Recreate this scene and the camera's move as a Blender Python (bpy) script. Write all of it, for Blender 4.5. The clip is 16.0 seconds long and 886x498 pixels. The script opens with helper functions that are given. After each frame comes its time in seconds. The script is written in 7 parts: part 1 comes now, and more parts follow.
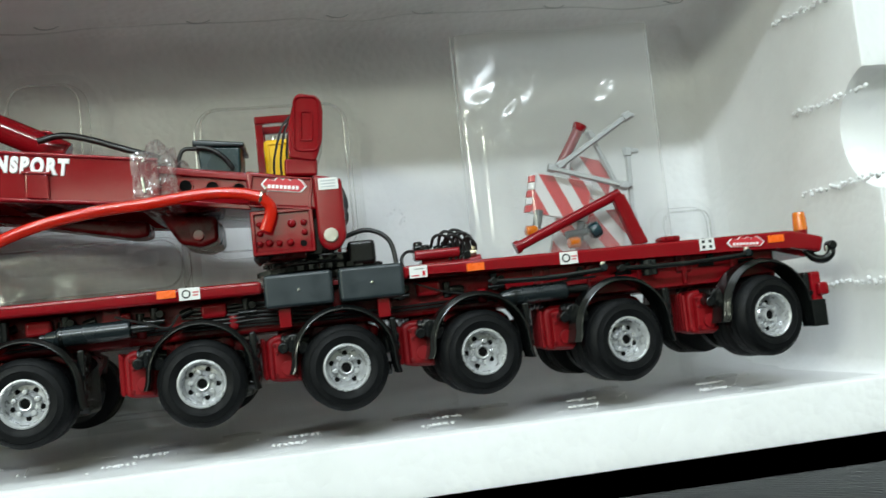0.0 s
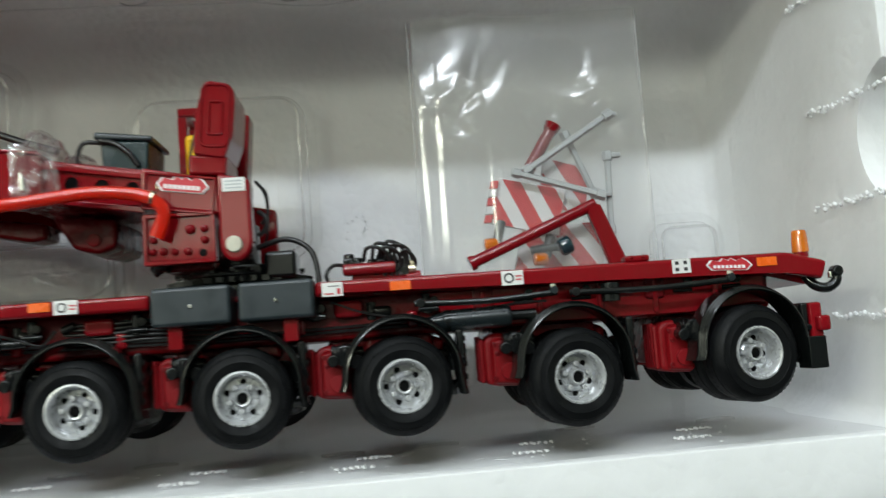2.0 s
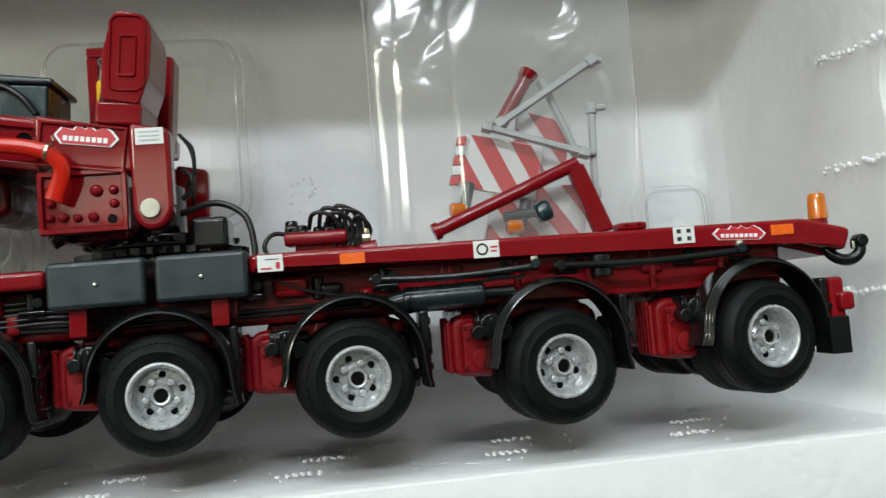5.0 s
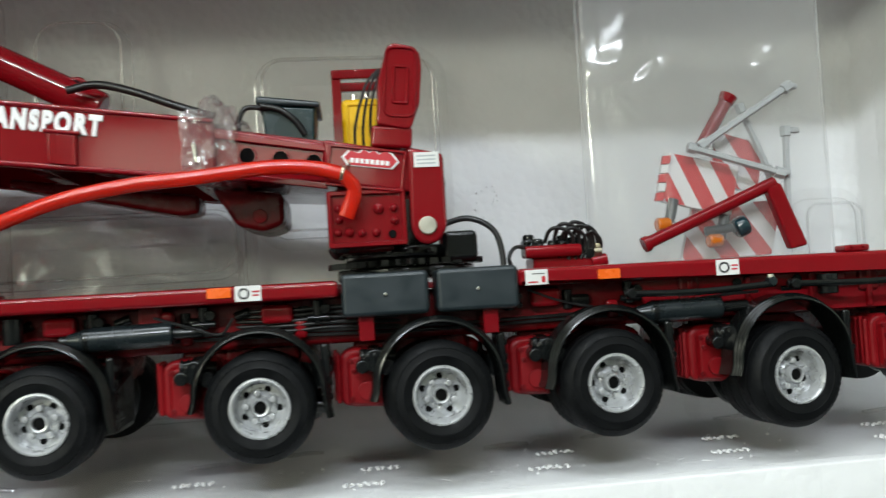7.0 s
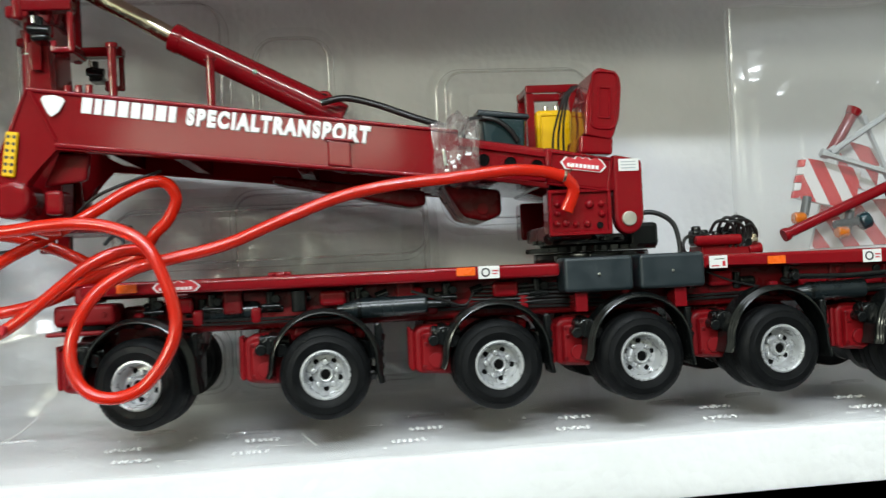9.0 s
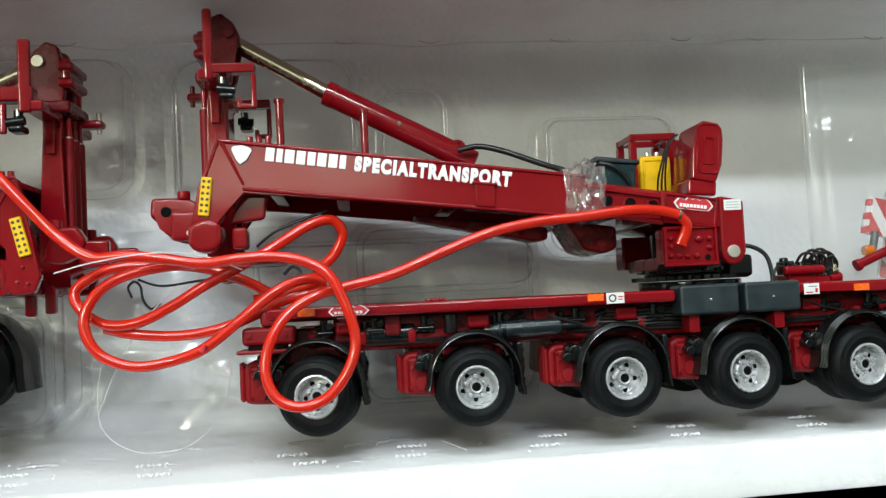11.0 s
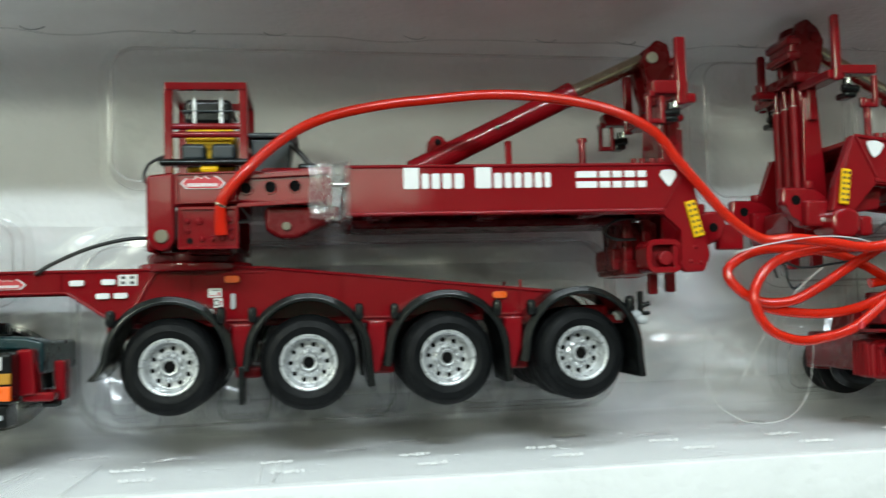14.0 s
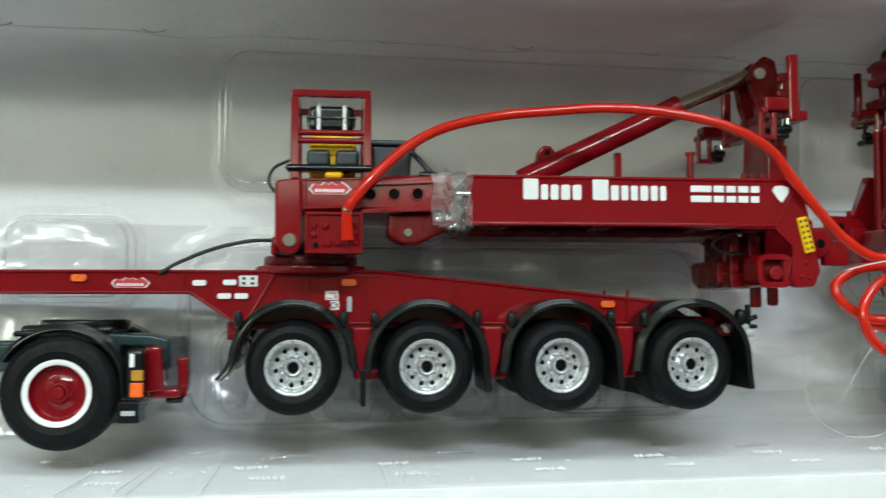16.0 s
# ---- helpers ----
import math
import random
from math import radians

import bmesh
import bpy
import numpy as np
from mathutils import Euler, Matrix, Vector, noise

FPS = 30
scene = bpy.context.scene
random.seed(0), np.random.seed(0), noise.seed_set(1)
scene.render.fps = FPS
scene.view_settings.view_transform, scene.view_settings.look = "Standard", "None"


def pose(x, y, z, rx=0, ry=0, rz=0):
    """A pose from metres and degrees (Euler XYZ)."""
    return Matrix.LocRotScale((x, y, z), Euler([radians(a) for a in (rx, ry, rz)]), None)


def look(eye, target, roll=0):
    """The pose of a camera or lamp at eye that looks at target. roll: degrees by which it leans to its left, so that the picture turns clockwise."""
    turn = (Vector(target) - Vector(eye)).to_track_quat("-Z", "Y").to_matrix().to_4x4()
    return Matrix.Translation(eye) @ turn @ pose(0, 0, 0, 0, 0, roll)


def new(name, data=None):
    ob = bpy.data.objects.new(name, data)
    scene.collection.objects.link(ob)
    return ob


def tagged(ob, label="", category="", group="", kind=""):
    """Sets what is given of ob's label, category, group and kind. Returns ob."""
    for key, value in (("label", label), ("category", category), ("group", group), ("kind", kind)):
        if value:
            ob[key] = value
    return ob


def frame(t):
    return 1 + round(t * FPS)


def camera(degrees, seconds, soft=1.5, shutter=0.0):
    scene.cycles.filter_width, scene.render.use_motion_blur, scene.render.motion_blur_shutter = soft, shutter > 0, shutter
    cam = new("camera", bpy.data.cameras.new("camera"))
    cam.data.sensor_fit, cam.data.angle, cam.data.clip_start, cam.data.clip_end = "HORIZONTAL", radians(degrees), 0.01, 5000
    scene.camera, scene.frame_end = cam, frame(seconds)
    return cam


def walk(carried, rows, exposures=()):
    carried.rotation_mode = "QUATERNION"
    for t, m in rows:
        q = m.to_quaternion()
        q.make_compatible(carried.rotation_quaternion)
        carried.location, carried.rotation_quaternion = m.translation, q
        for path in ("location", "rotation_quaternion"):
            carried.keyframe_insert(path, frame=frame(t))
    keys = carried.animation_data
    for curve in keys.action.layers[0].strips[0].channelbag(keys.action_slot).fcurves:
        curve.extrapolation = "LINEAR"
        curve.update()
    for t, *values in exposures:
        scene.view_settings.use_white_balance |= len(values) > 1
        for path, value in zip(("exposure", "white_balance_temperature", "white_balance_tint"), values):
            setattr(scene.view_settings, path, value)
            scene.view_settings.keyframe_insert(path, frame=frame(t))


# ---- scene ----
K = 0.02  # one fiftieth: lengths below are those of the full-size vehicles
PATH = [
    (0, (-1.629, -9.400, 0.692), (-0.234, 0.468, 1.513), -6.27),
    (0.5, (-1.115, -9.568, 0.781), (0.090, 0.315, 1.715), -5.16),
    (1, (-1.013, -9.344, 0.914), (0.027, 0.564, 1.784), -4.25),
    (1.5, (-0.891, -9.068, 0.883), (-0.013, 0.850, 1.809), -4.18),
    (2, (-0.101, -8.126, 0.745), (0.521, 1.806, 1.729), -4.39),
    (2.5, (0.176, -7.361, 0.664), (0.883, 2.569, 1.610), -4.65),
    (3, (0.305, -6.846, 0.632), (1.068, 3.088, 1.486), -4.83),
    (3.2, (0.368, -6.781, 0.641), (1.108, 3.156, 1.481), -4.88),
    (5.3, (-0.276, -6.792, 0.925), (0.829, 3.132, 1.467), -4.58),
    (5.5, (-0.440, -6.821, 0.956), (0.588, 3.113, 1.465), -4.53),
    (6, (-0.903, -6.904, 0.932), (0.157, 3.026, 1.461), -4.24),
    (6.5, (-1.342, -7.008, 1.028), (-0.372, 2.932, 1.549), -4.04),
    (7, (-1.998, -7.330, 1.236), (-1.047, 2.616, 1.645), -3.52),
    (7.5, (-2.527, -7.788, 1.253), (-1.590, 2.160, 1.641), -3.26),
    (8, (-3.051, -8.293, 1.260), (-2.146, 1.660, 1.589), -2.95),
    (8.5, (-3.668, -8.495, 1.335), (-2.811, 1.464, 1.602), -2.88),
    (9, (-4.012, -8.891, 1.346), (-3.149, 1.069, 1.546), -2.82),
    (9.5, (-4.884, -9.463, 1.426), (-3.953, 0.490, 1.692), -2.82),
    (9.7, (-5.172, -9.723, 1.515), (-4.242, 0.231, 1.757), -2.84),
    (11.8, (-6.258, -10.350, 1.261), (-5.245, -0.424, 1.930), -2.90),
    (12, (-6.825, -10.476, 1.242), (-5.694, -0.563, 1.908), -2.97),
    (12.5, (-8.353, -10.724, 1.209), (-7.161, -0.815, 1.829), -2.87),
    (13, (-10.084, -10.833, 1.342), (-8.709, -0.945, 1.920), -2.57),
    (13.5, (-11.664, -10.571, 1.408), (-10.364, -0.670, 1.950), -2.25),
    (14, (-13.271, -10.149, 1.319), (-11.992, -0.250, 1.929), -1.61),
    (14.5, (-14.002, -10.144, 1.424), (-12.636, -0.252, 1.958), -0.95),
    (15, (-14.108, -10.146, 1.497), (-12.812, -0.247, 2.075), -0.53),
    (15.5, (-14.098, -10.214, 1.513), (-12.747, -0.322, 2.084), -0.33),
    (16, (-14.449, -10.222, 1.481), (-13.304, -0.303, 2.032), -0.08),
]
EXPOSURE = [(0.0, 0.26, 6350, 6), (1.0, 0.01, 6400, 8), (3.0, 0.02, 6500, 10), (6.0, 0.10, 6500, 11), (6.5, 0.16, 6500, 11), (7.5, 0.20, 6500, 11), (9.0, 0.32, 6500, 10), (9.6, 0.36, 6500, 10), (11.9, 0.38, 6400, 7), (12.5, 0.26, 6350, 5), (13.0, 0.22, 6320, 4), (14.5, 0.11, 6300, 4), (16.0, 0.07, 6330, 5)]
cam = camera(50.0, 16.0, soft=1.3, shutter=0.5)
walk(cam, [(t, look([v * K for v in eye], [v * K for v in aim], roll)) for t, eye, aim, roll in PATH], EXPOSURE)

# ---------------------------------------------------------------- light
TRAY_O, TRAY_YAW = (-8.0, 0.1, 0.0), 3.4


def lamp_panel(name, x, y, z, target, sx, sy, watts, colour):
    data = bpy.data.lights.new(name, "AREA")
    data.shape, data.size, data.size_y = "RECTANGLE", sx, sy
    data.energy, data.color = watts, colour
    ob = new(name, data)
    ob.matrix_world = look((x, y, z), target)
    return ob


world = bpy.data.worlds.new("room_air")
scene.world = world
world.use_nodes = True
world.node_tree.nodes["Background"].inputs["Color"].default_value = (0.55, 0.56, 0.58, 1)
world.node_tree.nodes["Background"].inputs["Strength"].default_value = 0.30
COOL, WARM = (0.90, 0.985, 1.05), (0.96, 1.0, 0.82)
lamp_panel("unseen_top_light", -0.26, -1.45, 0.87, (-0.12, 0.0, 0.05), 0.9, 0.05, 15.2, COOL)
# unseen low fill, set far left so no flat side mirrors it
lamp_panel("unseen_side_light", -1.20, -1.65, 0.47, (-0.15, 0.0, 0.05), 0.5, 0.14, 9.4, WARM)
# added dim panel, no window known; gives the red sides a faint sheen
lamp_panel("sheen_panel_light", -0.36, -2.62, 0.43, (-0.2, 0.0, 0.06), 0.8, 0.17, 1.4, WARM)
# added overhead fill that brightens the lower wall; no such lamp is known
lamp_panel("unseen_top_light", -0.15, -0.36, 0.96, (-0.12, -0.05, 0.0), 0.7, 0.4, 5.2, COOL)

# ---------------------------------------------------------------- materials


def mat(name, colour, rough=0.5, metal=0.0, vary=0.12, scale=400.0, bump=0.0, bump_scale=1500.0, coat=0.0, trans=0.0, spec=0.5):
    m = bpy.data.materials.new(name)
    m.use_nodes = True
    nt = m.node_tree
    b = nt.nodes["Principled BSDF"]
    b.inputs["Roughness"].default_value, b.inputs["Metallic"].default_value = rough, metal
    b.inputs["Coat Weight"].default_value, b.inputs["Coat Roughness"].default_value = coat, 0.08
    b.inputs["Transmission Weight"].default_value = trans
    b.inputs["Specular IOR Level"].default_value = spec
    tc = nt.nodes.new("ShaderNodeTexCoord")
    n = nt.nodes.new("ShaderNodeTexNoise")
    n.inputs["Scale"].default_value, n.inputs["Detail"].default_value = scale, 5
    nt.links.new(tc.outputs["Object"], n.inputs["Vector"])
    n2 = nt.nodes.new("ShaderNodeTexNoise")
    n2.inputs["Scale"].default_value, n2.inputs["Detail"].default_value = scale * 0.13, 3
    nt.links.new(tc.outputs["Object"], n2.inputs["Vector"])
    add = nt.nodes.new("ShaderNodeMath")
    add.operation = "ADD"
    nt.links.new(n.outputs["Fac"], add.inputs[0])
    nt.links.new(n2.outputs["Fac"], add.inputs[1])
    mr = nt.nodes.new("ShaderNodeMapRange")
    mr.inputs["From Min"].default_value, mr.inputs["From Max"].default_value = 0.6, 1.4
    mr.inputs["To Min"].default_value, mr.inputs["To Max"].default_value = 1 - vary, 1 + vary
    nt.links.new(add.outputs[0], mr.inputs["Value"])
    mul = nt.nodes.new("ShaderNodeVectorMath")
    mul.operation = "SCALE"
    mul.inputs[0].default_value = colour
    nt.links.new(mr.outputs[0], mul.inputs["Scale"])
    nt.links.new(mul.outputs[0], b.inputs["Base Color"])
    rr = nt.nodes.new("ShaderNodeMapRange")
    rr.inputs["From Min"].default_value, rr.inputs["From Max"].default_value = 0.35, 0.65
    rr.inputs["To Min"].default_value, rr.inputs["To Max"].default_value = max(0.02, rough * 0.75), min(1.0, rough * 1.25)
    nt.links.new(n.outputs["Fac"], rr.inputs["Value"])
    nt.links.new(rr.outputs[0], b.inputs["Roughness"])
    if bump:
        n3 = nt.nodes.new("ShaderNodeTexNoise")
        n3.inputs["Scale"].default_value, n3.inputs["Detail"].default_value = bump_scale, 4
        nt.links.new(tc.outputs["Object"], n3.inputs["Vector"])
        bp = nt.nodes.new("ShaderNodeBump")
        bp.inputs["Strength"].default_value, bp.inputs["Distance"].default_value = bump, 0.0002
        nt.links.new(n3.outputs["Fac"], bp.inputs["Height"])
        nt.links.new(bp.outputs[0], b.inputs["Normal"])
    return m


def foam_mat():
    """Expanded polystyrene: pressed beads of about 3 mm, brighter seams, small pits."""
    m = bpy.data.materials.new("white_foam")
    m.use_nodes = True
    nt = m.node_tree
    b = nt.nodes["Principled BSDF"]
    b.inputs["Roughness"].default_value = 0.62
    b.inputs["Subsurface Weight"].default_value = 0.45
    b.inputs["Subsurface Scale"].default_value = 0.008
    b.inputs["Subsurface Radius"].default_value = (1.0, 1.0, 1.0)
    b.inputs["Specular IOR Level"].default_value = 0.35
    tc = nt.nodes.new("ShaderNodeTexCoord")
    v = nt.nodes.new("ShaderNodeTexVoronoi")
    v.feature, v.inputs["Scale"].default_value = "SMOOTH_F1", 450
    v.inputs["Smoothness"].default_value = 0.25
    w = nt.nodes.new("ShaderNodeTexNoise")
    w.inputs["Scale"].default_value, w.inputs["Detail"].default_value = 45, 5
    f = nt.nodes.new("ShaderNodeTexNoise")
    f.inputs["Scale"].default_value, f.inputs["Detail"].default_value = 900, 3
    for t in (v, w, f):
        nt.links.new(tc.outputs["Object"], t.inputs["Vector"])
    r = nt.nodes.new("ShaderNodeValToRGB")
    r.color_ramp.elements[0].color, r.color_ramp.elements[1].color = (0.80, 0.812, 0.810, 1), (0.87, 0.880, 0.880, 1)
    r.color_ramp.elements[0].position, r.color_ramp.elements[1].position = 0.3, 0.6
    nt.links.new(w.outputs["Fac"], r.inputs["Fac"])
    nt.links.new(r.outputs[0], b.inputs["Base Color"])
    c = nt.nodes.new("ShaderNodeMapRange")
    c.inputs["From Min"].default_value, c.inputs["From Max"].default_value = 0.75, 0.0
    nt.links.new(v.outputs["Distance"], c.inputs["Value"])
    a = nt.nodes.new("ShaderNodeMath")
    a.operation = "MULTIPLY_ADD"
    a.inputs[1].default_value = 0.5
    nt.links.new(f.outputs["Fac"], a.inputs[0])
    nt.links.new(c.outputs[0], a.inputs[2])
    bp = nt.nodes.new("ShaderNodeBump")
    bp.inputs["Strength"].default_value, bp.inputs["Distance"].default_value = 0.32, 0.00038
    nt.links.new(a.outputs[0], bp.inputs["Height"])
    nt.links.new(bp.outputs[0], b.inputs["Normal"])
    return m


def clear_mat(name, base=0.05, edge=0.75, tint=(0.97, 0.975, 0.97), rough=0.07, bump=0.0, bump_scale=60.0, haze=0.0):
    """Thin clear plastic film: see-through, with gloss that grows towards the edge of a fold."""
    m = bpy.data.materials.new(name)
    m.use_nodes = True
    nt = m.node_tree
    for n in list(nt.nodes):
        nt.nodes.remove(n)
    out = nt.nodes.new("ShaderNodeOutputMaterial")
    tr, gl = nt.nodes.new("ShaderNodeBsdfTransparent"), nt.nodes.new("ShaderNodeBsdfGlossy")
    tr.inputs["Color"].default_value = (*tint, 1)
    gl.inputs["Roughness"].default_value = rough
    lw = nt.nodes.new("ShaderNodeLayerWeight")
    lw.inputs["Blend"].default_value = 0.5
    pw = nt.nodes.new("ShaderNodeMath")
    pw.operation, pw.inputs[1].default_value = "POWER", 5.0
    nt.links.new(lw.outputs["Facing"], pw.inputs[0])
    mr = nt.nodes.new("ShaderNodeMapRange")
    mr.inputs["To Min"].default_value, mr.inputs["To Max"].default_value = base, edge
    nt.links.new(pw.outputs[0], mr.inputs["Value"])
    mix = nt.nodes.new("ShaderNodeMixShader")
    nt.links.new(mr.outputs[0], mix.inputs["Fac"])
    nt.links.new(tr.outputs[0], mix.inputs[1])
    nt.links.new(gl.outputs[0], mix.inputs[2])
    last = mix
    if haze:
        df = nt.nodes.new("ShaderNodeBsdfDiffuse")
        df.inputs["Color"].default_value = (0.92, 0.92, 0.92, 1)
        last = nt.nodes.new("ShaderNodeMixShader")
        last.inputs["Fac"].default_value = haze
        nt.links.new(mix.outputs[0], last.inputs[1])
        nt.links.new(df.outputs[0], last.inputs[2])
    if bump:
        tc, nz = nt.nodes.new("ShaderNodeTexCoord"), nt.nodes.new("ShaderNodeTexNoise")
        nz.inputs["Scale"].default_value, nz.inputs["Detail"].default_value = bump_scale, 3
        nt.links.new(tc.outputs["Object"], nz.inputs["Vector"])
        bp = nt.nodes.new("ShaderNodeBump")
        bp.inputs["Strength"].default_value, bp.inputs["Distance"].default_value = bump, 0.002
        nt.links.new(nz.outputs["Fac"], bp.inputs["Height"])
        nt.links.new(bp.outputs[0], gl.inputs["Normal"])
    nt.links.new(last.outputs[0], out.inputs["Surface"])
    return m


def cloth_mat():
    """Black woven cloth with fine diagonal twill."""
    m = mat("black_cloth", (0.12, 0.125, 0.13), 0.85, vary=0.4, scale=300)
    nt = m.node_tree
    tc, wv = nt.nodes.new("ShaderNodeTexCoord"), nt.nodes.new("ShaderNodeTexWave")
    wv.bands_direction, wv.inputs["Scale"].default_value = "DIAGONAL", 260
    wv.inputs["Distortion"].default_value = 1.5
    nt.links.new(tc.outputs["Object"], wv.inputs["Vector"])
    bp = nt.nodes.new("ShaderNodeBump")
    bp.inputs["Strength"].default_value, bp.inputs["Distance"].default_value = 0.8, 0.0005
    nt.links.new(wv.outputs["Fac"], bp.inputs["Height"])
    nt.links.new(bp.outputs[0], nt.nodes["Principled BSDF"].inputs["Normal"])
    return m


RED = mat("red_paint", (0.205, 0.004, 0.008), 0.09, vary=0.07, scale=120, bump=0.05, bump_scale=350, spec=0.40)
REDCAST = mat("rough_red_casting", (0.20, 0.004, 0.007), 0.42, vary=0.15, scale=260, bump=0.15, bump_scale=600, spec=0.22)
# the same red, darkened: shade of inner and under parts put into colour
REDSHADE = mat("red_paint_shaded", (0.125, 0.003, 0.005), 0.28, vary=0.20, scale=300, bump=0.12, bump_scale=700, spec=0.26)
TYRE = mat("tyre_rubber", (0.0045, 0.005, 0.0055), 0.52, vary=0.3, scale=500, bump=0.16, bump_scale=2500, spec=0.14)
SILVER = mat("silver_paint", (0.57, 0.58, 0.59), 0.31, metal=0.55, vary=0.05, scale=700, bump=0.025, bump_scale=900)
BLACK = mat("black_plastic", (0.005, 0.006, 0.006), 0.19, vary=0.2, scale=150, bump=0.04, spec=0.42)
# near-black that stands in for the shade inside holes and hollows
RECESSBLACK = mat("painted_recess_shade", (0.002, 0.002, 0.002), 0.8, vary=0.3, spec=0.1)
SLATE = mat("dark_slate_paint", (0.009, 0.014, 0.016), 0.28, vary=0.15, scale=200, bump=0.05)
TEALP = mat("dark_teal_paint", (0.006, 0.026, 0.030), 0.3, vary=0.15, scale=200, bump=0.03)
NICKEL = mat("dull_nickel", (0.17, 0.155, 0.11), 0.50, metal=0.5, vary=0.15, scale=500, bump=0.1)
GREY = mat("slate_grey_paint", (0.013, 0.021, 0.025), 0.40, vary=0.10, scale=300, bump=0.06)
CHROME = mat("bright_steel", (0.75, 0.74, 0.70), 0.18, metal=1.0, vary=0.06)
BRASS = mat("gilt_rod", (0.52, 0.46, 0.34), 0.22, metal=1.0, vary=0.10, scale=900)
PINS = mat("dull_pin_steel", (0.50, 0.48, 0.40), 0.40, metal=0.6, vary=0.10, scale=700)
AMBER = mat("amber_lens", (0.80, 0.20, 0.008), 0.12, vary=0.10, coat=0.8, trans=0.35)
ORANGE = mat("orange_reflector", (0.85, 0.13, 0.01), 0.30, vary=0.08, coat=0.4)
YELLOW = mat("yellow_paint", (0.84, 0.50, 0.006), 0.35, vary=0.08, spec=0.3)
OCHRE = mat("ochre_plastic", (0.42, 0.20, 0.006), 0.4, vary=0.08)
WHITE = mat("white_print", (0.80, 0.80, 0.80), 0.45, vary=0.04)
LABEL = mat("label_stock", (0.72, 0.72, 0.70), 0.45, vary=0.05)
LOGORED = mat("logo_red", (0.50, 0.02, 0.03), 0.40, vary=0.08)
INK = mat("black_ink", (0.02, 0.02, 0.02), 0.5)
HOSE = mat("red_soft_hose", (0.80, 0.022, 0.005), 0.17, vary=0.10, scale=80, coat=0.30, trans=0.38, spec=0.40)
RUBBER = mat("black_hose", (0.008, 0.008, 0.008), 0.40, vary=0.2)
GREYPL = mat("light_grey_plastic", (0.42, 0.44, 0.45), 0.40, vary=0.08, scale=400, bump=0.05)
TEAL = mat("dark_teal_lens", (0.01, 0.035, 0.045), 0.20, coat=0.5)
THREAD = mat("white_thread", (0.62, 0.62, 0.60), 0.55)
FOAM = foam_mat()
BLISTER = clear_mat("clear_blister", 0.06, 0.26, (0.975, 0.978, 0.98), 0.16, bump=0.10, bump_scale=70, haze=0.03)
BLISTER_FLOOR = clear_mat("clear_blister_floor", 0.04, 0.20, (0.985, 0.985, 0.99), 0.22, bump=0.6, bump_scale=70, haze=0.10)
FILM = clear_mat("clear_bag_film", 0.06, 0.8, (0.955, 0.96, 0.965), 0.15, bump=0.08, bump_scale=60, haze=0.085)
# the plastic itself is clear; its white haze stands in for reflections
SHEENHAZE = clear_mat("sheen_haze_blister", 0.09, 0.50, (0.975, 0.977, 0.982), 0.12, bump=0.45, bump_scale=32, haze=0.08)
SHEET = clear_mat("wavy_clear_sheet", 0.17, 0.48, (0.98, 0.982, 0.985), 0.20, bump=0.15, bump_scale=50, haze=0.02)
CREASE = clear_mat("clear_crease", 0.12, 0.5, (0.96, 0.96, 0.96), 0.16, haze=0.05)
REST = clear_mat("clear_support", 0.01, 0.12, (0.985, 0.985, 0.985), 0.1)
TAPE = clear_mat("clear_tape", 0.20, 0.9, (0.93, 0.90, 0.90), 0.06, bump=0.9, bump_scale=160, haze=0.08)
CLOTH = cloth_mat()
# pale tone chosen for how much light the unseen box returns
BOUNCEPALE = mat("bounce_surface", (0.83, 0.84, 0.75), 0.85, vary=0.05, scale=8)

# ---------------------------------------------------------------- mesh helpers
POSE = {}
SETTING = [Matrix.Identity(4)]


def thing(name, base, label, category, group="", kind=""):
    ob = new(name)
    ob.empty_display_size = 0.005
    POSE[ob] = Matrix.Translation((SETTING[0] @ Vector(base)) * K)
    ob.matrix_world = POSE[ob]
    return tagged(ob, label, category, group, kind)


def make_mesh(name, bm, *mats, sharp=35):
    bmesh.ops.recalc_face_normals(bm, faces=bm.faces)
    bm.transform(Matrix.Scale(K, 4) @ SETTING[0])
    bm.normal_update()
    for f in bm.faces:  # broad plane faces stay plane, curved ones are smooth
        near = [g.calc_area() for e in f.edges for g in e.link_faces if g is not f]
        f.smooth = not (len(f.verts) > 4 or (near and f.calc_area() > 4.0 * min(near) and f.calc_area() > 1.8 * sorted(near)[len(near) // 2]))
    # rounded edges bend from one plane face to the next
    bm.verts.index_update()
    limit, flat_limit = math.cos(radians(max(sharp, 47))), math.cos(radians(50))
    normals = []
    for f in bm.faces:
        for v in f.verts:
            n = f.normal
            if f.smooth:
                best, total = None, Vector()
                for g in v.link_faces:
                    d = g.normal.dot(f.normal)
                    if not g.smooth:
                        if d > flat_limit and (best is None or d > best[0]):
                            best = (d, g.normal)
                    elif d > limit:
                        total += g.normal * g.calc_area()
                n = best[1] if best else total if total.length > 1e-12 else n
            normals.append(tuple(n.normalized()))
    me = bpy.data.meshes.new(name)
    bm.to_mesh(me)
    bm.free()
    for p in me.polygons:
        p.use_smooth = True
    me.normals_split_custom_set(normals)
    for m in mats:
        me.materials.append(m)
    return me


def put(name, me, parent=None, m=None, label=""):
    """Places a mesh under parent; m is its pose in full-size metres."""
    ob = new(name, me)
    w = Matrix.Identity(4) if m is None else m.copy()
    w.translation = w.translation * K
    if parent is not None:
        ob.parent = parent
        ob.matrix_parent_inverse = POSE[parent].inverted()
    ob.matrix_basis = w
    POSE[ob] = w
    return tagged(ob, label)


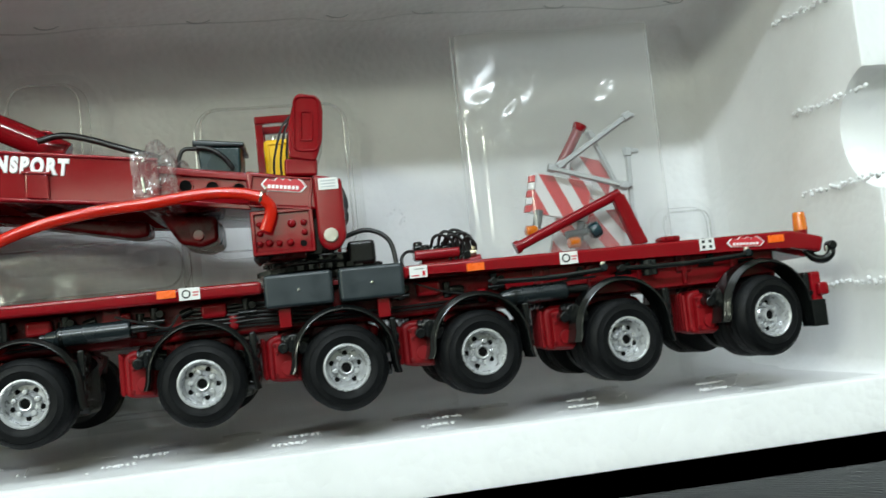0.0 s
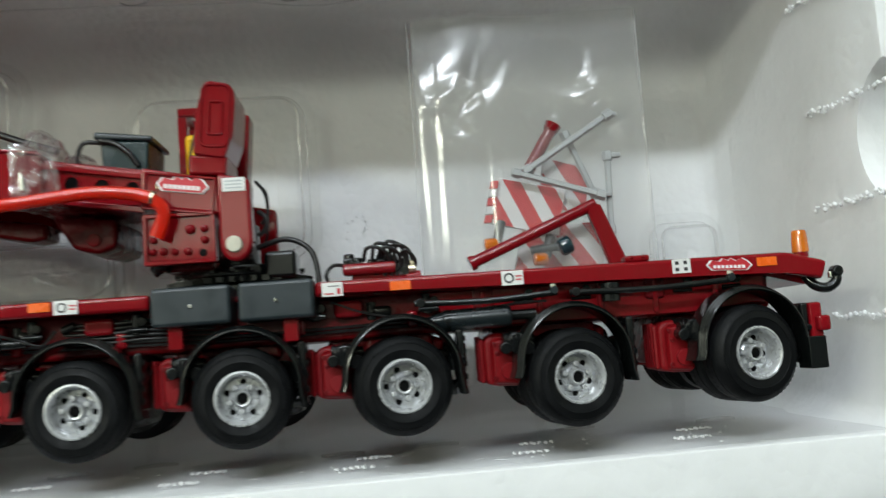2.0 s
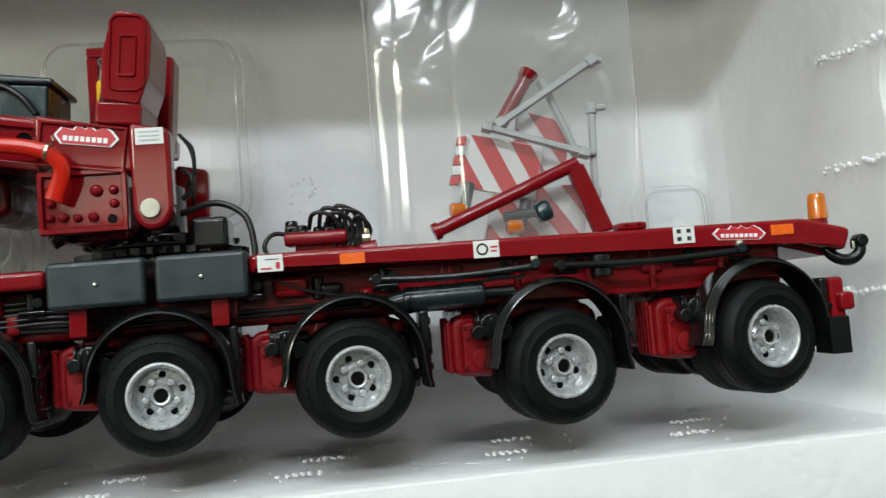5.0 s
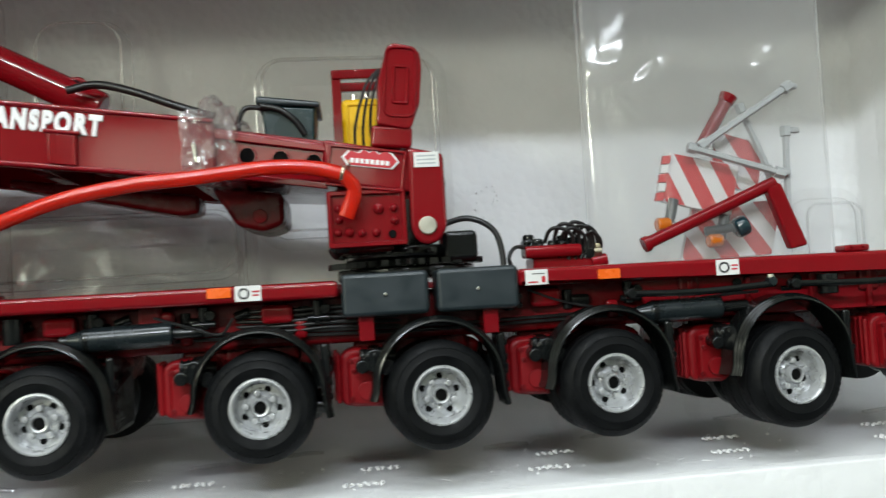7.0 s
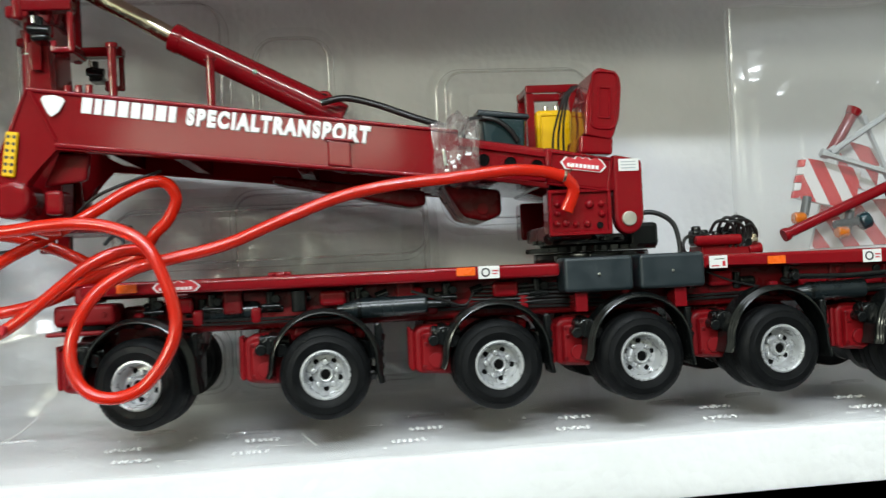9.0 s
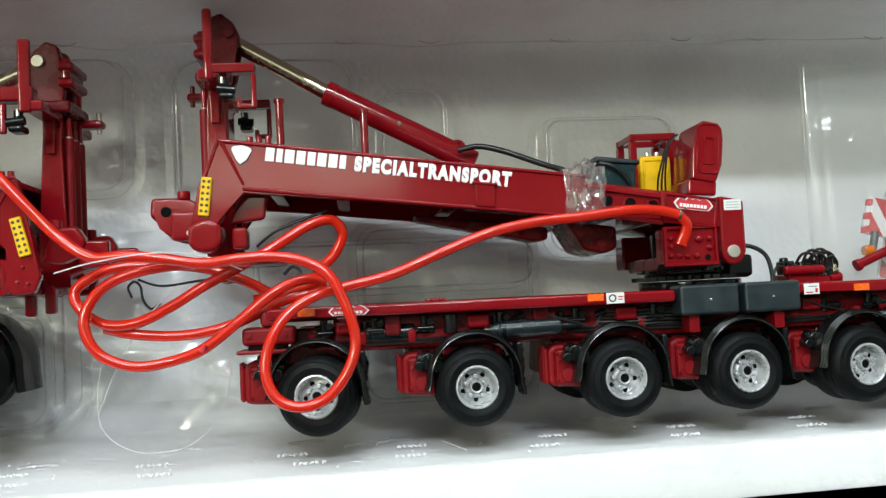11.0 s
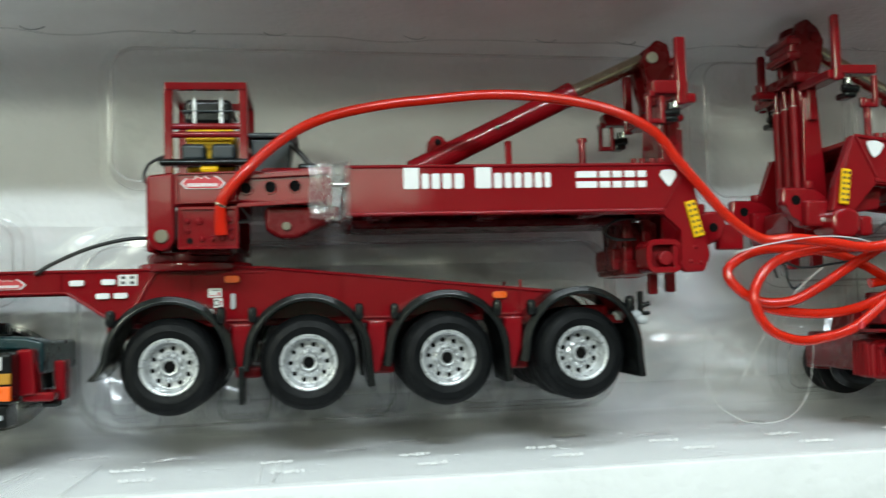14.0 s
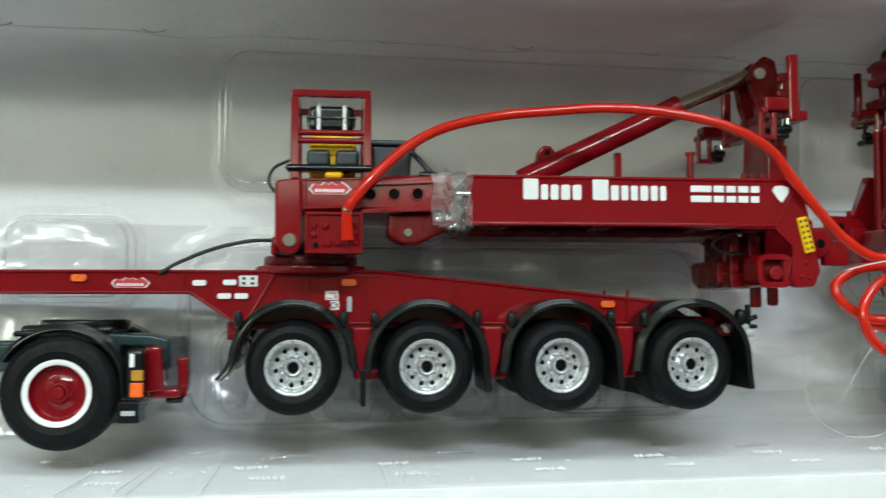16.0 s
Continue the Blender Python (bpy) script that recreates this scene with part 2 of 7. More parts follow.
def part(name, bm, material, parent, label="", sharp=35):
    mats = material if isinstance(material, (list, tuple)) else (material,)
    return put(name, make_mesh(name, bm, *mats, sharp=sharp), parent, None, label)


def solo(name, bm, material, label, category, group="", kind="", sharp=35):
    mats = material if isinstance(material, (list, tuple)) else (material,)
    return tagged(put(name, make_mesh(name, bm, *mats, sharp=sharp)), label, category, group, kind)


def bevelled(bm, width, segments=2):
    if width > 0:
        width = width * 1.5 if width >= 0.012 else width
        bmesh.ops.bevel(bm, geom=list(bm.edges), offset=width, segments=segments, profile=0.5, affect="EDGES", clamp_overlap=True)
    return bm


def box(x0, x1, y0, y1, z0, z1, bev=0.015):
    bm = bmesh.new()
    bmesh.ops.create_cube(bm, size=1.0)
    for v in bm.verts:
        v.co = Vector(((x0 + x1) / 2 + v.co.x * (x1 - x0), (y0 + y1) / 2 + v.co.y * (y1 - y0), (z0 + z1) / 2 + v.co.z * (z1 - z0)))
    return bevelled(bm, min(bev, 0.45 * min(x1 - x0, y1 - y0, z1 - z0)))


def prism(pts, y0, y1, bev=0.015):
    """A plate: the outline pts in x and z, from y0 to y1."""
    bm = bmesh.new()
    a = [bm.verts.new((x, y0, z)) for x, z in pts]
    b = [bm.verts.new((x, y1, z)) for x, z in pts]
    bm.faces.new(a)
    bm.faces.new(list(reversed(b)))
    for i in range(len(pts)):
        j = (i + 1) % len(pts)
        bm.faces.new((a[j], a[i], b[i], b[j]))
    return bevelled(bm, bev)


def join(*bms):
    out = bmesh.new()
    for b in bms:
        tmp = bpy.data.meshes.new("tmp")
        b.to_mesh(tmp)
        out.from_mesh(tmp)
        bpy.data.meshes.remove(tmp)
        b.free()
    return out


def slot(bm, index):
    for f in bm.faces:
        f.material_index = index
    return bm


def moved(bm, m):
    bm.transform(m)
    return bm


def rod(a, b, r, seg=16, bev=0.006, r2=None):
    a, b = Vector(a), Vector(b)
    bm = bmesh.new()
    bmesh.ops.create_cone(bm, cap_ends=True, segments=seg, radius1=r, radius2=r if r2 is None else r2, depth=(b - a).length)
    if bev:
        es = [e for e in bm.edges if len(e.link_faces) == 2 and any(len(f.verts) > 4 for f in e.link_faces)]
        bmesh.ops.bevel(bm, geom=es, offset=min(bev, r * 0.4), segments=2, profile=0.5, affect="EDGES")
    bm.transform(Matrix.Translation((a + b) / 2) @ (b - a).to_track_quat("Z", "Y").to_matrix().to_4x4())
    return bm


def smooth_path(pts, per=8):
    p = [Vector(q) for q in pts]
    p = [2 * p[0] - p[1]] + p + [2 * p[-1] - p[-2]]
    out = []
    for i in range(1, len(p) - 2):
        for k in range(per):
            t = k / per
            a, b, c, d = p[i - 1], p[i], p[i + 1], p[i + 2]
            out.append(0.5 * ((2 * b) + (c - a) * t + (2 * a - 5 * b + 4 * c - d) * t * t + (3 * b - a - 3 * c + d) * t ** 3))
    out.append(p[-2])
    return out


def tube(pts, r, seg=12, per=8):
    """A hose along a smooth line through pts."""
    line = smooth_path(pts, per)
    bm = bmesh.new()
    rings, up = [], Vector((0.13, 1, 0.21)).normalized()
    for i, c in enumerate(line):
        d = (line[min(i + 1, len(line) - 1)] - line[max(i - 1, 0)]).normalized()
        side = up.cross(d)
        side = side.normalized() if side.length > 1e-4 else Vector((1, 0, 0)).cross(d).normalized()
        up = d.cross(side).normalized()
        rings.append([bm.verts.new(c + r * (math.cos(k * math.tau / seg) * side + math.sin(k * math.tau / seg) * up)) for k in range(seg)])
    for a, b in zip(rings, rings[1:]):
        for k in range(seg):
            bm.faces.new((a[k], a[(k + 1) % seg], b[(k + 1) % seg], b[k]))
    bm.faces.new(rings[0])
    bm.faces.new(list(reversed(rings[-1])))
    return bm


def lathe(profile, seg=40, notch=0.0, notch_rows=(), caps=True):
    """Turns a profile of (radius, y) about the y axis; notch_rows get a toothed radius."""
    bm = bmesh.new()
    rings = []
    for n, (r, y) in enumerate(profile):
        ring = []
        for k in range(seg):
            a = k * math.tau / seg
            q = r - (notch if n in notch_rows and k % 2 else 0)
            ring.append(bm.verts.new((q * math.cos(a), y, q * math.sin(a))))
        rings.append(ring)
    for a, b in zip(rings, rings[1:]):
        for k in range(seg):
            bm.faces.new((a[k], a[(k + 1) % seg], b[(k + 1) % seg], b[k]))
    for ring in (rings[0], rings[-1]) if caps else ():
        if profile[rings.index(ring)][0] > 1e-4:
            bm.faces.new(ring)
    return bm


def disc(x, y, z, r, depth=0.03, seg=20):
    """A short round boss that faces the side."""
    return rod((x, y + depth, z), (x, y - depth, z), r, seg, 0.008)


def rrect(x0, x1, z0, z1, r, n=6):
    out = []
    for cx, cz, a0 in ((x1 - r, z0 + r, -90), (x1 - r, z1 - r, 0), (x0 + r, z1 - r, 90), (x0 + r, z0 + r, 180)):
        for k in range(n + 1):
            a = radians(a0 + 90 * k / n)
            out.append((cx + r * math.cos(a), cz + r * math.sin(a)))
    return out


def ring_plate(x0, x1, z0, z1, r, w, y0, y1):
    """A flat raised frame with rounded corners, w wide, from y0 (front) to y1."""
    bm = bmesh.new()
    loops = []
    for g, y in ((0.0, y1), (0.002, y0 + 0.010), (0.010, y0), (w - 0.010, y0), (w - 0.002, y0 + 0.010), (w, y1)):
        loops.append([bm.verts.new((x, y, z)) for x, z in rrect(x0 + g, x1 - g, z0 + g, z1 - g, max(0.006, r - g), 4)])
    for a, b in zip(loops, loops[1:] + loops[:1]):
        for k in range(len(a)):
            j = (k + 1) % len(a)
            bm.faces.new((a[k], a[j], b[j], b[k]))
    return bm


def duckbill(a, b, c, r, wide):
    """A hose end that goes from a round neck at a, through b, to a flat wide mouth at c; it faces the side."""
    bm = bmesh.new()
    rings = []
    line = smooth_path([a, b, c], 7)
    for i, p in enumerate(line):
        u = i / (len(line) - 1)
        d = (line[min(i + 1, len(line) - 1)] - line[max(i - 1, 0)]).normalized()
        side = Vector((0, 1, 0)).cross(d).normalized()
        e = u * u * (3 - 2 * u)
        w, h = r + (wide - r) * e, r * (1 - 0.45 * e)
        rings.append([bm.verts.new(p + side * w * math.cos(k * math.tau / 18) + Vector((0, h * math.sin(k * math.tau / 18), 0))) for k in range(18)])
    end = [bm.verts.new(v.co * 0.45 + line[-1] * 0.55 - (line[-1] - line[-2]) * 0.6) for v in rings[-1]]
    rings.append(end)
    for q, w in zip(rings, rings[1:]):
        for k in range(18):
            bm.faces.new((q[k], q[(k + 1) % 18], w[(k + 1) % 18], w[k]))
    bm.faces.new(rings[0])
    bm.faces.new(list(reversed(end)))
    return bm


def text_mesh(body, size, depth):
    cu = bpy.data.curves.new("lettering", "FONT")
    cu.body, cu.size, cu.extrude = body, size, depth
    cu.bevel_depth, cu.bevel_resolution, cu.space_character = size * 0.045, 1, 1.30
    cu.offset = size * 0.032
    ob = new("lettering", cu)
    me = bpy.data.meshes.new_from_object(ob.evaluated_get(bpy.context.evaluated_depsgraph_get()))
    bpy.data.objects.remove(ob)
    bpy.data.curves.remove(cu)
    bm = bmesh.new()
    bm.from_mesh(me)
    bpy.data.meshes.remove(me)
    return bm


TRAY = Matrix.Translation(TRAY_O) @ Matrix.Rotation(radians(TRAY_YAW), 4, "Z")

# ---------------------------------------------------------------- room, cloth and tray


def room():
    # unseen box, one metre high, added to bounce light into the tray
    for name, dims in (("floor", (-1.5, 1.3, -2.7, 0.7, -0.07, -0.0206)), ("bounce_ceiling", (-1.5, 1.3, -2.7, 0.7, 1.0, 1.04)),
                       ("bounce_north", (-1.5, 1.3, 0.7, 0.74, -0.07, 1.0)), ("bounce_south", (-1.5, 1.3, -2.74, -2.7, -0.07, 1.0)),
                       ("bounce_west", (-1.54, -1.5, -2.7, 0.7, -0.07, 1.0)), ("bounce_east", (1.3, 1.34, -2.7, 0.7, -0.07, 1.0))):
        solo(name, box(*[v / K for v in dims], 0), BOUNCEPALE, "unseen pale surface added to close the scene and bounce light", "wall", kind="structure")


def cloth():
    """A sheet that lies under the tray and hangs up behind it; the hang is added to keep the end notch dark."""
    # the long front stretch is unseen, added so the red paint mirrors black
    line = [(-134.0 + 7.0 * k, -0.93, 1.0) for k in range(16)] + [(-22.0 + 0.9 * k, -0.93, 1.0) for k in range(29)] + [(4.3, -0.92, 0), (4.8, -0.85, 0), (5.2, -0.6, 0), (5.5, -0.1, 1.0)] + [(5.6, 0.6 + 0.8 * k, 1.0) for k in range(10)]
    bm = bmesh.new()
    n, x0, x1 = 80, -74.0, 64.0
    grid = []
    for i in range(n + 1):
        col = []
        for j, (y, z, w) in enumerate(line):
            q = 0.08 * noise.noise(Vector((i * 0.45, j * 0.4, 3)))
            col.append(bm.verts.new((x0 + (x1 - x0) * i / n, y + (q if y > 5.3 else 0.0), z + (q * w * 0.6 + 0.02 if y < -2.0 else 0.0))))
        grid.append(col)
    for a, b in zip(grid, grid[1:]):
        for j in range(len(line) - 1):
            bm.faces.new((a[j], b[j], b[j + 1], a[j + 1]))
    bmesh.ops.solidify(bm, geom=list(bm.faces), thickness=0.08)
    solo("table_cloth", bm, CLOTH, "black woven cloth spread under and behind the white foam tray", "cloth", kind="structure")


TX0, TX1, TY0, TY1, TZ0, TZ1 = -17.0, 13.25, -0.72, 4.3, -0.33, 4.95
FX1 = 12.55
NOTCH = (-0.88, 2.37, 0.70)


def tray():
    """One block of foam with a rounded hollow that opens towards the front."""
    bm = bmesh.new()
    x0, x1, z0, z1, yb = TX0 + 0.6, FX1, TZ0, TZ1, 3.05
    rings = []
    lay = ((-0.72, 0.04, 0.10), (-0.70, 0.0, 0.12), (0.6, -0.03, 0.2), (2.0, -0.06, 0.35), (2.6, -0.12, 0.5), (2.88, -0.25, 0.6), (3.02, -0.48, 0.7), (yb, -0.8, 0.8))
    for y, grow, r in lay:
        rings.append([bm.verts.new((x, y, z)) for x, z in rrect(x0 - grow, x1 + grow * 0.45, z0 - grow * 0.4, z1 + grow, r, 8)])
    outer = [bm.verts.new((x, -0.72, z)) for x, z in rrect(TX0 - 0.6, TX1, -0.90, 5.55, 0.08, 8)]
    outer2 = [bm.verts.new((x, TY1, z)) for x, z in rrect(TX0 - 0.6, TX1, -0.90, 5.55, 0.08, 8)]
    for a, b in [(outer2, outer), (outer, rings[0])] + list(zip(rings, rings[1:])):
        for k in range(len(a)):
            j = (k + 1) % len(a)
            bm.faces.new((a[k], a[j], b[j], b[k]))
    bm.faces.new(rings[-1])
    bm.faces.new(list(reversed(outer2)))
    # finger notch through the end wall
    bm.normal_update()
    bmesh.ops.recalc_face_normals(bm, faces=bm.faces)
    cut = rod((12.0, NOTCH[0], NOTCH[1]), (14.0, NOTCH[0], NOTCH[1]), NOTCH[2], 40, 0)
    pair = []
    for n, b in (("foam", bm), ("cutter", cut)):
        me = bpy.data.meshes.new(n)
        b.to_mesh(me)
        b.free()
        pair.append(new(n, me))
    mod = pair[0].modifiers.new("notch", "BOOLEAN")
    mod.operation, mod.solver, mod.object = "DIFFERENCE", "EXACT", pair[1]
    me = bpy.data.meshes.new_from_object(pair[0].evaluated_get(bpy.context.evaluated_depsgraph_get()))
    bm = bmesh.new()
    bm.from_mesh(me)
    for ob in pair:
        bpy.data.objects.remove(ob)
    bm.transform(TRAY)
    solo("foam_tray", bm, FOAM, "white expanded foam packing tray with a deep hollow", "tray", sharp=50)


room()
cloth()
tray()

# ---------------------------------------------------------------- wheels and fenders


def tyre_mesh(name, R, r, w):
    prof = [(r * 0.96, -0.004), (r * 1.03, -0.008), (r * 1.10, -0.014), (r + (R - r) * 0.34, -0.022), (r + (R - r) * 0.36, -0.029), (r + (R - r) * 0.42, -0.029), (r + (R - r) * 0.45, -0.023),
            (r + (R - r) * 0.66, -0.019), (R - 0.060, -0.009), (R - 0.054, -0.014), (R - 0.030, 0.004), (R - 0.008, 0.030), (R, 0.060), (R, w * 0.33), (R - 0.014, w * 0.34), (R - 0.014, w * 0.37), (R, w * 0.38),
            (R, w * 0.62), (R - 0.014, w * 0.63), (R - 0.014, w * 0.66), (R, w * 0.67), (R, w - 0.05), (R - 0.012, w - 0.02), (R - 0.06, w), (r, w)]
    return make_mesh(name, lathe(prof, 108, 0.009, (9, 10, 11, 20, 21), False), TYRE)


def rim_mesh(name, r, holes, nuts, nut_r, hole_r, hole_s, hub_r, deep, ring=None, paint=0):
    prof = [(r * 0.985, 0.02), (r * 1.03, -0.006), (r * 1.01, -0.020), (r * 0.95, -0.022), (r * 0.90, -0.010), (r * 0.87, 0.012), (r * 0.85, 0.03), (r * 0.825, deep * 0.75), (r * 0.80, deep * 0.93),
            (r * 0.76, deep), (r * 0.55, deep * 0.98), (r * 0.51, deep * 0.84), (hub_r * 1.50, deep * 0.76), (hub_r * 1.36, deep * 0.68), (hub_r * 1.20, deep * 0.30), (hub_r * 1.08, deep * 0.24), (hub_r * 0.88, deep * 0.26), (hub_r * 0.80, deep * 0.6), (0.001, deep * 0.6)]
    bm = slot(lathe(prof, 48, caps=False), 0)
    bits = [bm]
    for k in range(holes):
        a = math.tau * (k + 0.5) / holes
        x, z = hole_r * math.cos(a), hole_r * math.sin(a)
        # flat black disc in place of each hole's shade
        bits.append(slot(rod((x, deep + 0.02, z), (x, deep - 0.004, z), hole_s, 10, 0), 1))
    for k in range(nuts):
        a = math.tau * k / nuts
        x, z = nut_r * math.cos(a), nut_r * math.sin(a)
        bits.append(slot(rod((x, deep, z), (x, deep * 0.45, z), r * (0.115 if nuts < 8 else 0.066), 12, 0.012), 0))
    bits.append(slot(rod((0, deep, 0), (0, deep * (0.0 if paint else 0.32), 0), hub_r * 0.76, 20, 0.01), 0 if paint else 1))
    mats = (SILVER, RECESSBLACK) if not paint else (RED, RECESSBLACK)
    if ring:
        bits.append(slot(lathe([(r * 1.0, -0.012), (r * 1.04, -0.030), (r * 0.93, -0.034), (r * 0.87, -0.018)], 48, caps=False), 2))
        mats = (*mats, WHITE)
    return make_mesh(name, join(*bits), *mats)


TY_D, TY_J, TY_T = tyre_mesh("dolly_tyre", 0.425, 0.235, 0.27), tyre_mesh("jeep_tyre", 0.515, 0.305, 0.34), tyre_mesh("tractor_tyre", 0.60, 0.33, 0.36)
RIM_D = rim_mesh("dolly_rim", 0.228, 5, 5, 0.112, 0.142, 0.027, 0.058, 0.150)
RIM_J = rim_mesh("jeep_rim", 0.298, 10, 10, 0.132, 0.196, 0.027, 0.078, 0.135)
RIM_T = rim_mesh("tractor_rim", 0.335, 0, 5, 0.10, 0.20, 0.02, 0.085, 0.10, ring=1, paint=1)


DRUM = make_mesh("brake_drum", lathe([(0.001, 0.0), (0.24, 0.0), (0.27, 0.02), (0.27, 0.10), (0.33, 0.12), (0.33, 0.20), (0.25, 0.22), (0.25, 0.34), (0.001, 0.36)], 28), BLACK)


def wheel(parent, x, y, z, tyre, rim, steer=0.0, far=False, twin=0.0, spin=0.0):
    m = pose(x, y, z, 0, 0, steer + (180 if far else 0)) @ Matrix.Rotation(radians(spin), 4, "Y")
    w = put("wheel", tyre, parent, m, "black rubber tyre with tread blocks")
    put("rim", rim, w, m, "")
    if twin:
        if twin < 0.35:
            put("brake_drum", DRUM, parent, m @ Matrix.Translation((0, 0.66, 0)), "black brake drum")
        put("inner_tyre", tyre, parent, m @ Matrix.Translation((0, twin, 0)), "black rubber inner tyre")


def fender_mesh(name, r, a0, a1, width, flap0, flap1, thick=0.03, flare=0.03):
    """A ribbed mudguard arch over a wheel at the origin, with a flap at each end (lengths flap0, flap1)."""
    # a slanted shoulder with three ribs, then a flat top
    q = thick / 0.03
    prof = [(0.006, -thick * 1.0), (0.0, -thick * 0.75), (0.004, -thick * 0.4)]
    for k in range(3):
        u, h = 0.010 + 0.030 * k, (-0.012 + 0.011 * k) * q
        prof += [(u, h), (u + 0.008, h + 0.010 * q), (u + 0.018, h + 0.012 * q), (u + 0.024, h + 0.004 * q)]
    top = prof[-1][1] + 0.004
    prof += [(0.11, top), (width, top)]
    ys, hs = [p[0] for p in prof], [p[1] for p in prof]
    bm = bmesh.new()
    line = []
    n = 26
    s, e = radians(a0), radians(a1)
    if flap0:
        line += [((r * math.cos(s) - flare, r * math.sin(s) - flap0), s), ((r * math.cos(s) - flare * 0.35, r * math.sin(s) - flap0 * 0.5), s)]
    for k in range(n + 1):
        a = s + (e - s) * k / n
        line.append(((r * math.cos(a), r * math.sin(a)), a))
    if flap1:
        line += [((r * math.cos(e) + 0.01, r * math.sin(e) - flap1 * 0.5), e), ((r * math.cos(e) + 0.03, r * math.sin(e) - flap1), e)]
    rows = []
    for (x, z), a in line:
        c, q = math.cos(a), math.sin(a)
        rows.append([bm.verts.new((x + c * h, y, z + q * h)) for y, h in zip(ys, hs)] + [bm.verts.new((x - c * thick * 1.2, width, z - q * thick * 1.2)), bm.verts.new((x - c * thick * 1.2, 0.07, z - q * thick * 1.2)), bm.verts.new((x - c * thick * 1.2, 0.02, z - q * thick * 1.2))])
    for a, b in zip(rows, rows[1:]):
        for k in range(len(a)):
            j = (k + 1) % len(a)
            bm.faces.new((a[k], a[j], b[j], b[k]))
    bm.faces.new(rows[0])
    bm.faces.new(list(reversed(rows[-1])))
    return make_mesh(name, bm, BLACK)


# ---------------------------------------------------------------- plates and marks


def marker(parent, x, y, z, w=0.19, h=0.08, rounded=False):
    bm = prism(rrect(x - w / 2, x + w / 2, z - h / 2, z + h / 2, h * (0.42 if rounded else 0.1), 4), y - (0.035 if rounded else 0.012), y, 0.006)
    part("marker_lamp", bm, ORANGE, parent, "orange side marker reflector")


def sticker(parent, x0, x1, z0, z1, y, kind="ring"):
    """A white sticker with small printed signs."""
    p = part("sticker", box(x0, x1, y - 0.006, y, z0, z1, 0.002), LABEL, parent, "small white printed sticker")
    w, h = x1 - x0, z1 - z0
    yy = y - 0.008
    if kind == "ring":
        c = (x0 + 0.34 * w, (z0 + z1) / 2)
        part("printed_ring", moved(lathe([(h * 0.36, 0.0), (h * 0.36, -0.004), (h * 0.24, -0.004), (h * 0.24, 0.0)], 24), Matrix.Translation((c[0], yy + 0.003, c[1]))), INK, p)
        part("printed_bar", box(x0 + 0.66 * w, x1 - 0.06 * w, yy, yy + 0.004, z0 + 0.55 * h, z0 + 0.66 * h, 0), LOGORED, p)
        part("printed_bar", box(x0 + 0.66 * w, x1 - 0.1 * w, yy, yy + 0.004, z0 + 0.32 * h, z0 + 0.42 * h, 0), LOGORED, p)
    elif kind == "grid":
        for i in (0.26, 0.72):
            for j in (0.28, 0.74):
                part("printed_square", box(x0 + (i - 0.1) * w, x0 + (i + 0.1) * w, yy, yy + 0.004, z0 + (j - 0.12) * h, z0 + (j + 0.12) * h, 0), INK, p)
    elif kind == "note":
        part("printed_bar", box(x0 + 0.12 * w, x0 + 0.55 * w, yy, yy + 0.004, z0 + 0.14 * h, z0 + 0.24 * h, 0), LOGORED, p)
        part("printed_square", box(x0 + 0.72 * w, x0 + 0.88 * w, yy, yy + 0.004, z0 + 0.15 * h, z0 + 0.55 * h, 0), LOGORED, p)
        part("printed_bar", box(x0 + 0.3 * w, x0 + 0.85 * w, yy, yy + 0.004, z0 + 0.70 * h, z0 + 0.76 * h, 0), INK, p)
    else:
        for j in (0.25, 0.5, 0.75):
            part("printed_bar", box(x0 + 0.12 * w, x1 - 0.14 * w, yy, yy + 0.004, z0 + (j - 0.05) * h, z0 + (j + 0.05) * h, 0), GREYPL, p)


def emblem(parent, cx, cz, w, h, y, tilt=0.0):
    """A maker's plate: pointed ends and a jagged roof line, red inside a white edge, with a plain bar in place of writing."""
    def shape(s):
        a, b = w / 2 * s, h / 2 * s
        return [(-a, -b * 0.15), (-a * 0.80, b * 0.65), (-a * 0.42, b * 0.45), (-a * 0.30, b), (-a * 0.05, b * 0.55), (a * 0.08, b), (a * 0.30, b * 0.5), (a * 0.55, b), (a * 0.78, b * 0.6), (a, -b * 0.15), (a * 0.78, -b), (-a * 0.78, -b)]
    m = Matrix.Translation((cx, 0, cz)) @ Matrix.Rotation(radians(tilt), 4, "Y")
    p = part("maker_plate", moved(prism(shape(1.0), y - 0.012, y, 0.003), m), WHITE, parent, "small white maker's plate with a jagged top edge")
    part("plate_field", moved(prism(shape(0.91), y - 0.015, y - 0.010, 0), m), LOGORED, p, "red field")
    for k in range(8):
        x = -w * 0.35 + w * 0.70 * k / 8
        part("plate_block", moved(box(x, x + w * 0.064, y - 0.018, y - 0.013, -h * 0.33, -h * 0.08, 0), m), WHITE, p)


def bolt(parent, x, y, z, r=0.02, material=None, depth=0.014):
    dome = lathe([(0.001, -depth * 1.35), (r * 0.45, -depth * 1.25), (r * 0.8, -depth * 0.9), (r, -depth * 0.3), (r, depth)], 14)
    part("bolt", moved(dome, Matrix.Translation((x, y, z))), material or REDSHADE, parent)


def shield(parent, pts, y):
    part("shield_badge", prism(pts, y - 0.014, y, 0.004), WHITE, parent, "white rounded shield badge")


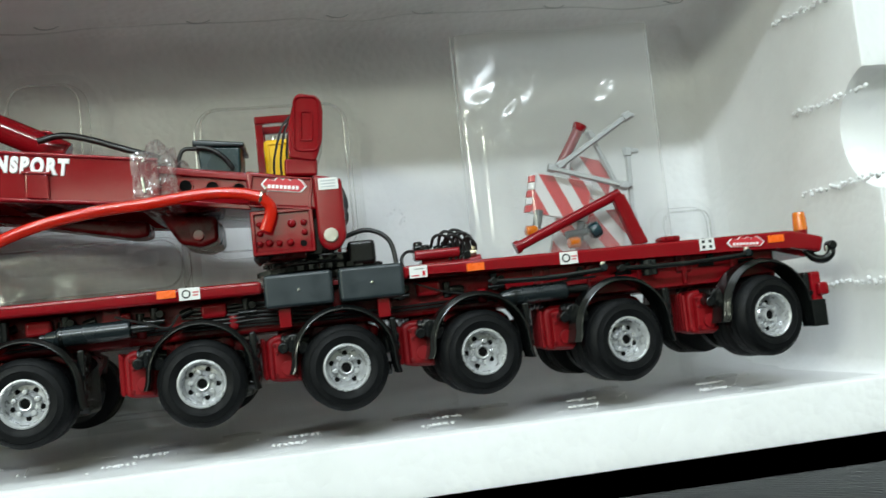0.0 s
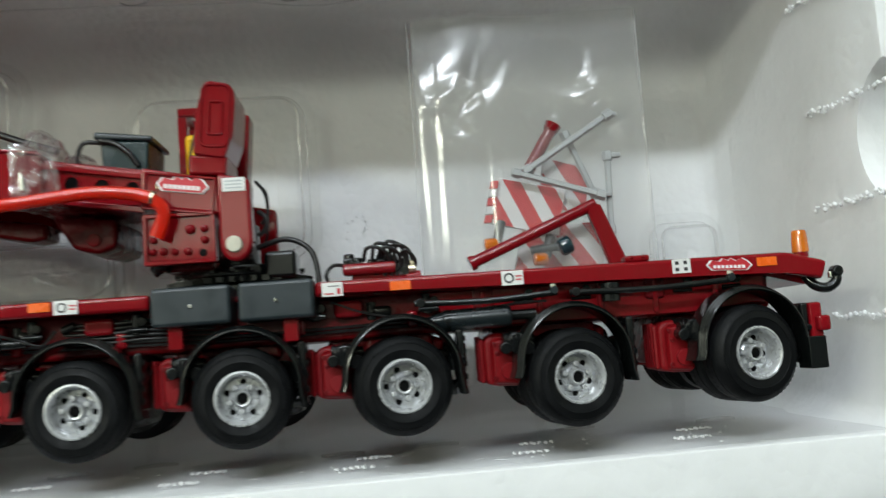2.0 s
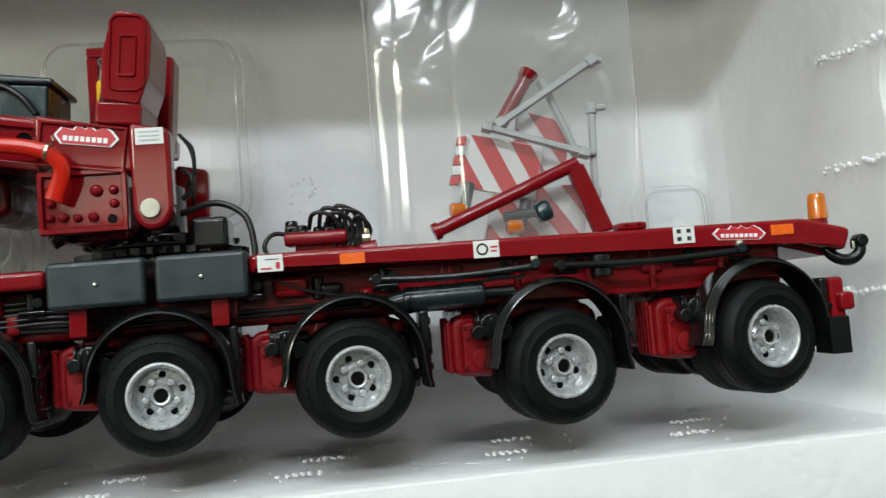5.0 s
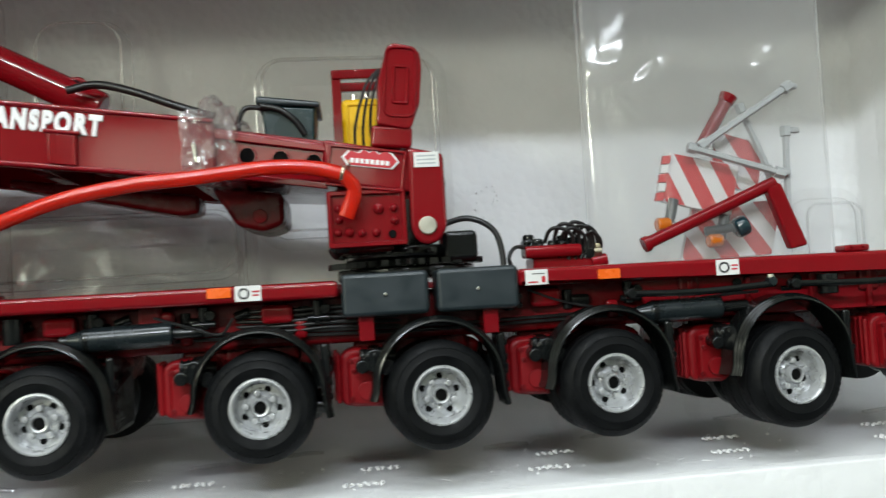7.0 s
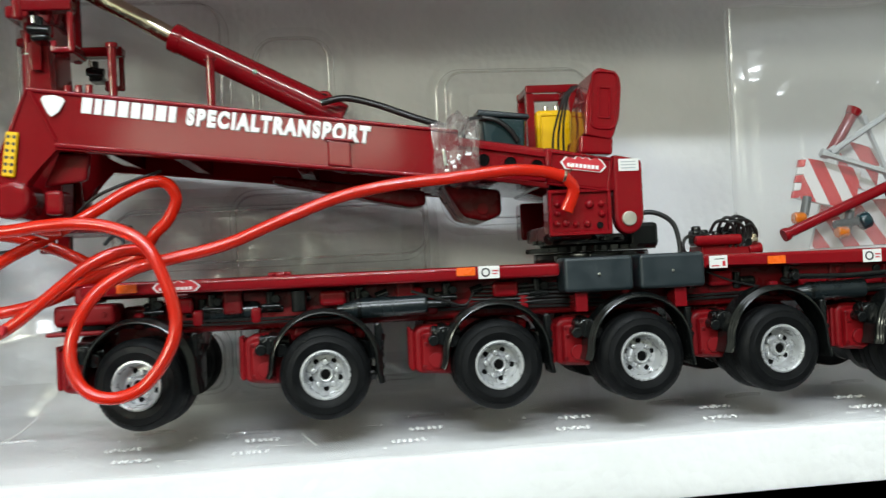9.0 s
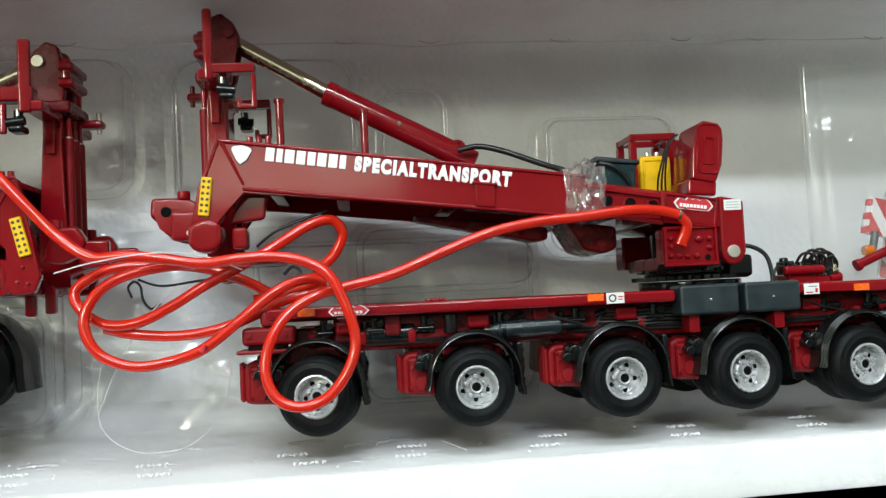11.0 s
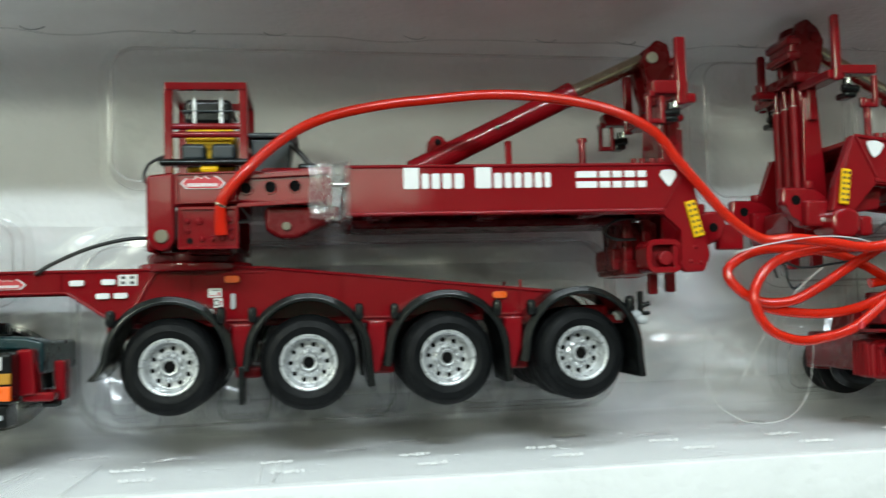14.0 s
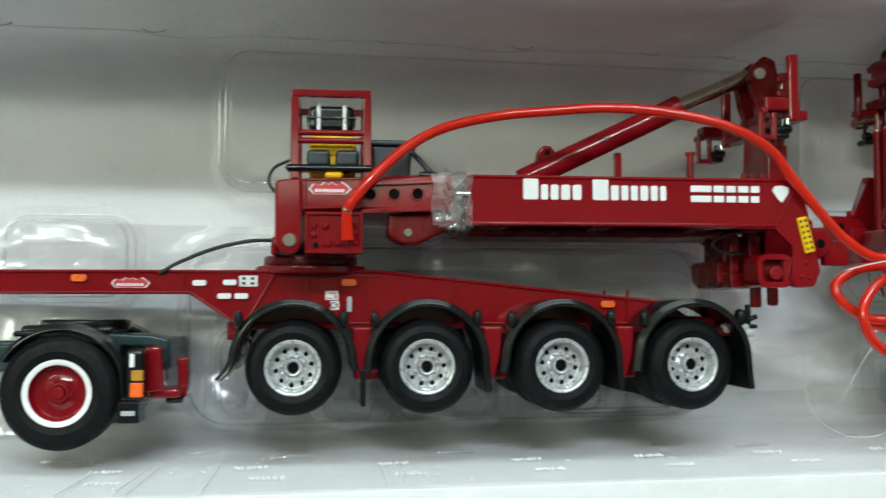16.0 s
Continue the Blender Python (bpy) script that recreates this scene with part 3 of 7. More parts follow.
def connector_plate(parent, x0, z0, x1, z1, y, w=0.12):
    """A yellow socket strip with two rows of dark contacts; runs from (x0, z0) at its top to (x1, z1)."""
    d = Vector((x1 - x0, 0, z1 - z0))
    L = d.length
    m = Matrix.Translation((x0, y, z0)) @ Matrix.Rotation(math.atan2(d.x, -d.z) * -1.0, 4, "Y")
    p = part("socket_strip", moved(box(-w / 2, w / 2, -0.035, 0.0, -L, 0, 0.012), m), YELLOW, parent, "yellow socket strip with dark contacts")
    for i in range(6):
        for j in (-0.22, 0.22):
            z = -L * (i + 0.75) / 6.6
            part("contact", moved(rod((j * w, -0.040, z), (j * w, -0.030, z), 0.017, 8, 0), m), INK, p)


def clear_wrap(parent, x0, x1, z0, z1, y0, y1, tilt=0.0, bulge=0.05, seed=0):
    """Crinkled clear tape wound round a beam."""
    bm = bmesh.new()
    rings = []
    for i in range(29):
        u = i / 28
        x = x0 + (x1 - x0) * u
        dz = -math.tan(radians(tilt)) * (x - (x0 + x1) / 2)
        edge = rrect(y0, y1, z0 + dz, z1 + dz, 0.05, 5)
        out = []
        for q in range(len(edge)):
            (ya, za), (yb, zb) = edge[q], edge[(q + 1) % len(edge)]
            n = max(1, int(math.hypot(yb - ya, zb - za) / 0.045))
            out += [(ya + (yb - ya) * t / n, za + (zb - za) * t / n) for t in range(n)]
        ring = []
        for k, (yy, zz) in enumerate(out):
            w = noise.noise(Vector((u * 4 + seed, yy * 3, zz * 5)))
            w2 = abs(noise.noise(Vector((u * 9 + seed, yy * 6, zz * 11))))
            w3 = noise.noise(Vector((u * 20 + seed, yy * 14, zz * 22)))
            swell = bulge * (0.35 + 0.9 * w + 0.8 * w2 + 0.35 * w3) * (1.5 if u > 0.35 else 0.6)
            dy = -swell if yy < y0 + 0.03 else swell if yy > y1 - 0.03 else 0
            dz2 = -swell * 0.8 if zz < z0 + dz + 0.03 else swell if zz > z1 + dz - 0.03 else 0
            ring.append(bm.verts.new((x + 0.03 * w, yy + dy, zz + dz2)))
        rings.append(ring)
    for a, b in zip(rings, rings[1:]):
        for k in range(len(a)):
            j = (k + 1) % len(a)
            bm.faces.new((a[k], a[j], b[j], b[k]))
    part("tape_wrap", bm, TAPE, parent, "crinkled clear adhesive tape")


def peg(parent, x, y, z0, z1):
    p = part("stake", rod((x, y, z0), (x, y, z1), 0.045, 12), RED, parent)
    part("stake_cap", rod((x, y, z1 - 0.05), (x, y, z1), 0.062, 12), RED, p)


# ---------------------------------------------------------------- gooseneck parts shared by both trailers


def mast(parent, xs, s, z0, z_bot, post, pin, wide=False):
    """The upright at a gooseneck's end, with the coupling side towards s: column, rams, head, a cross arm with posts and hanging hooks."""
    def X(a, b):
        return min(xs + s * a, xs + s * b), max(xs + s * a, xs + s * b)
    part("mast_column", box(*X(-0.13, 0.10), 1.0, 1.6, z_bot, z0 + 0.02, 0.02), RED, parent, "upright red mast column")
    for y in (0.93, 1.61):
        part("column_rib", prism([(xs - 0.20 * s, z_bot), (xs + 0.16 * s, z_bot), (xs + 0.10 * s, z0 - 0.2), (xs - 0.10 * s, z0 - 0.2)][::s], y, y + 0.06, 0.012), RED, parent)
    for y in (1.08, 1.30, 1.52):
        r = part("mast_ram", rod((xs + 0.15 * s, y, z_bot + 0.2), (xs + 0.15 * s, y, z0 - 0.30), 0.055, 14), REDCAST, parent, "slim red hydraulic ram")
        part("mast_rod", rod((xs + 0.15 * s, y, z0 - 0.32), (xs + 0.15 * s, y, z0 - 0.06), 0.030, 10), RED, r)
        part("rod_nut", rod((xs + 0.15 * s, y, z0 - 0.33), (xs + 0.15 * s, y, z0 - 0.28), 0.04, 8), PINS, r)
    part("knee_block", prism([(xs + 0.08 * s, z_bot + 0.55), (xs + 0.34 * s, z_bot + 0.50), (xs + 0.36 * s, z_bot + 0.2), (xs + 0.08 * s, z_bot + 0.1)][::s], 0.95, 1.65, 0.03), RED, parent)
    part("cross_arm", box(*X(-0.12, 0.10), 0.31, 2.27, z0 - 0.12, z0, 0.02), RED, parent, "red cross arm")
    part("arm_block", box(*X(-0.14, 0.22), 0.9, 1.7, z0 - 0.02, z0 + 0.12, 0.025), REDSHADE, parent)
    hk = 0.40 if wide else 0.42
    for y, o in ((0.28, 1), (2.20, -1)):
        part("arm_post", box(*X(*post), y, y + 0.10, z0 - 0.14, z0 + 0.66, 0.02), RED, parent, "short red upright post")
        if o < 0:
            part("arm_tongue", box(*X(0.11, 0.42), y - 0.7, y - 0.5, z0 - 0.10, z0 + 0.0, 0.025), RED, parent)
            part("tongue_bolt", rod((xs + 0.36 * s, y - 0.6, z0 - 0.16), (xs + 0.36 * s, y - 0.6, z0 + 0.10), 0.03, 10), PINS if s > 0 else REDSHADE, parent)
        if wide:
            part("shelf", box(*X(-0.44, 0.00), y + 0.012, y + 0.24, z0 - 0.015, z0 + 0.15, 0.02), RED, parent)
            part("shelf_rail", box(*X(-0.48, -0.40), y + 0.02, y + 0.24, z0 - 0.05, z0 + 0.03, 0.012), RED, parent)
        else:
            part("shelf", box(*X(-0.52, -0.02), y + 0.012, y + 0.20, z0 - 0.06, z0 + 0.05, 0.014), RED, parent)
        zt, zl = (z0 - 0.03, z0 - 0.36) if wide else (z0 - 0.07, z0 - 0.46)
        part("hanging_hook", join(box(*X(-hk - 0.11, -hk - 0.05), y + 0.03, y + 0.10, zl, zt, 0.012), box(*X(-hk + 0.05, -hk + 0.11), y + 0.03, y + 0.10, zl, zt if wide else zl + 0.12, 0.012), box(*X(-hk - 0.11, -hk + 0.11), y + 0.032, y + 0.098, zl, zl + 0.06, 0.012)), RED, parent, "red hanging hook")
        part("shelf_clamp", join(rod((xs - 0.18 * s, y + 0.12, z0 - 0.30), (xs - 0.18 * s, y + 0.12, z0 - 0.10), 0.05, 10), rod((xs - 0.10 * s, y + 0.08, z0 - 0.22), (xs - 0.30 * s, y + 0.08, z0 - 0.24), 0.05, 10), box(*X(-0.28, -0.12), y + 0.05, y + 0.3, z0 - 0.34, z0 - 0.26, 0.02)), BLACK, parent, "black clamp fittings")
        part("clamp_screw", rod((xs - 0.16 * s, y + 0.04, z0 - 0.18), (xs - 0.16 * s, y + 0.04, z0 - 0.10), 0.02, 8), CHROME, parent)
        part("gusset", prism([(xs - 0.05, z0 - 0.12), (xs + 0.05, z0 - 0.12), (xs + 0.05, z0 - 0.5), (xs - 0.05, z0 - 0.5)], 0.86 if o > 0 else 1.66, 0.94 if o > 0 else 1.74, 0.01), RED, parent)
    for y in (1.04, 1.42):
        part("head_cheek", prism([(xs + 0.10 * s, z0), (xs + 0.14 * s, z0 + 0.45), (xs + 0.06 * s, z0 + 0.78), (xs - 0.08 * s, z0 + 0.84), (xs - 0.22 * s, z0 + 0.72), (xs - 0.30 * s, z0 + 0.55), (xs - 0.20 * s, z0 + 0.25), (xs - 0.18 * s, z0)][::s], y, y + 0.12, 0.02), REDSHADE, parent, "red ram head cheek")
    part("head_pin", disc(xs - 0.16 * s, 1.03, z0 + 0.60, 0.072, 0.03), pin, parent, "round head pin")
    part("head_clamp", join(box(*X(0.06, 0.24), 0.98, 1.6, z0 + 0.30, z0 + 0.40, 0.02), box(*X(0.06, 0.24), 0.98, 1.6, z0 + 0.48, z0 + 0.58, 0.02), box(*X(0.10, 0.20), 1.0, 1.58, z0 + 0.28, z0 + 0.62, 0.02)), RED, parent, "red head clamp")


def pedestal(parent, x_out, s, z_top, z_low, tilt_dz, y0, y1, pin):
    """The block over the turntable: cheeks with a pin, a box with bolts, and the narrow inner beam that leaves it. s: +1 when the beam runs right."""
    def X(a):
        return x_out + s * a
    a = [(X(0), z_top - 0.02), (X(0), z_low + 0.14), (X(0.05), z_low + 0.04), (X(0.12), z_low), (X(0.20), z_low), (X(0.26), z_low + 0.05), (X(0.29), z_low + 0.13), (X(0.29), z_top + tilt_dz * 0.29)]
    if s < 0:
        a = a[::-1]
    for ya, yb in ((y0 - 0.02, y0 + 0.16), (y1 - 0.16, y1 + 0.02)):
        c = part("pedestal_cheek", prism(a, ya, yb, 0.025), RED, parent, "red pivot cheek plate with a pin")
        part("cheek_pin", disc(X(0.16), ya if ya < 1 else yb, z_low + 0.15, 0.072, 0.03, 24), pin, c, "round pin head")
    b = [(X(0.27), z_top), (X(0.95), z_top + tilt_dz * 0.95), (X(0.95), z_top - 0.36 + tilt_dz * 0.95), (X(0.27), z_top - 0.36 + tilt_dz * 0.27)]
    if s < 0:
        b = b[::-1]
    part("pedestal_block", prism(b, y0 + 0.01, y1 - 0.01, 0.02), RED, parent)
    d = (z_top - 0.38 + tilt_dz * 0.6)
    bx0, bx1 = min(X(0.32), X(0.93)), max(X(0.32), X(0.93))
    q = part("bolt_box", box(bx0, bx1, y0 + 0.03, y0 + 0.38, z_low + 0.03, d, 0.02), RED, parent)
    part("bolt_box", box(bx0, bx1, y1 - 0.38, y1 - 0.03, z_low + 0.03, d, 0.02), RED, parent)
    cx, cy = X(0.42), (y0 + y1) / 2
    part("slew_drum", rod((cx, cy, z_low - 0.02), (cx, cy, z_top - 0.30), 0.34, 32, 0.02), BLACK, parent, "black slewing drum")
    part("drum_bracket", box(bx0 + 0.05, bx1 - 0.1, y0 + 0.40, y1 - 0.40, z_low - 0.02, z_low + 0.14, 0.02), REDSHADE, parent)
    xa, xb = min(X(0.32), X(0.95)), max(X(0.32), X(0.95))
    part("box_frame", ring_plate(xa, xb, z_low + 0.005, d + 0.01, 0.02, 0.045, y0 - 0.008, y0 + 0.04), RED, parent)
    part("block_frame", moved(ring_plate(0.0, 0.63, 0.0, 0.34, 0.02, 0.03, y0 - 0.016, y0 + 0.02), Matrix.Translation((xa - 0.005, 0, d + 0.025 + (0.03 if s < 0 else 0))) @ Matrix.Rotation(math.atan(-tilt_dz * s), 4, "Y")), RED, parent)
    for (u, v, r) in ((0.42, 0.28, 0.028), (0.54, 0.28, 0.036), (0.42, 0.18, 0.028), (0.68, 0.09, 0.026), (0.78, 0.10, 0.03), (0.86, 0.20, 0.026), (0.86, 0.29, 0.026), (0.57, 0.09, 0.03), (0.87, 0.10, 0.026)):
        bolt(q, X(u), y0 + 0.02, z_low + 0.03 + v, r * 1.25, RED, 0.03)
    part("bolt_hole_disc", disc(X(0.44), y0 + 0.026, z_low + 0.10, 0.034, 0.004, 14), RECESSBLACK, q)
    e = [(X(0.93), z_top - 0.02 + tilt_dz * 0.93), (X(1.95), z_top + 0.02 + tilt_dz * 1.95), (X(1.95), z_top - 0.42 + tilt_dz * 1.95), (X(0.93), z_top - 0.34 + tilt_dz * 0.93)]
    if s < 0:
        e = e[::-1]
    inner = part("inner_beam", prism(e, y0 + 0.07, y1 - 0.07, 0.02), RED, parent, "red telescoping inner beam with holes")
    for dz in (0.0, -0.30):
        f = [(X(0.93), z_top - 0.05 + dz + tilt_dz * 0.93), (X(1.9), z_top - 0.03 + dz + tilt_dz * 1.9), (X(1.9), z_top - 0.08 + dz + tilt_dz * 1.9), (X(0.93), z_top - 0.10 + dz + tilt_dz * 0.93)]
        if s < 0:
            f = f[::-1]
        part("beam_rail", prism(f, y0 + 0.02, y0 + 0.08, 0.01), RED, inner)
    for u in (1.03, 1.29, 1.55):
        # the beam is solid; a black disc carries the hole's shade
        h = part("beam_hole_disc", disc(X(u), y0 + 0.066, z_top - 0.19 + tilt_dz * u, 0.062, 0.004, 20), RECESSBLACK, inner, "black disc with a hole's shade")
        part("hole_collar", moved(lathe([(0.062, 0.0), (0.062, -0.022), (0.075, -0.022), (0.080, 0.0)], 24), Matrix.Translation((X(u), y0 + 0.07, z_top - 0.19 + tilt_dz * u))), RED, h)
    part("top_flange", prism(([(X(0.5), z_top + 0.03 + tilt_dz * 0.5), (X(1.95), z_top + 0.06 + tilt_dz * 1.95), (X(1.95), z_top + 0.0 + tilt_dz * 1.95), (X(0.5), z_top - 0.03 + tilt_dz * 0.5)])[::(1 if s > 0 else -1)], y0 + 0.35, y1 - 0.35, 0.012), RED, parent)


def lift_ram(parent, a, b, c, r=0.145):
    """Red barrel from a to b, gilt piston rod on to c."""
    p = part("ram_barrel", rod(a, b, r, 28, 0.03), RED, parent, "thick red hydraulic ram barrel")
    d = (Vector(b) - Vector(a)).normalized()
    part("ram_collar", rod(Vector(b) - d * 0.10, Vector(b) + d * 0.03, r * 1.06, 28, 0.02), RED, p)
    part("piston_rod", rod(b, c, r * 0.66, 24), BRASS, parent, "polished gilt piston rod")
    mid = Vector(a).lerp(Vector(b), 0.52)
    part("bleed_screw", disc(mid.x, mid.y - r, mid.z + 0.02, 0.025, 0.03, 10), NICKEL, p, "small bright screw")

# ---------------------------------------------------------------- seven-axle dolly
DOLLY_HUBS = (-6.10, -4.39, -2.76, -1.37, 0.0, 1.50, 3.08)
DOLLY_STEER = (-9, 2, 2, 5, 7, 10, 14)
DOLLY_HUB_Z = (0.41, 0.41, 0.41, 0.41, 0.41, 0.37, 0.455)
FEND_D = fender_mesh("dolly_fender", 0.505, 180, 0, 0.30, 0.10, 0.20)
HOSE_BUNDLE_Z = (0.98, 1.02, 1.06, 1.10, 1.14)


def dolly_axle(parent, x, steer, HUB_Z):
    """One axle line: near and far wheels, mudguard, red swing arm and black knuckle."""
    wheel(parent, x, 0.0, HUB_Z, TY_D, RIM_D, steer, False, 0.272, spin=x * 37)
    wheel(parent, x - 0.0, 2.62, HUB_Z, TY_D, RIM_D, steer, True, 0.272, spin=x * 23)
    m = pose(x, -0.01, 0.500 if x < 3 else 0.53, 0, 0, steer * 0.6)
    put("mudguard", FEND_D, parent, m, "black ribbed plastic mudguard")
    part("guard_stay", rod((x - 0.50, 0.16, HUB_Z + 0.30), (x - 0.66, 0.5, HUB_Z + 0.33), 0.035, 10), BLACK, parent)
    part("guard_stay", rod((x + 0.52, 0.12, HUB_Z + 0.18), (x + 0.55, 0.5, HUB_Z + 0.30), 0.03, 10), BLACK, parent)
    arm = part("swing_arm", prism([(x - 0.78, 0.36), (x - 0.70, 0.33), (x - 0.32, 0.31), (x - 0.30, 0.60), (x - 0.36, 0.80), (x - 0.70, 0.80), (x - 0.78, 0.74)], 0.34, 0.72, 0.03), REDCAST, parent, "red cast swing arm")
    part("arm_face", prism([(x - 0.72, 0.35), (x - 0.48, 0.33), (x - 0.47, 0.70), (x - 0.54, 0.77), (x - 0.72, 0.74)], 0.28, 0.36, 0.025), REDCAST, arm)
    part("arm_boss", disc(x - 0.57, 0.28, 0.46, 0.075, 0.03, 18), REDCAST, arm)
    part("arm_bolt", disc(x - 0.67, 0.28, 0.62, 0.020, 0.02, 8), REDSHADE, arm)
    part("knuckle", join(rod((x - 0.50, 0.14, 0.70), (x - 0.50, 0.50, 0.72), 0.095, 14, 0.02), rod((x - 0.41, 0.12, 0.65), (x - 0.41, 0.46, 0.67), 0.070, 12, 0.02), rod((x - 0.60, 0.12, 0.66), (x - 0.60, 0.46, 0.68), 0.055, 12, 0.015), rod((x - 0.62, 0.22, 0.74), (x - 0.34, 0.26, 0.72), 0.055, 12),
                         *[rod((x - 0.60 + 0.045 * k, 0.20, 0.735), (x - 0.585 + 0.045 * k, 0.20, 0.735), 0.072, 12, 0.004) for k in range(4)]), BLACK, arm, "black knuckle joint")
    part("knuckle_nut", rod((x - 0.50, 0.145, 0.70), (x - 0.50, 0.17, 0.70), 0.045, 6, 0.006), BLACK, arm)
    part("arm_end_plate", join(box(x - 0.815, x - 0.775, 0.36, 0.70, 0.36, 0.76, 0.012), *[box(x - 0.83, x - 0.80, 0.40 + 0.08 * k, 0.43 + 0.08 * k, 0.38, 0.78, 0.008) for k in range(4)]), REDCAST, arm, "ribbed end plate")
    for bx, bz in ((x - 0.69, 0.40), (x - 0.69, 0.70), (x - 0.50, 0.38)):
        part("arm_bolt", rod((bx, 0.265, bz), (bx, 0.285, bz), 0.022, 6, 0.004), REDSHADE, arm)
    part("pivot_turret", prism([(x - 0.34, 0.72), (x + 0.30, 0.72), (x + 0.22, 1.12), (x - 0.24, 1.12)], 0.55, 1.05, 0.03), REDSHADE, parent, "red pivot turret")
    part("pivot_turret", prism([(x - 0.34, 0.72), (x + 0.30, 0.72), (x + 0.22, 1.12), (x - 0.24, 1.12)], 1.6, 2.1, 0.03), REDSHADE, parent, "red pivot turret")
    part("axle_beam", box(x - 0.10, x + 0.10, 0.5, 2.1, 0.33, 0.50, 0.03), REDSHADE, parent)
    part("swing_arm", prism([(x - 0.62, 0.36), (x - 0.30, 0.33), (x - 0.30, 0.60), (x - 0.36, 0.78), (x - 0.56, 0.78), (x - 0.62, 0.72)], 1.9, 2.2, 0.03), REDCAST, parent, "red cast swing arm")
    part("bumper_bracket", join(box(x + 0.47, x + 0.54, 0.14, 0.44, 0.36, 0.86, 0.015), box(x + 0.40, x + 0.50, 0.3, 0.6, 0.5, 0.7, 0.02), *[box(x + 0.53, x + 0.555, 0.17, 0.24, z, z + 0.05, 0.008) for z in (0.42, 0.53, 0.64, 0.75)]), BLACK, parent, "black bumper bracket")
    part("suspension_block", prism([(x - 0.70, 0.40), (x - 0.20, 0.36), (x - 0.16, 0.86), (x - 0.66, 0.86)], 0.58, 2.05, 0.03), REDSHADE, parent)
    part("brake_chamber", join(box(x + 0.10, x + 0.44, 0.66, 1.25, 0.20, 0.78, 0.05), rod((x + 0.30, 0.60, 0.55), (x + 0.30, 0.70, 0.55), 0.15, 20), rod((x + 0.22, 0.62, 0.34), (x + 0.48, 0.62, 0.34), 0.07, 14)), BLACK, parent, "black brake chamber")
    part("trail_arm", prism([(x - 0.2, 0.62), (x + 0.34, 0.56), (x + 0.40, 0.78), (x + 0.1, 0.9), (x - 0.2, 0.9)], 0.62, 2.0, 0.03), REDSHADE, parent)


def dolly():
    d = thing("dolly_trailer", (-1.5, 1.3, 0.0), "dark red seven-axle model dolly trailer with a raised gooseneck", "model trailer", "heavy haul model set")
    for x, s, z in zip(DOLLY_HUBS, DOLLY_STEER, DOLLY_HUB_Z):
        dolly_axle(d, x, s, z)
    # side beams, near and far
    for y0, y1, xh in ((0.07, 0.30, -6.60), (2.32, 2.55, -5.6)):
        part("side_beam", prism([(xh, 1.23), (-2.12, 1.21), (-2.12, 1.345), (xh, 1.36)], y0, y1, 0.026), RED, d, "long red side beam")
        part("side_beam", prism([(-0.72, 1.21), (3.18, 1.185), (3.45, 1.13), (3.76, 1.05), (3.82, 1.22), (3.45, 1.32), (-0.72, 1.35)], y0, y1, 0.026), RED, d, "long red side beam")
    part("deck_plate", box(-5.7, 3.4, 0.30, 2.32, 1.24, 1.29, 0.01), REDSHADE, d)
    part("spine", box(-5.9, 3.40, 0.42, 2.20, 0.84, 1.235, 0.03), REDSHADE, d, "red central spine beam")
    part("tail_crossbeam", prism([(3.30, 1.14), (3.72, 1.02), (3.82, 1.20), (3.70, 1.25), (3.30, 1.28)], 0.30, 2.32, 0.02), RED, d)
    part("head_crossbeam", box(-6.66, -6.50, 0.10, 0.70, 1.17, 1.34, 0.025), REDCAST, d)
    part("head_plate", box(-6.50, -5.85, 0.32, 1.10, 1.20, 1.26, 0.015), REDSHADE, d)
    hb = part("head_box", box(-6.86, -6.30, 0.12, 0.55, 0.97, 1.165, 0.03), REDCAST, d, "red coupling box at the head of the trailer")
    part("head_flange", box(-6.92, -6.36, 0.08, 0.60, 0.885, 0.925, 0.012), REDCAST, hb)
    part("head_stem", box(-6.80, -6.40, 0.16, 0.50, 0.925, 0.97, 0.006), RECESSBLACK, hb)
    for x in (-6.78, -6.58, -6.40):
        part("head_bolt", rod((x, 0.10, 1.07), (x, 0.13, 1.07), 0.026, 6, 0.005), REDCAST, hb)
    part("side_skirt", prism([(0.25, 1.21), (3.32, 1.18), (3.32, 0.90), (2.6, 0.86), (0.45, 0.86)], 0.315, 0.365, 0.015), RED, d, "red side skirt plate")
    for x in (0.75, 1.25, 1.8, 2.3, 2.85):
        part("skirt_rib", box(x - 0.025, x + 0.025, 0.27, 0.33, 0.87, 1.18, 0.012), RED, d)
    for x in (-5.25, -3.6, 0.75, 2.3):
        part("crossmember", box(x - 0.09, x + 0.09, 0.28, 2.34, 1.00, 1.24, 0.02), REDSHADE, d)
    for x in (-5.75, -4.30, -3.55, -2.62, -0.45, 2.0, 2.75):
        part("valve_block", box(x - 0.13, x + 0.13, 0.30, 0.62, 1.03, 1.19, 0.03), RED, d, "small red valve block")
        part("valve_fitting", join(rod((x - 0.22, 0.40, 1.14), (x - 0.34, 0.40, 1.10), 0.04, 10), rod((x + 0.2, 0.44, 1.16), (x + 0.2, 0.44, 1.00), 0.05, 10), box(x + 0.22, x + 0.38, 0.36, 0.6, 1.02, 1.12, 0.02)), BLACK, d)
    for x in (-4.78, 2.12):
        part("beam_cleat", box(x - 0.11, x + 0.11, 0.10, 0.28, 1.33, 1.385, 0.012), RED, d)
        bolt(d, x - 0.05, 0.10, 1.37, 0.018, RED)
        bolt(d, x + 0.05, 0.10, 1.37, 0.018, RED)
    part("side_bracket", box(-1.98, -1.86, 0.10, 0.35, 0.86, 1.08, 0.01), RED, d)
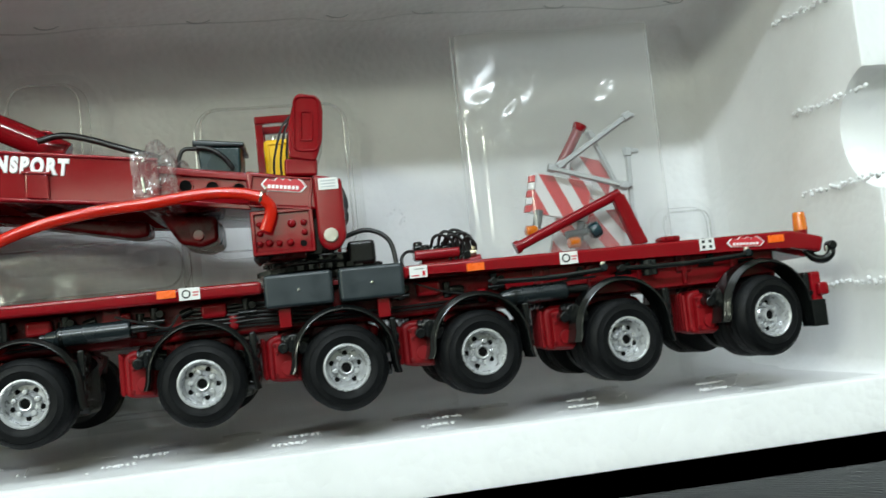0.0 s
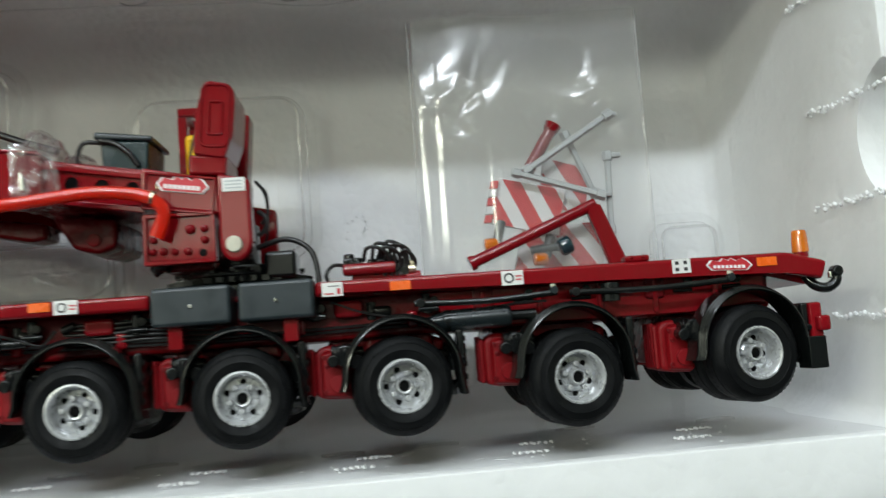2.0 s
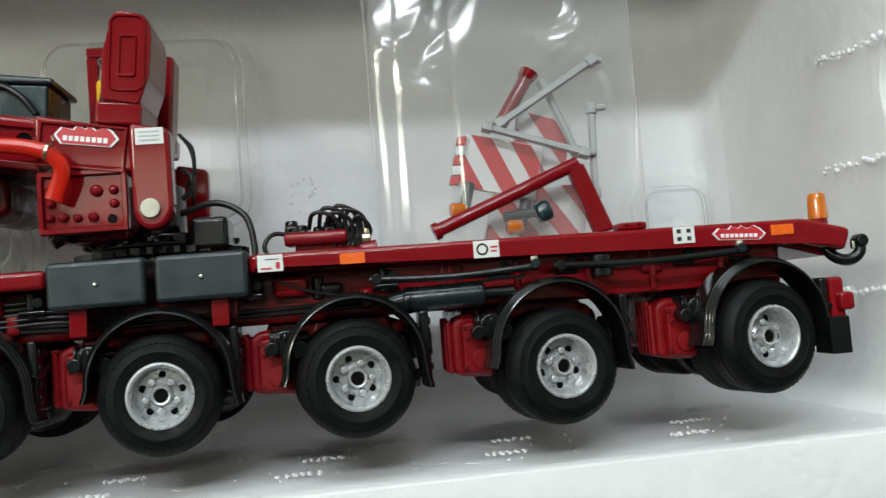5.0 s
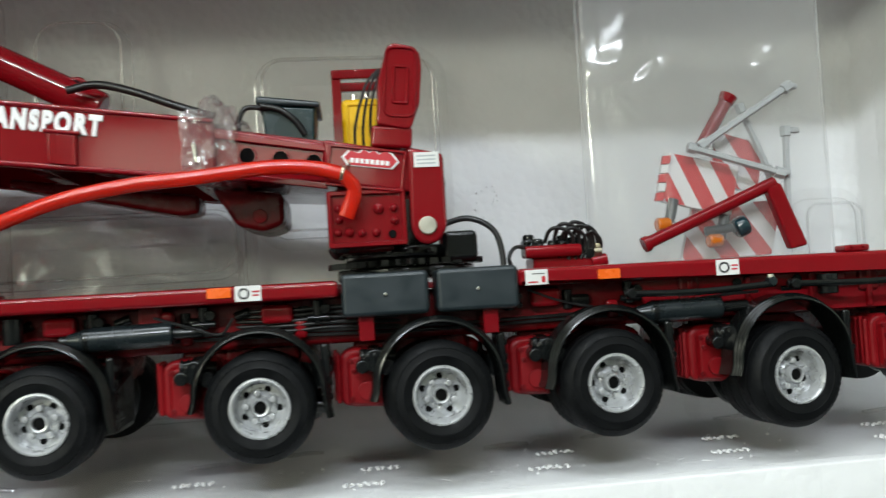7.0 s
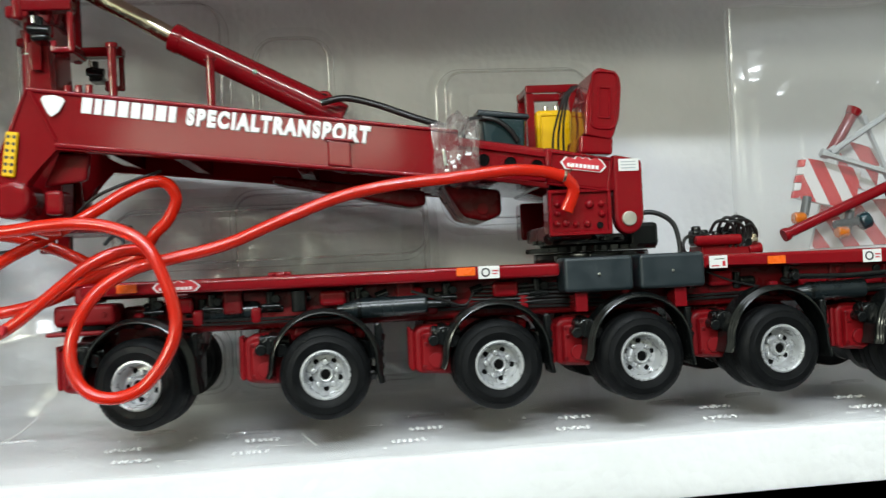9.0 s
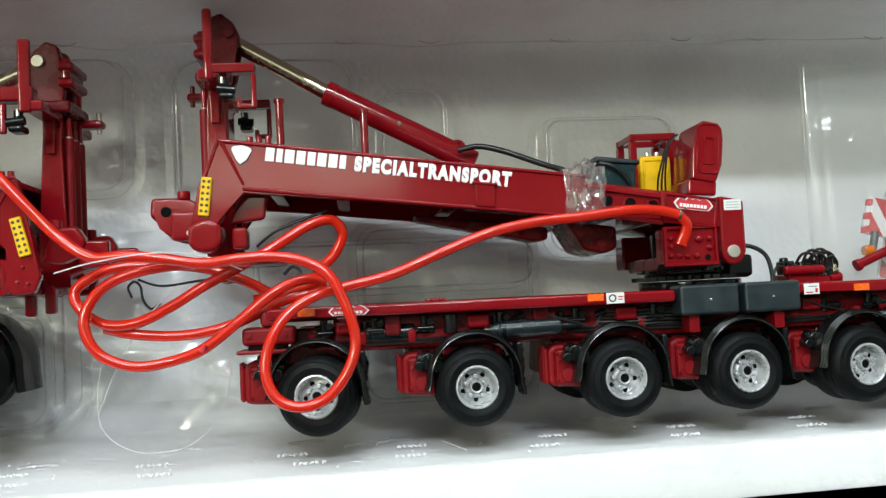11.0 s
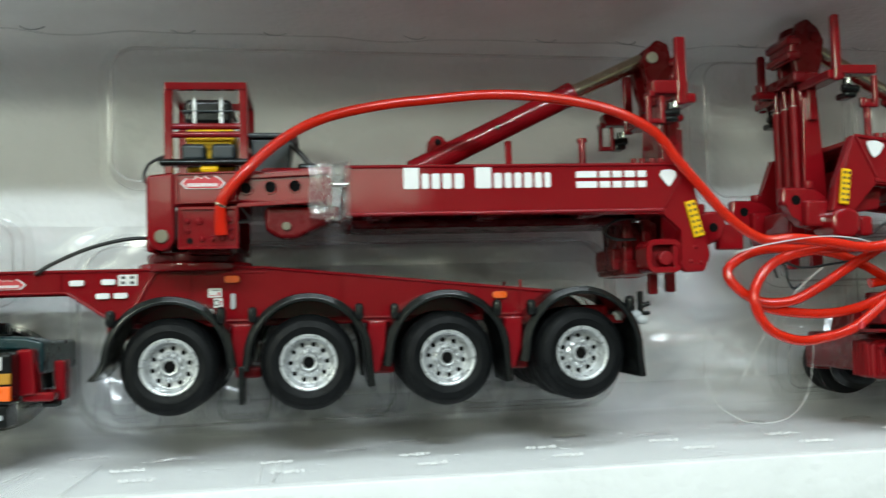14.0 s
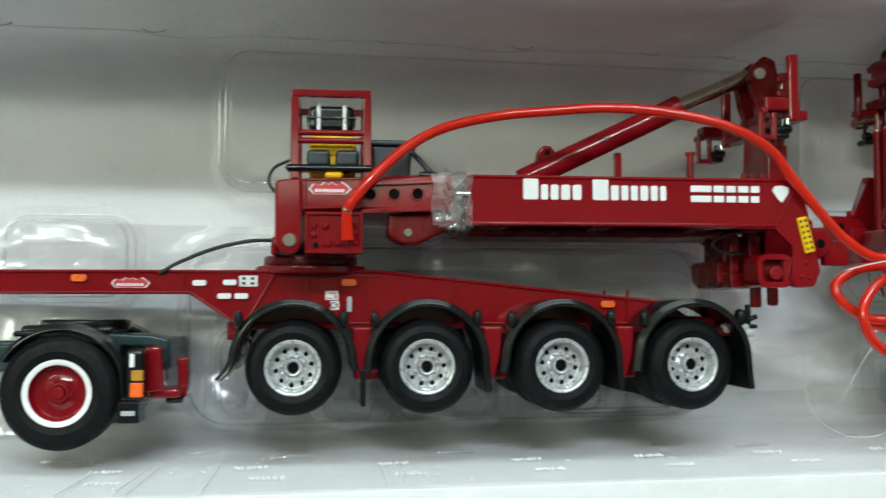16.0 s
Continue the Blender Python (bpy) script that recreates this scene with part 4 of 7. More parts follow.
    part("side_bracket", box(-1.0, -0.88, 0.10, 0.35, 0.86, 1.08, 0.01), RED, d)
    # grey tool boxes
    for x0, x1 in ((-2.10, -1.425), (-1.365, -0.72)):
        b = part("tool_box", box(x0, x1, 0.0, 0.38, 1.05, 1.385, 0.025), GREY, d, "slate grey tool box with a centre stud")
        part("box_stud", disc((x0 + x1) / 2, 0.0, 1.215, 0.016, 0.016, 12), CHROME, b)
    # ribbed hose bundles by the tool boxes
    for z in HOSE_BUNDLE_Z:
        part("ribbed_hose", tube([(-3.25, 0.55, z + 0.02), (-2.9, 0.42, z), (-2.5, 0.36, z - 0.01), (-2.2, 0.36, z), (-1.75, 0.42, z - 0.02), (-1.2, 0.5, z - 0.03)], 0.017, 8, 5), RUBBER, d, "thin black hydraulic hose")
    # rams and tie rods
    for x0, x1, z, y in ((0.36, 0.98, 0.935, 0.22), (-4.10, -3.40, 1.0, 0.20), (-5.55, -5.0, 1.02, 0.45)):
        r = part("steering_ram", rod((x0, y, z), (x1, y, z + 0.01), 0.095, 20, 0.03), SLATE, d, "dark slate steering ram")
        part("ram_neck", rod((x0 - 0.10, y, z), (x0 + 0.03, y, z), 0.055, 16, 0.01, 0.085), SLATE, r)
        part("ram_band", rod((x0 + 0.03, y, z), (x0 + 0.07, y, z), 0.099, 20, 0.004), BLACK, r)
        part("ram_end", rod((x0 - 0.16, y, z), (x0 + 0.02, y, z), 0.045, 14), BLACK, r)
        part("ram_end", rod((x1 - 0.02, y, z + 0.01), (x1 + 0.22, y, z + 0.01), 0.045, 14), BLACK, r)
    for a, b, z in ((0.13, 1.37, 1.10), (1.48, 2.94, 1.10)):
        r = part("tie_rod", tube([(a, 0.06, z + 0.0), ((a + b) / 2, 0.05, z - 0.02), (b, 0.04, z + 0.01)], 0.028, 12, 4), BLACK, d, "thin black steering rod")
        part("rod_end", rod((b - 0.03, 0.10, z + 0.03), (b - 0.03, 0.0, z + 0.03), 0.036, 14), SLATE, r)
        part("rod_nut", rod((b - 0.03, 0.05, z + 0.05), (b - 0.03, 0.05, z + 0.085), 0.026, 6, 0.004), PINS, r)
        part("rod_end", rod((a + 0.05, 0.10, z), (a + 0.05, 0.0, z), 0.040, 14), BLACK, r)
    part("drop_pin", rod((1.86, 0.14, 1.0), (1.86, 0.14, 1.16), 0.085, 16), BLACK, d)
    part("drop_pin", rod((-4.62, 0.25, 1.0), (-4.62, 0.25, 1.2), 0.075, 16), BLACK, d)
    part("air_line", tube([(-0.6, 0.3, 1.18), (-0.3, 0.26, 1.06), (0.1, 0.25, 0.98), (0.35, 0.24, 0.95)], 0.010, 6, 5), RUBBER, d)
    part("air_line", tube([(0.25, 0.2, 0.90), (0.6, 0.17, 1.0), (1.0, 0.2, 1.04), (1.3, 0.22, 1.05)], 0.012, 6, 5), RUBBER, d)
    part("air_line", tube([(-3.55, 0.2, 1.14), (-3.25, 0.15, 1.04), (-3.05, 0.15, 0.98), (-2.95, 0.2, 1.1)], 0.012, 6, 5), RUBBER, d)
    for x in (-6.0, -5.45, -4.9, -4.05, -3.2, -2.3, -0.75, 0.25, 1.1, 1.62, 2.55, 3.0):
        part("pipe_union", join(rod((x, 0.36, 1.02), (x, 0.36, 1.20), 0.045, 10), rod((x - 0.08, 0.33, 1.06), (x + 0.10, 0.33, 1.06), 0.028, 8), rod((x + 0.06, 0.28, 1.13), (x + 0.06, 0.40, 1.13), 0.04, 10)), BLACK, d, "black pipe union")
        part("flange_lug", box(x - 0.19, x - 0.09, 0.34, 0.46, 0.90, 1.06, 0.02), RED, d)
    for z in (0.93, 0.965):
        part("brake_line", tube([(-6.3, 0.38, z), (-4.8, 0.36, z - 0.02), (-3.2, 0.38, z + 0.01), (-1.4, 0.36, z - 0.02), (0.4, 0.38, z), (2.0, 0.36, z - 0.01), (3.2, 0.38, z + 0.02)], 0.014, 6, 6), RUBBER, d)
    # signs and lamps
    for x, z in ((-6.17, 1.295), (-3.03, 1.30), (0.02, 1.268), (3.26, 1.245)):
        marker(d, x, 0.068, z, 0.18, 0.078)
    sticker(d, -2.91, -2.71, 1.225, 1.345, 0.066, "ring")
    sticker(d, 0.90, 1.09, 1.20, 1.325, 0.066, "ring")
    sticker(d, -0.655, -0.475, 1.215, 1.335, 0.066, "note")
    sticker(d, 2.41, 2.575, 1.195, 1.32, 0.066, "grid")
    emblem(d, -5.72, 1.30, 0.44, 0.11, 0.068)
    emblem(d, 2.92, 1.245, 0.42, 0.11, 0.068, 3)
    part("beacon", moved(lathe([(0.001, 0.0), (0.055, 0.0), (0.066, 0.012), (0.072, 0.06), (0.078, 0.20), (0.001, 0.20)], 24), Matrix.Translation((3.68, 0.30, 1.52)) @ Matrix.Rotation(radians(-90), 4, "X")), AMBER, d, "amber warning beacon")
    part("beacon_base", rod((3.68, 0.30, 1.24), (3.68, 0.30, 1.325), 0.07, 20), RED, d)
    hk = part("rear_hook", tube([(3.66, 0.25, 1.12), (3.73, 0.20, 1.01), (3.83, 0.17, 0.98), (3.91, 0.16, 1.03), (3.92, 0.16, 1.11)], 0.046, 12, 5), BLACK, d, "black tow hook")
    part("hook_tip", rod((3.92, 0.10, 1.12), (3.92, 0.22, 1.12), 0.052, 14, 0.02), BLACK, hk)
    part("hook_pin", rod((3.86, 0.15, 1.06), (3.86, 0.15, 1.12), 0.022, 10), CHROME, hk)
    part("tail_panel", box(3.62, 3.74, 0.12, 0.52, 0.52, 0.86, 0.02), RED, d)
    part("tail_light_box", box(3.66, 3.78, 0.05, 0.30, 0.60, 0.74, 0.02), RED, d)
    part("rear_flap", box(3.54, 3.70, 0.02, 0.28, 0.28, 0.56, 0.01), BLACK, d, "black rubber mud flap")
    # pump set on the deck
    pump = part("pump_block", box(-0.42, 0.12, 0.90, 1.30, 1.28, 1.46, 0.02), RED, d, "red pump block with black fittings")
    part("pump_bar", rod((-0.50, 0.86, 1.50), (0.00, 0.86, 1.50), 0.055, 14, 0.02), RED, pump)
    for x, h in ((-0.44, 1.66), (-0.36, 1.62), (-0.22, 1.60), (-0.13, 1.64), (-0.03, 1.62), (0.06, 1.58)):
        part("pump_head", join(box(x - 0.055, x + 0.055, 0.90, 1.10, 1.45, h - 0.04, 0.02), rod((x, 0.98, h - 0.08), (x, 0.98, h), 0.052, 12, 0.02), rod((x + 0.03, 0.88, h - 0.12), (x + 0.03, 1.0, h - 0.12), 0.045, 10), rod((x, 0.90, h - 0.09), (x, 1.0, h - 0.09), 0.03, 10)), BLACK, pump)
    part("pump_elbow", rod((0.10, 0.92, 1.38), (0.24, 0.92, 1.40), 0.06, 14), RED, pump)
    part("pump_nut", rod((0.12, 0.9, 1.47), (0.19, 0.9, 1.47), 0.05, 8), BRASS, pump)
    part("pump_stud", rod((0.16, 0.9, 1.47), (0.16, 0.9, 1.55), 0.03, 10), BRASS, pump)
    for a, b, z in ((-0.30, -0.08, 1.70), (-0.22, -0.02, 1.73), (-0.16, 0.03, 1.69), (-0.12, 0.07, 1.74), (-0.06, 0.10, 1.71), (-0.02, 0.14, 1.70), (0.04, 0.17, 1.65)):
        part("pump_hose", tube([(a, 0.95, 1.58), (a + 0.03, 0.86, z - 0.02), ((a + b) / 2, 0.84, z), (b, 0.86, z - 0.06), (b + 0.02, 0.9, 1.52), (b - 0.03, 0.9, 1.42)], 0.018, 8, 5), RUBBER, pump)
    part("pump_hose", tube([(-0.45, 0.9, 1.54), (-0.58, 0.85, 1.55), (-0.65, 0.8, 1.47), (-0.63, 0.8, 1.38), (-0.55, 0.8, 1.32)], 0.018, 8, 5), RUBBER, pump)
    part("pump_rest", box(-0.48, 0.15, 0.84, 0.92, 1.30, 1.345, 0.012), RED, pump)
    # turntable
    part("turntable_ring", rod((-1.52, 1.30, 1.34), (-1.52, 1.30, 1.44), 0.62, 48, 0.02), BLACK, d, "black turntable ring")
    part("turntable_gear", moved(lathe([(0.001, 0.0), (0.70, 0.0), (0.70, 0.05), (0.001, 0.05)], 72, 0.05, (1, 2)), Matrix.Translation((-1.52, 1.30, 1.50)) @ Matrix.Rotation(radians(-90), 4, "X")), BLACK, d, "black toothed slewing ring")
    part("turntable_top", rod((-1.52, 1.30, 1.50), (-1.52, 1.30, 1.62), 0.55, 40, 0.03), BLACK, d)
    part("slew_motor", box(-1.22, -0.92, 0.75, 1.2, 1.46, 1.72, 0.03), BLACK, d)
    part("slew_motor", box(-2.14, -2.02, 0.35, 0.6, 1.56, 1.66, 0.02), BLACK, d)
    part("feed_hose", tube([(-1.28, 0.8, 1.76), (-1.0, 0.75, 1.82), (-0.78, 0.72, 1.70), (-0.72, 0.7, 1.45), (-0.74, 0.7, 1.30)], 0.026, 10, 6), RUBBER, d, "black feed hose")
    # gooseneck
    Y0, Y1 = 0.20, 2.30
    pedestal(d, -1.23, -1, 2.335, 1.59, 0.148, Y0, Y1, PINS)
    part("tail_cable", tube([(-1.26, 0.9, 2.12), (-1.19, 0.85, 2.05), (-1.20, 0.85, 1.94), (-1.27, 0.85, 1.88)], 0.022, 8, 5), RUBBER, d)
    part("underslung_lug", prism([(-3.15, 2.20), (-2.55, 2.12), (-2.55, 1.86), (-2.72, 1.80), (-2.95, 1.86)], 0.75, 1.75, 0.03), REDSHADE, d)
    part("lug_pin", disc(-2.75, 0.74, 1.93, 0.06, 0.02), RED, d)
    out = [(-7.06, 3.21), (-7.28, 2.67), (-7.36, 2.31), (-7.05, 2.29), (-6.95, 2.50), (-6.80, 2.655), (-3.02, 2.185), (-3.02, 2.665)]
    for ya, yb in ((Y0, Y0 + 0.14), (Y1 - 0.14, Y1)):
        s = part("gooseneck_side", prism(out, ya, yb, 0.02), RED, d, "red gooseneck side plate")
        f = -0.02 if ya < 1 else 0.16
        for a, b, c, e in (((-7.05, 3.22), (-3.02, 2.67), (-3.02, 2.63), (-7.03, 3.17)), ((-6.80, 2.69), (-3.02, 2.22), (-3.02, 2.18), (-6.80, 2.64))):
            part("plate_rib", prism([a, b, c, e], ya + f, ya + f + 0.03, 0.012), RED, s)
        part("plate_rib", prism([(-7.03, 3.18), (-6.80, 2.70), (-6.77, 2.71), (-6.99, 3.19)], ya + f, ya + f + 0.03, 0.012), RED, s)
        part("plate_rib", prism([(-7.26, 2.66), (-7.05, 3.20), (-7.02, 3.20), (-7.23, 2.65)], ya + f, ya + f + 0.03, 0.012), RED, s)
        part("plate_step", prism([(-4.28, 2.62), (-4.06, 2.59), (-4.06, 2.34), (-4.28, 2.37)], ya + f - 0.022, ya + f + 0.045, 0.012), RED, s)
        part("step_lip", prism([(-4.31, 2.645), (-4.03, 2.61), (-4.03, 2.58), (-4.31, 2.615)], ya + f - 0.036, ya + f + 0.045, 0.010), RED, s)
    part("gooseneck_top", prism([(-7.0, 3.18), (-3.02, 2.65), (-3.02, 2.59), (-7.0, 3.12)], Y0 + 0.14, Y1 - 0.14, 0.01), RED, d)
    part("gooseneck_web", prism([(-5.6, 2.92), (-3.02, 2.58), (-3.02, 2.30), (-4.2, 2.44)], 0.9, 1.6, 0.02), REDSHADE, d)
    for x in (-6.5, -5.75, -4.55, -3.25):
        z = 2.655 - (x + 6.80) * 0.1245
        part("gooseneck_rung", prism([(x - 0.12, z + 0.33), (x - 0.06, z + 0.02), (x + 0.10, z), (x + 0.12, z + 0.30)], Y0 + 0.14, Y1 - 0.14, 0.015), RED, d)
    part("mid_strut", prism([(-4.9, 2.40), (-3.3, 2.17), (-3.3, 2.02), (-3.45, 2.0), (-4.9, 2.32)], 1.1, 1.5, 0.03), REDSHADE, d)
    clear_wrap(d, -3.28, -2.84, 2.235, 2.70, Y0 - 0.015, Y1 + 0.015, 8.0, 0.08, 1)
    part("tape_pin", rod((-3.18, 0.16, 2.48), (-3.16, 0.16, 2.32), 0.02, 8), CHROME, d)
    emblem(d, -1.81, 2.30, 0.46, 0.15, Y0 + 0.005, 8)
    sticker(d, -1.47, -1.27, 2.205, 2.325, Y0 - 0.022, "lines")
    shield(d, [(-6.90, 3.09), (-6.88, 3.125), (-6.78, 3.13), (-6.70, 3.10), (-6.68, 3.07), (-6.74, 2.97), (-6.81, 2.925), (-6.85, 2.97)], Y0 - 0.02)
    connector_plate(d, -7.165, 2.80, -7.22, 2.38, Y0 - 0.01)
    # lettering on the gooseneck: plain letter blocks, then the trade word
    base = Matrix.Translation((-6.55, Y0 - 0.004, 2.955)) @ Matrix.Rotation(radians(8.05), 4, "Y")
    x = 0.0
    for w in (0.118, 0.09, 0.125, 0.12, 0.108, 0.12, 0.12, 0.092):
        part("letter_block", moved(box(x, x + w - 0.022, -0.008, 0.004, 0.0, 0.150, 0.004), base), WHITE, d, "plain white letter block")
        x += w
    tm = text_mesh("SPECIALTRANSPORT", 0.205, 0.005)
    xs = [v.co.x for v in tm.verts]
    k = (2.70 - 0.965) / (max(xs) - min(xs))
    tm.transform(Matrix.Translation((0.965 - min(xs) * k, 0, 0)) @ Matrix.Diagonal((k, 1, 1, 1)))
    tm.transform(base @ Matrix.Rotation(radians(90), 4, "X"))
    part("lettering", tm, WHITE, d, "white capital lettering SPECIALTRANSPORT")
    # end block, claws and mast
    part("end_block", prism([(-7.38, 2.30), (-7.40, 2.08), (-7.30, 1.99), (-7.12, 1.99), (-7.03, 2.08), (-7.03, 2.30), (-7.2, 2.36)], 0.13, 0.62, 0.05), RED, d, "rounded red end block")
    part("end_block", prism([(-7.38, 2.30), (-7.40, 2.08), (-7.30, 1.99), (-7.12, 1.99), (-7.03, 2.08), (-7.03, 2.30), (-7.2, 2.36)], 1.9, 2.35, 0.05), RED, d, "rounded red end block")
    for ya in (0.45, 1.85):
        c = part("coupling_claw", prism([(-7.42, 2.62), (-7.82, 2.63), (-7.84, 2.42), (-7.70, 2.32), (-7.62, 2.16), (-7.42, 2.10), (-7.25, 2.2), (-7.25, 2.5)], ya, ya + 0.18, 0.03), RED, d, "red coupling claw with an eye")
        part("claw_eye", disc(-7.66, ya, 2.47, 0.06, 0.006, 18), RECESSBLACK, c)
        part("claw_block", box(-7.60, -7.30, ya - 0.12, ya + 0.02, 2.14, 2.46, 0.03), RED, c)
        part("claw_knob", rod((-7.47, ya + 0.05, 2.60), (-7.47, ya + 0.05, 2.70), 0.07, 14, 0.02), RED, c)
        part("claw_nut", disc(-7.40, ya - 0.12, 2.22, 0.03, 0.02, 8), PINS, c)
    part("side_lug", box(-6.95, -6.78, 0.30, 0.60, 2.02, 2.26, 0.03), RED, d)
    part("inner_cheek", prism([(-7.0, 2.3), (-6.6, 2.35), (-6.55, 2.62), (-6.85, 2.62)], 0.45, 0.55, 0.02), RED, d)
    part("foot_post", box(-7.22, -7.08, 0.92, 1.06, 1.68, 2.2, 0.02), RED, d)
    part("foot_post", box(-7.22, -7.08, 1.5, 1.64, 1.68, 2.2, 0.02), RED, d)
    part("foot_plate", box(-7.1, -6.45, 0.7, 1.7, 1.86, 1.98, 0.03), REDSHADE, d)
    mast(d, -7.15, -1, 4.02, 1.9, (-0.07, 0.03), REDSHADE)
    lift_ram(d, (-4.12, 1.28, 3.00), (-5.86, 1.28, 3.91), (-7.03, 1.28, 4.60))
    part("ram_eye", prism([(-4.46, 3.10), (-4.20, 2.96), (-4.22, 3.22), (-4.28, 3.29), (-4.37, 3.29), (-4.43, 3.24)], 1.20, 1.36, 0.02), RED, d)
    part("eye_hole_disc", disc(-4.325, 1.197, 3.22, 0.035, 0.006, 14), RECESSBLACK, d)
    peg(d, -6.42, 0.9, 3.1, 3.78)
    peg(d, -5.45, 0.9, 2.95, 3.63)
    for x in (-6.72, -6.62, -6.52):
        part("top_nut", rod((x, 0.4, 3.14), (x, 0.4, 3.26), 0.035, 8), RED, d)
    part("neck_hose", tube([(-4.35, 1.0, 3.12), (-4.1, 1.0, 3.16), (-3.8, 0.95, 3.08), (-3.4, 0.9, 2.92), (-3.1, 0.9, 2.82)], 0.035, 10, 6), RUBBER, d, "black cable along the neck")
    part("shed_hose", tube([(-6.7, 0.5, 2.05), (-6.5, 0.45, 2.2), (-6.2, 0.45, 2.32), (-5.9, 0.5, 2.42)], 0.016, 8, 6), RUBBER, d)
    # power pack over the pedestal
    for ya, yb in ((0.36, 1.02), (1.75, 2.1)):
        m = Matrix.Translation((-1.555, 0, 2.47)) @ Matrix.Rotation(radians(5), 4, "Y")
        shape = [(-0.20, -0.02), (0.05, -0.06), (0.09, -0.04), (0.15, 0.20), (0.158, 0.56), (0.14, 0.70), (0.09, 0.77), (-0.08, 0.80), (-0.135, 0.76), (-0.20, 0.40)]
        pn = part("side_cabinet", moved(prism([(x, z * 0.83 + 0.13) for x, z in shape], ya, yb, 0.045) if ya < 1 else box(-0.10, 0.10, 1.62, 1.95, -0.1, 0.80, 0.03), m), RED, d, "rounded red cabinet with a raised panel")
        if ya < 1:
            part("cabinet_rim", moved(ring_plate(-0.155, 0.125, 0.17, 0.765, 0.08, 0.03, ya - 0.014, ya + 0.02), m), RED, pn)
            part("cabinet_panel", moved(ring_plate(-0.085, 0.060, 0.28, 0.61, 0.03, 0.03, ya - 0.016, ya + 0.01), m), RED, pn)
        part("cabinet_foot", moved(box(-0.24, 0.10, ya + 0.02, yb - 0.02, -0.07, 0.11, 0.02), m), RED, pn)
    for x in (-2.06, -1.58):
        for y in (1.55, 2.10):
            part("pack_post", box(x - 0.045, x + 0.045, y - 0.045, y + 0.045, 2.50, 3.235, 0.01), RED, d)
        part("pack_rail", box(x - 0.040, x + 0.040, 1.60, 2.05, 3.245, 3.325, 0.012), RED, d)
    for y in (1.55, 2.10):
        part("pack_rail", box(-2.105, -1.50, y - 0.045, y + 0.045, 3.24, 3.33, 0.012), RED, d)
    part("pack_tray", box(-2.12, -1.48, 1.45, 2.16, 2.50, 2.56, 0.01), RED, d)
    yb = part("fuel_tank", box(-2.02, -1.62, 1.40, 1.95, 2.52, 3.03, 0.03), YELLOW, d, "yellow fuel tank")
    part("tank_edge", ring_plate(-1.99, -1.65, 2.56, 2.99, 0.04, 0.035, 1.385, 1.41), YELLOW, yb)
    for x in (-1.90, -1.78):
        part("tank_cap", rod((x, 1.47, 3.01), (x, 1.47, 3.08), 0.03, 10), CHROME, yb)
    bb = part("battery_box", prism([(-2.68, 2.55), (-2.26, 2.55), (-2.24, 2.86), (-2.70, 2.90)], 0.85, 1.5, 0.02), TEALP, d, "dark slate battery box with a lid")
    part("box_lid", prism([(-2.75, 2.90), (-2.20, 2.85), (-2.20, 2.90), (-2.74, 2.97)], 0.82, 1.53, 0.012), GREY, bb)
    part("box_cable", tube([(-2.66, 0.84, 2.86), (-2.84, 0.82, 2.86), (-2.90, 0.82, 2.70), (-2.84, 0.85, 2.58)], 0.022, 8, 6), RUBBER, bb)
    part("box_cable", tube([(-2.70, 0.82, 2.88), (-2.55, 0.8, 2.84), (-2.42, 0.8, 2.74), (-2.34, 0.82, 2.62)], 0.026, 8, 6), RUBBER, bb)
    for i in range(3):
        x, y = -1.62 - i * 0.05, 1.22 - i * 0.08
        part("pack_cable", tube([(x + 0.05, y + 0.02, 3.26 - i * 0.02), (x - 0.06, y, 3.16 - i * 0.03), (x - 0.13, y - 0.02, 2.92), (x - 0.15 - 0.02 * i, y, 2.70), (x - 0.14 - 0.03 * i, y + 0.04, 2.50)], 0.013, 6, 6), RUBBER, d, "thin black cable")
    for i, z in enumerate((2.12, 2.04, 1.96)):
        part("pack_cable", tube([(-1.28, 0.95 + 0.1 * i, 2.42), (-1.20, 0.92 + 0.1 * i, 2.30), (-1.17 - 0.02 * i, 0.9 + 0.1 * i, z), (-1.24, 0.92 + 0.1 * i, z - 0.12)], 0.015, 6, 6), RUBBER, d, "thin black cable")
    # fittings round the slewing ring
    for k in range(20):
        a = math.tau * k / 20
        cx, cy = -1.52 + 0.60 * math.cos(a), 1.30 + 0.60 * math.sin(a)
        part("ring_bolt", rod((cx, cy, 1.545), (cx, cy, 1.585), 0.032, 6, 0.006), BLACK, d)
    for x, y, w in ((-1.95, 0.72, 0.16), (-1.62, 0.60, 0.20), (-1.30, 0.62, 0.14)):
        part("ring_clamp", join(box(x - w / 2, x + w / 2, y - 0.06, y + 0.1, 1.34, 1.43, 0.015), rod((x - w * 0.3, y - 0.07, 1.40), (x - w * 0.3, y, 1.40), 0.03, 8), rod((x + w * 0.3, y - 0.07, 1.38), (x + w * 0.3, y, 1.38), 0.03, 8)), BLACK, d, "black ring clamp")
    part("drain_spout", rod((-2.02, 0.5, 1.66), (-2.16, 0.44, 1.56), 0.055, 12), BLACK, d)
    return d


dolly()

# ---------------------------------------------------------------- four-axle jeep
JEEP_HUBS = (-14.88, -13.42, -11.91, -10.40)
JEEP_Z, JEEP_Y = 0.765, 0.20
FEND_J = fender_mesh("jeep_fender", 0.655, 178, 6, 0.76, 0.20, 0.15, 0.046, 0.14)
FEND_JR = fender_mesh("jeep_rear_fender", 0.655, 174, 6, 0.76, 0.19, 0.40, 0.046)


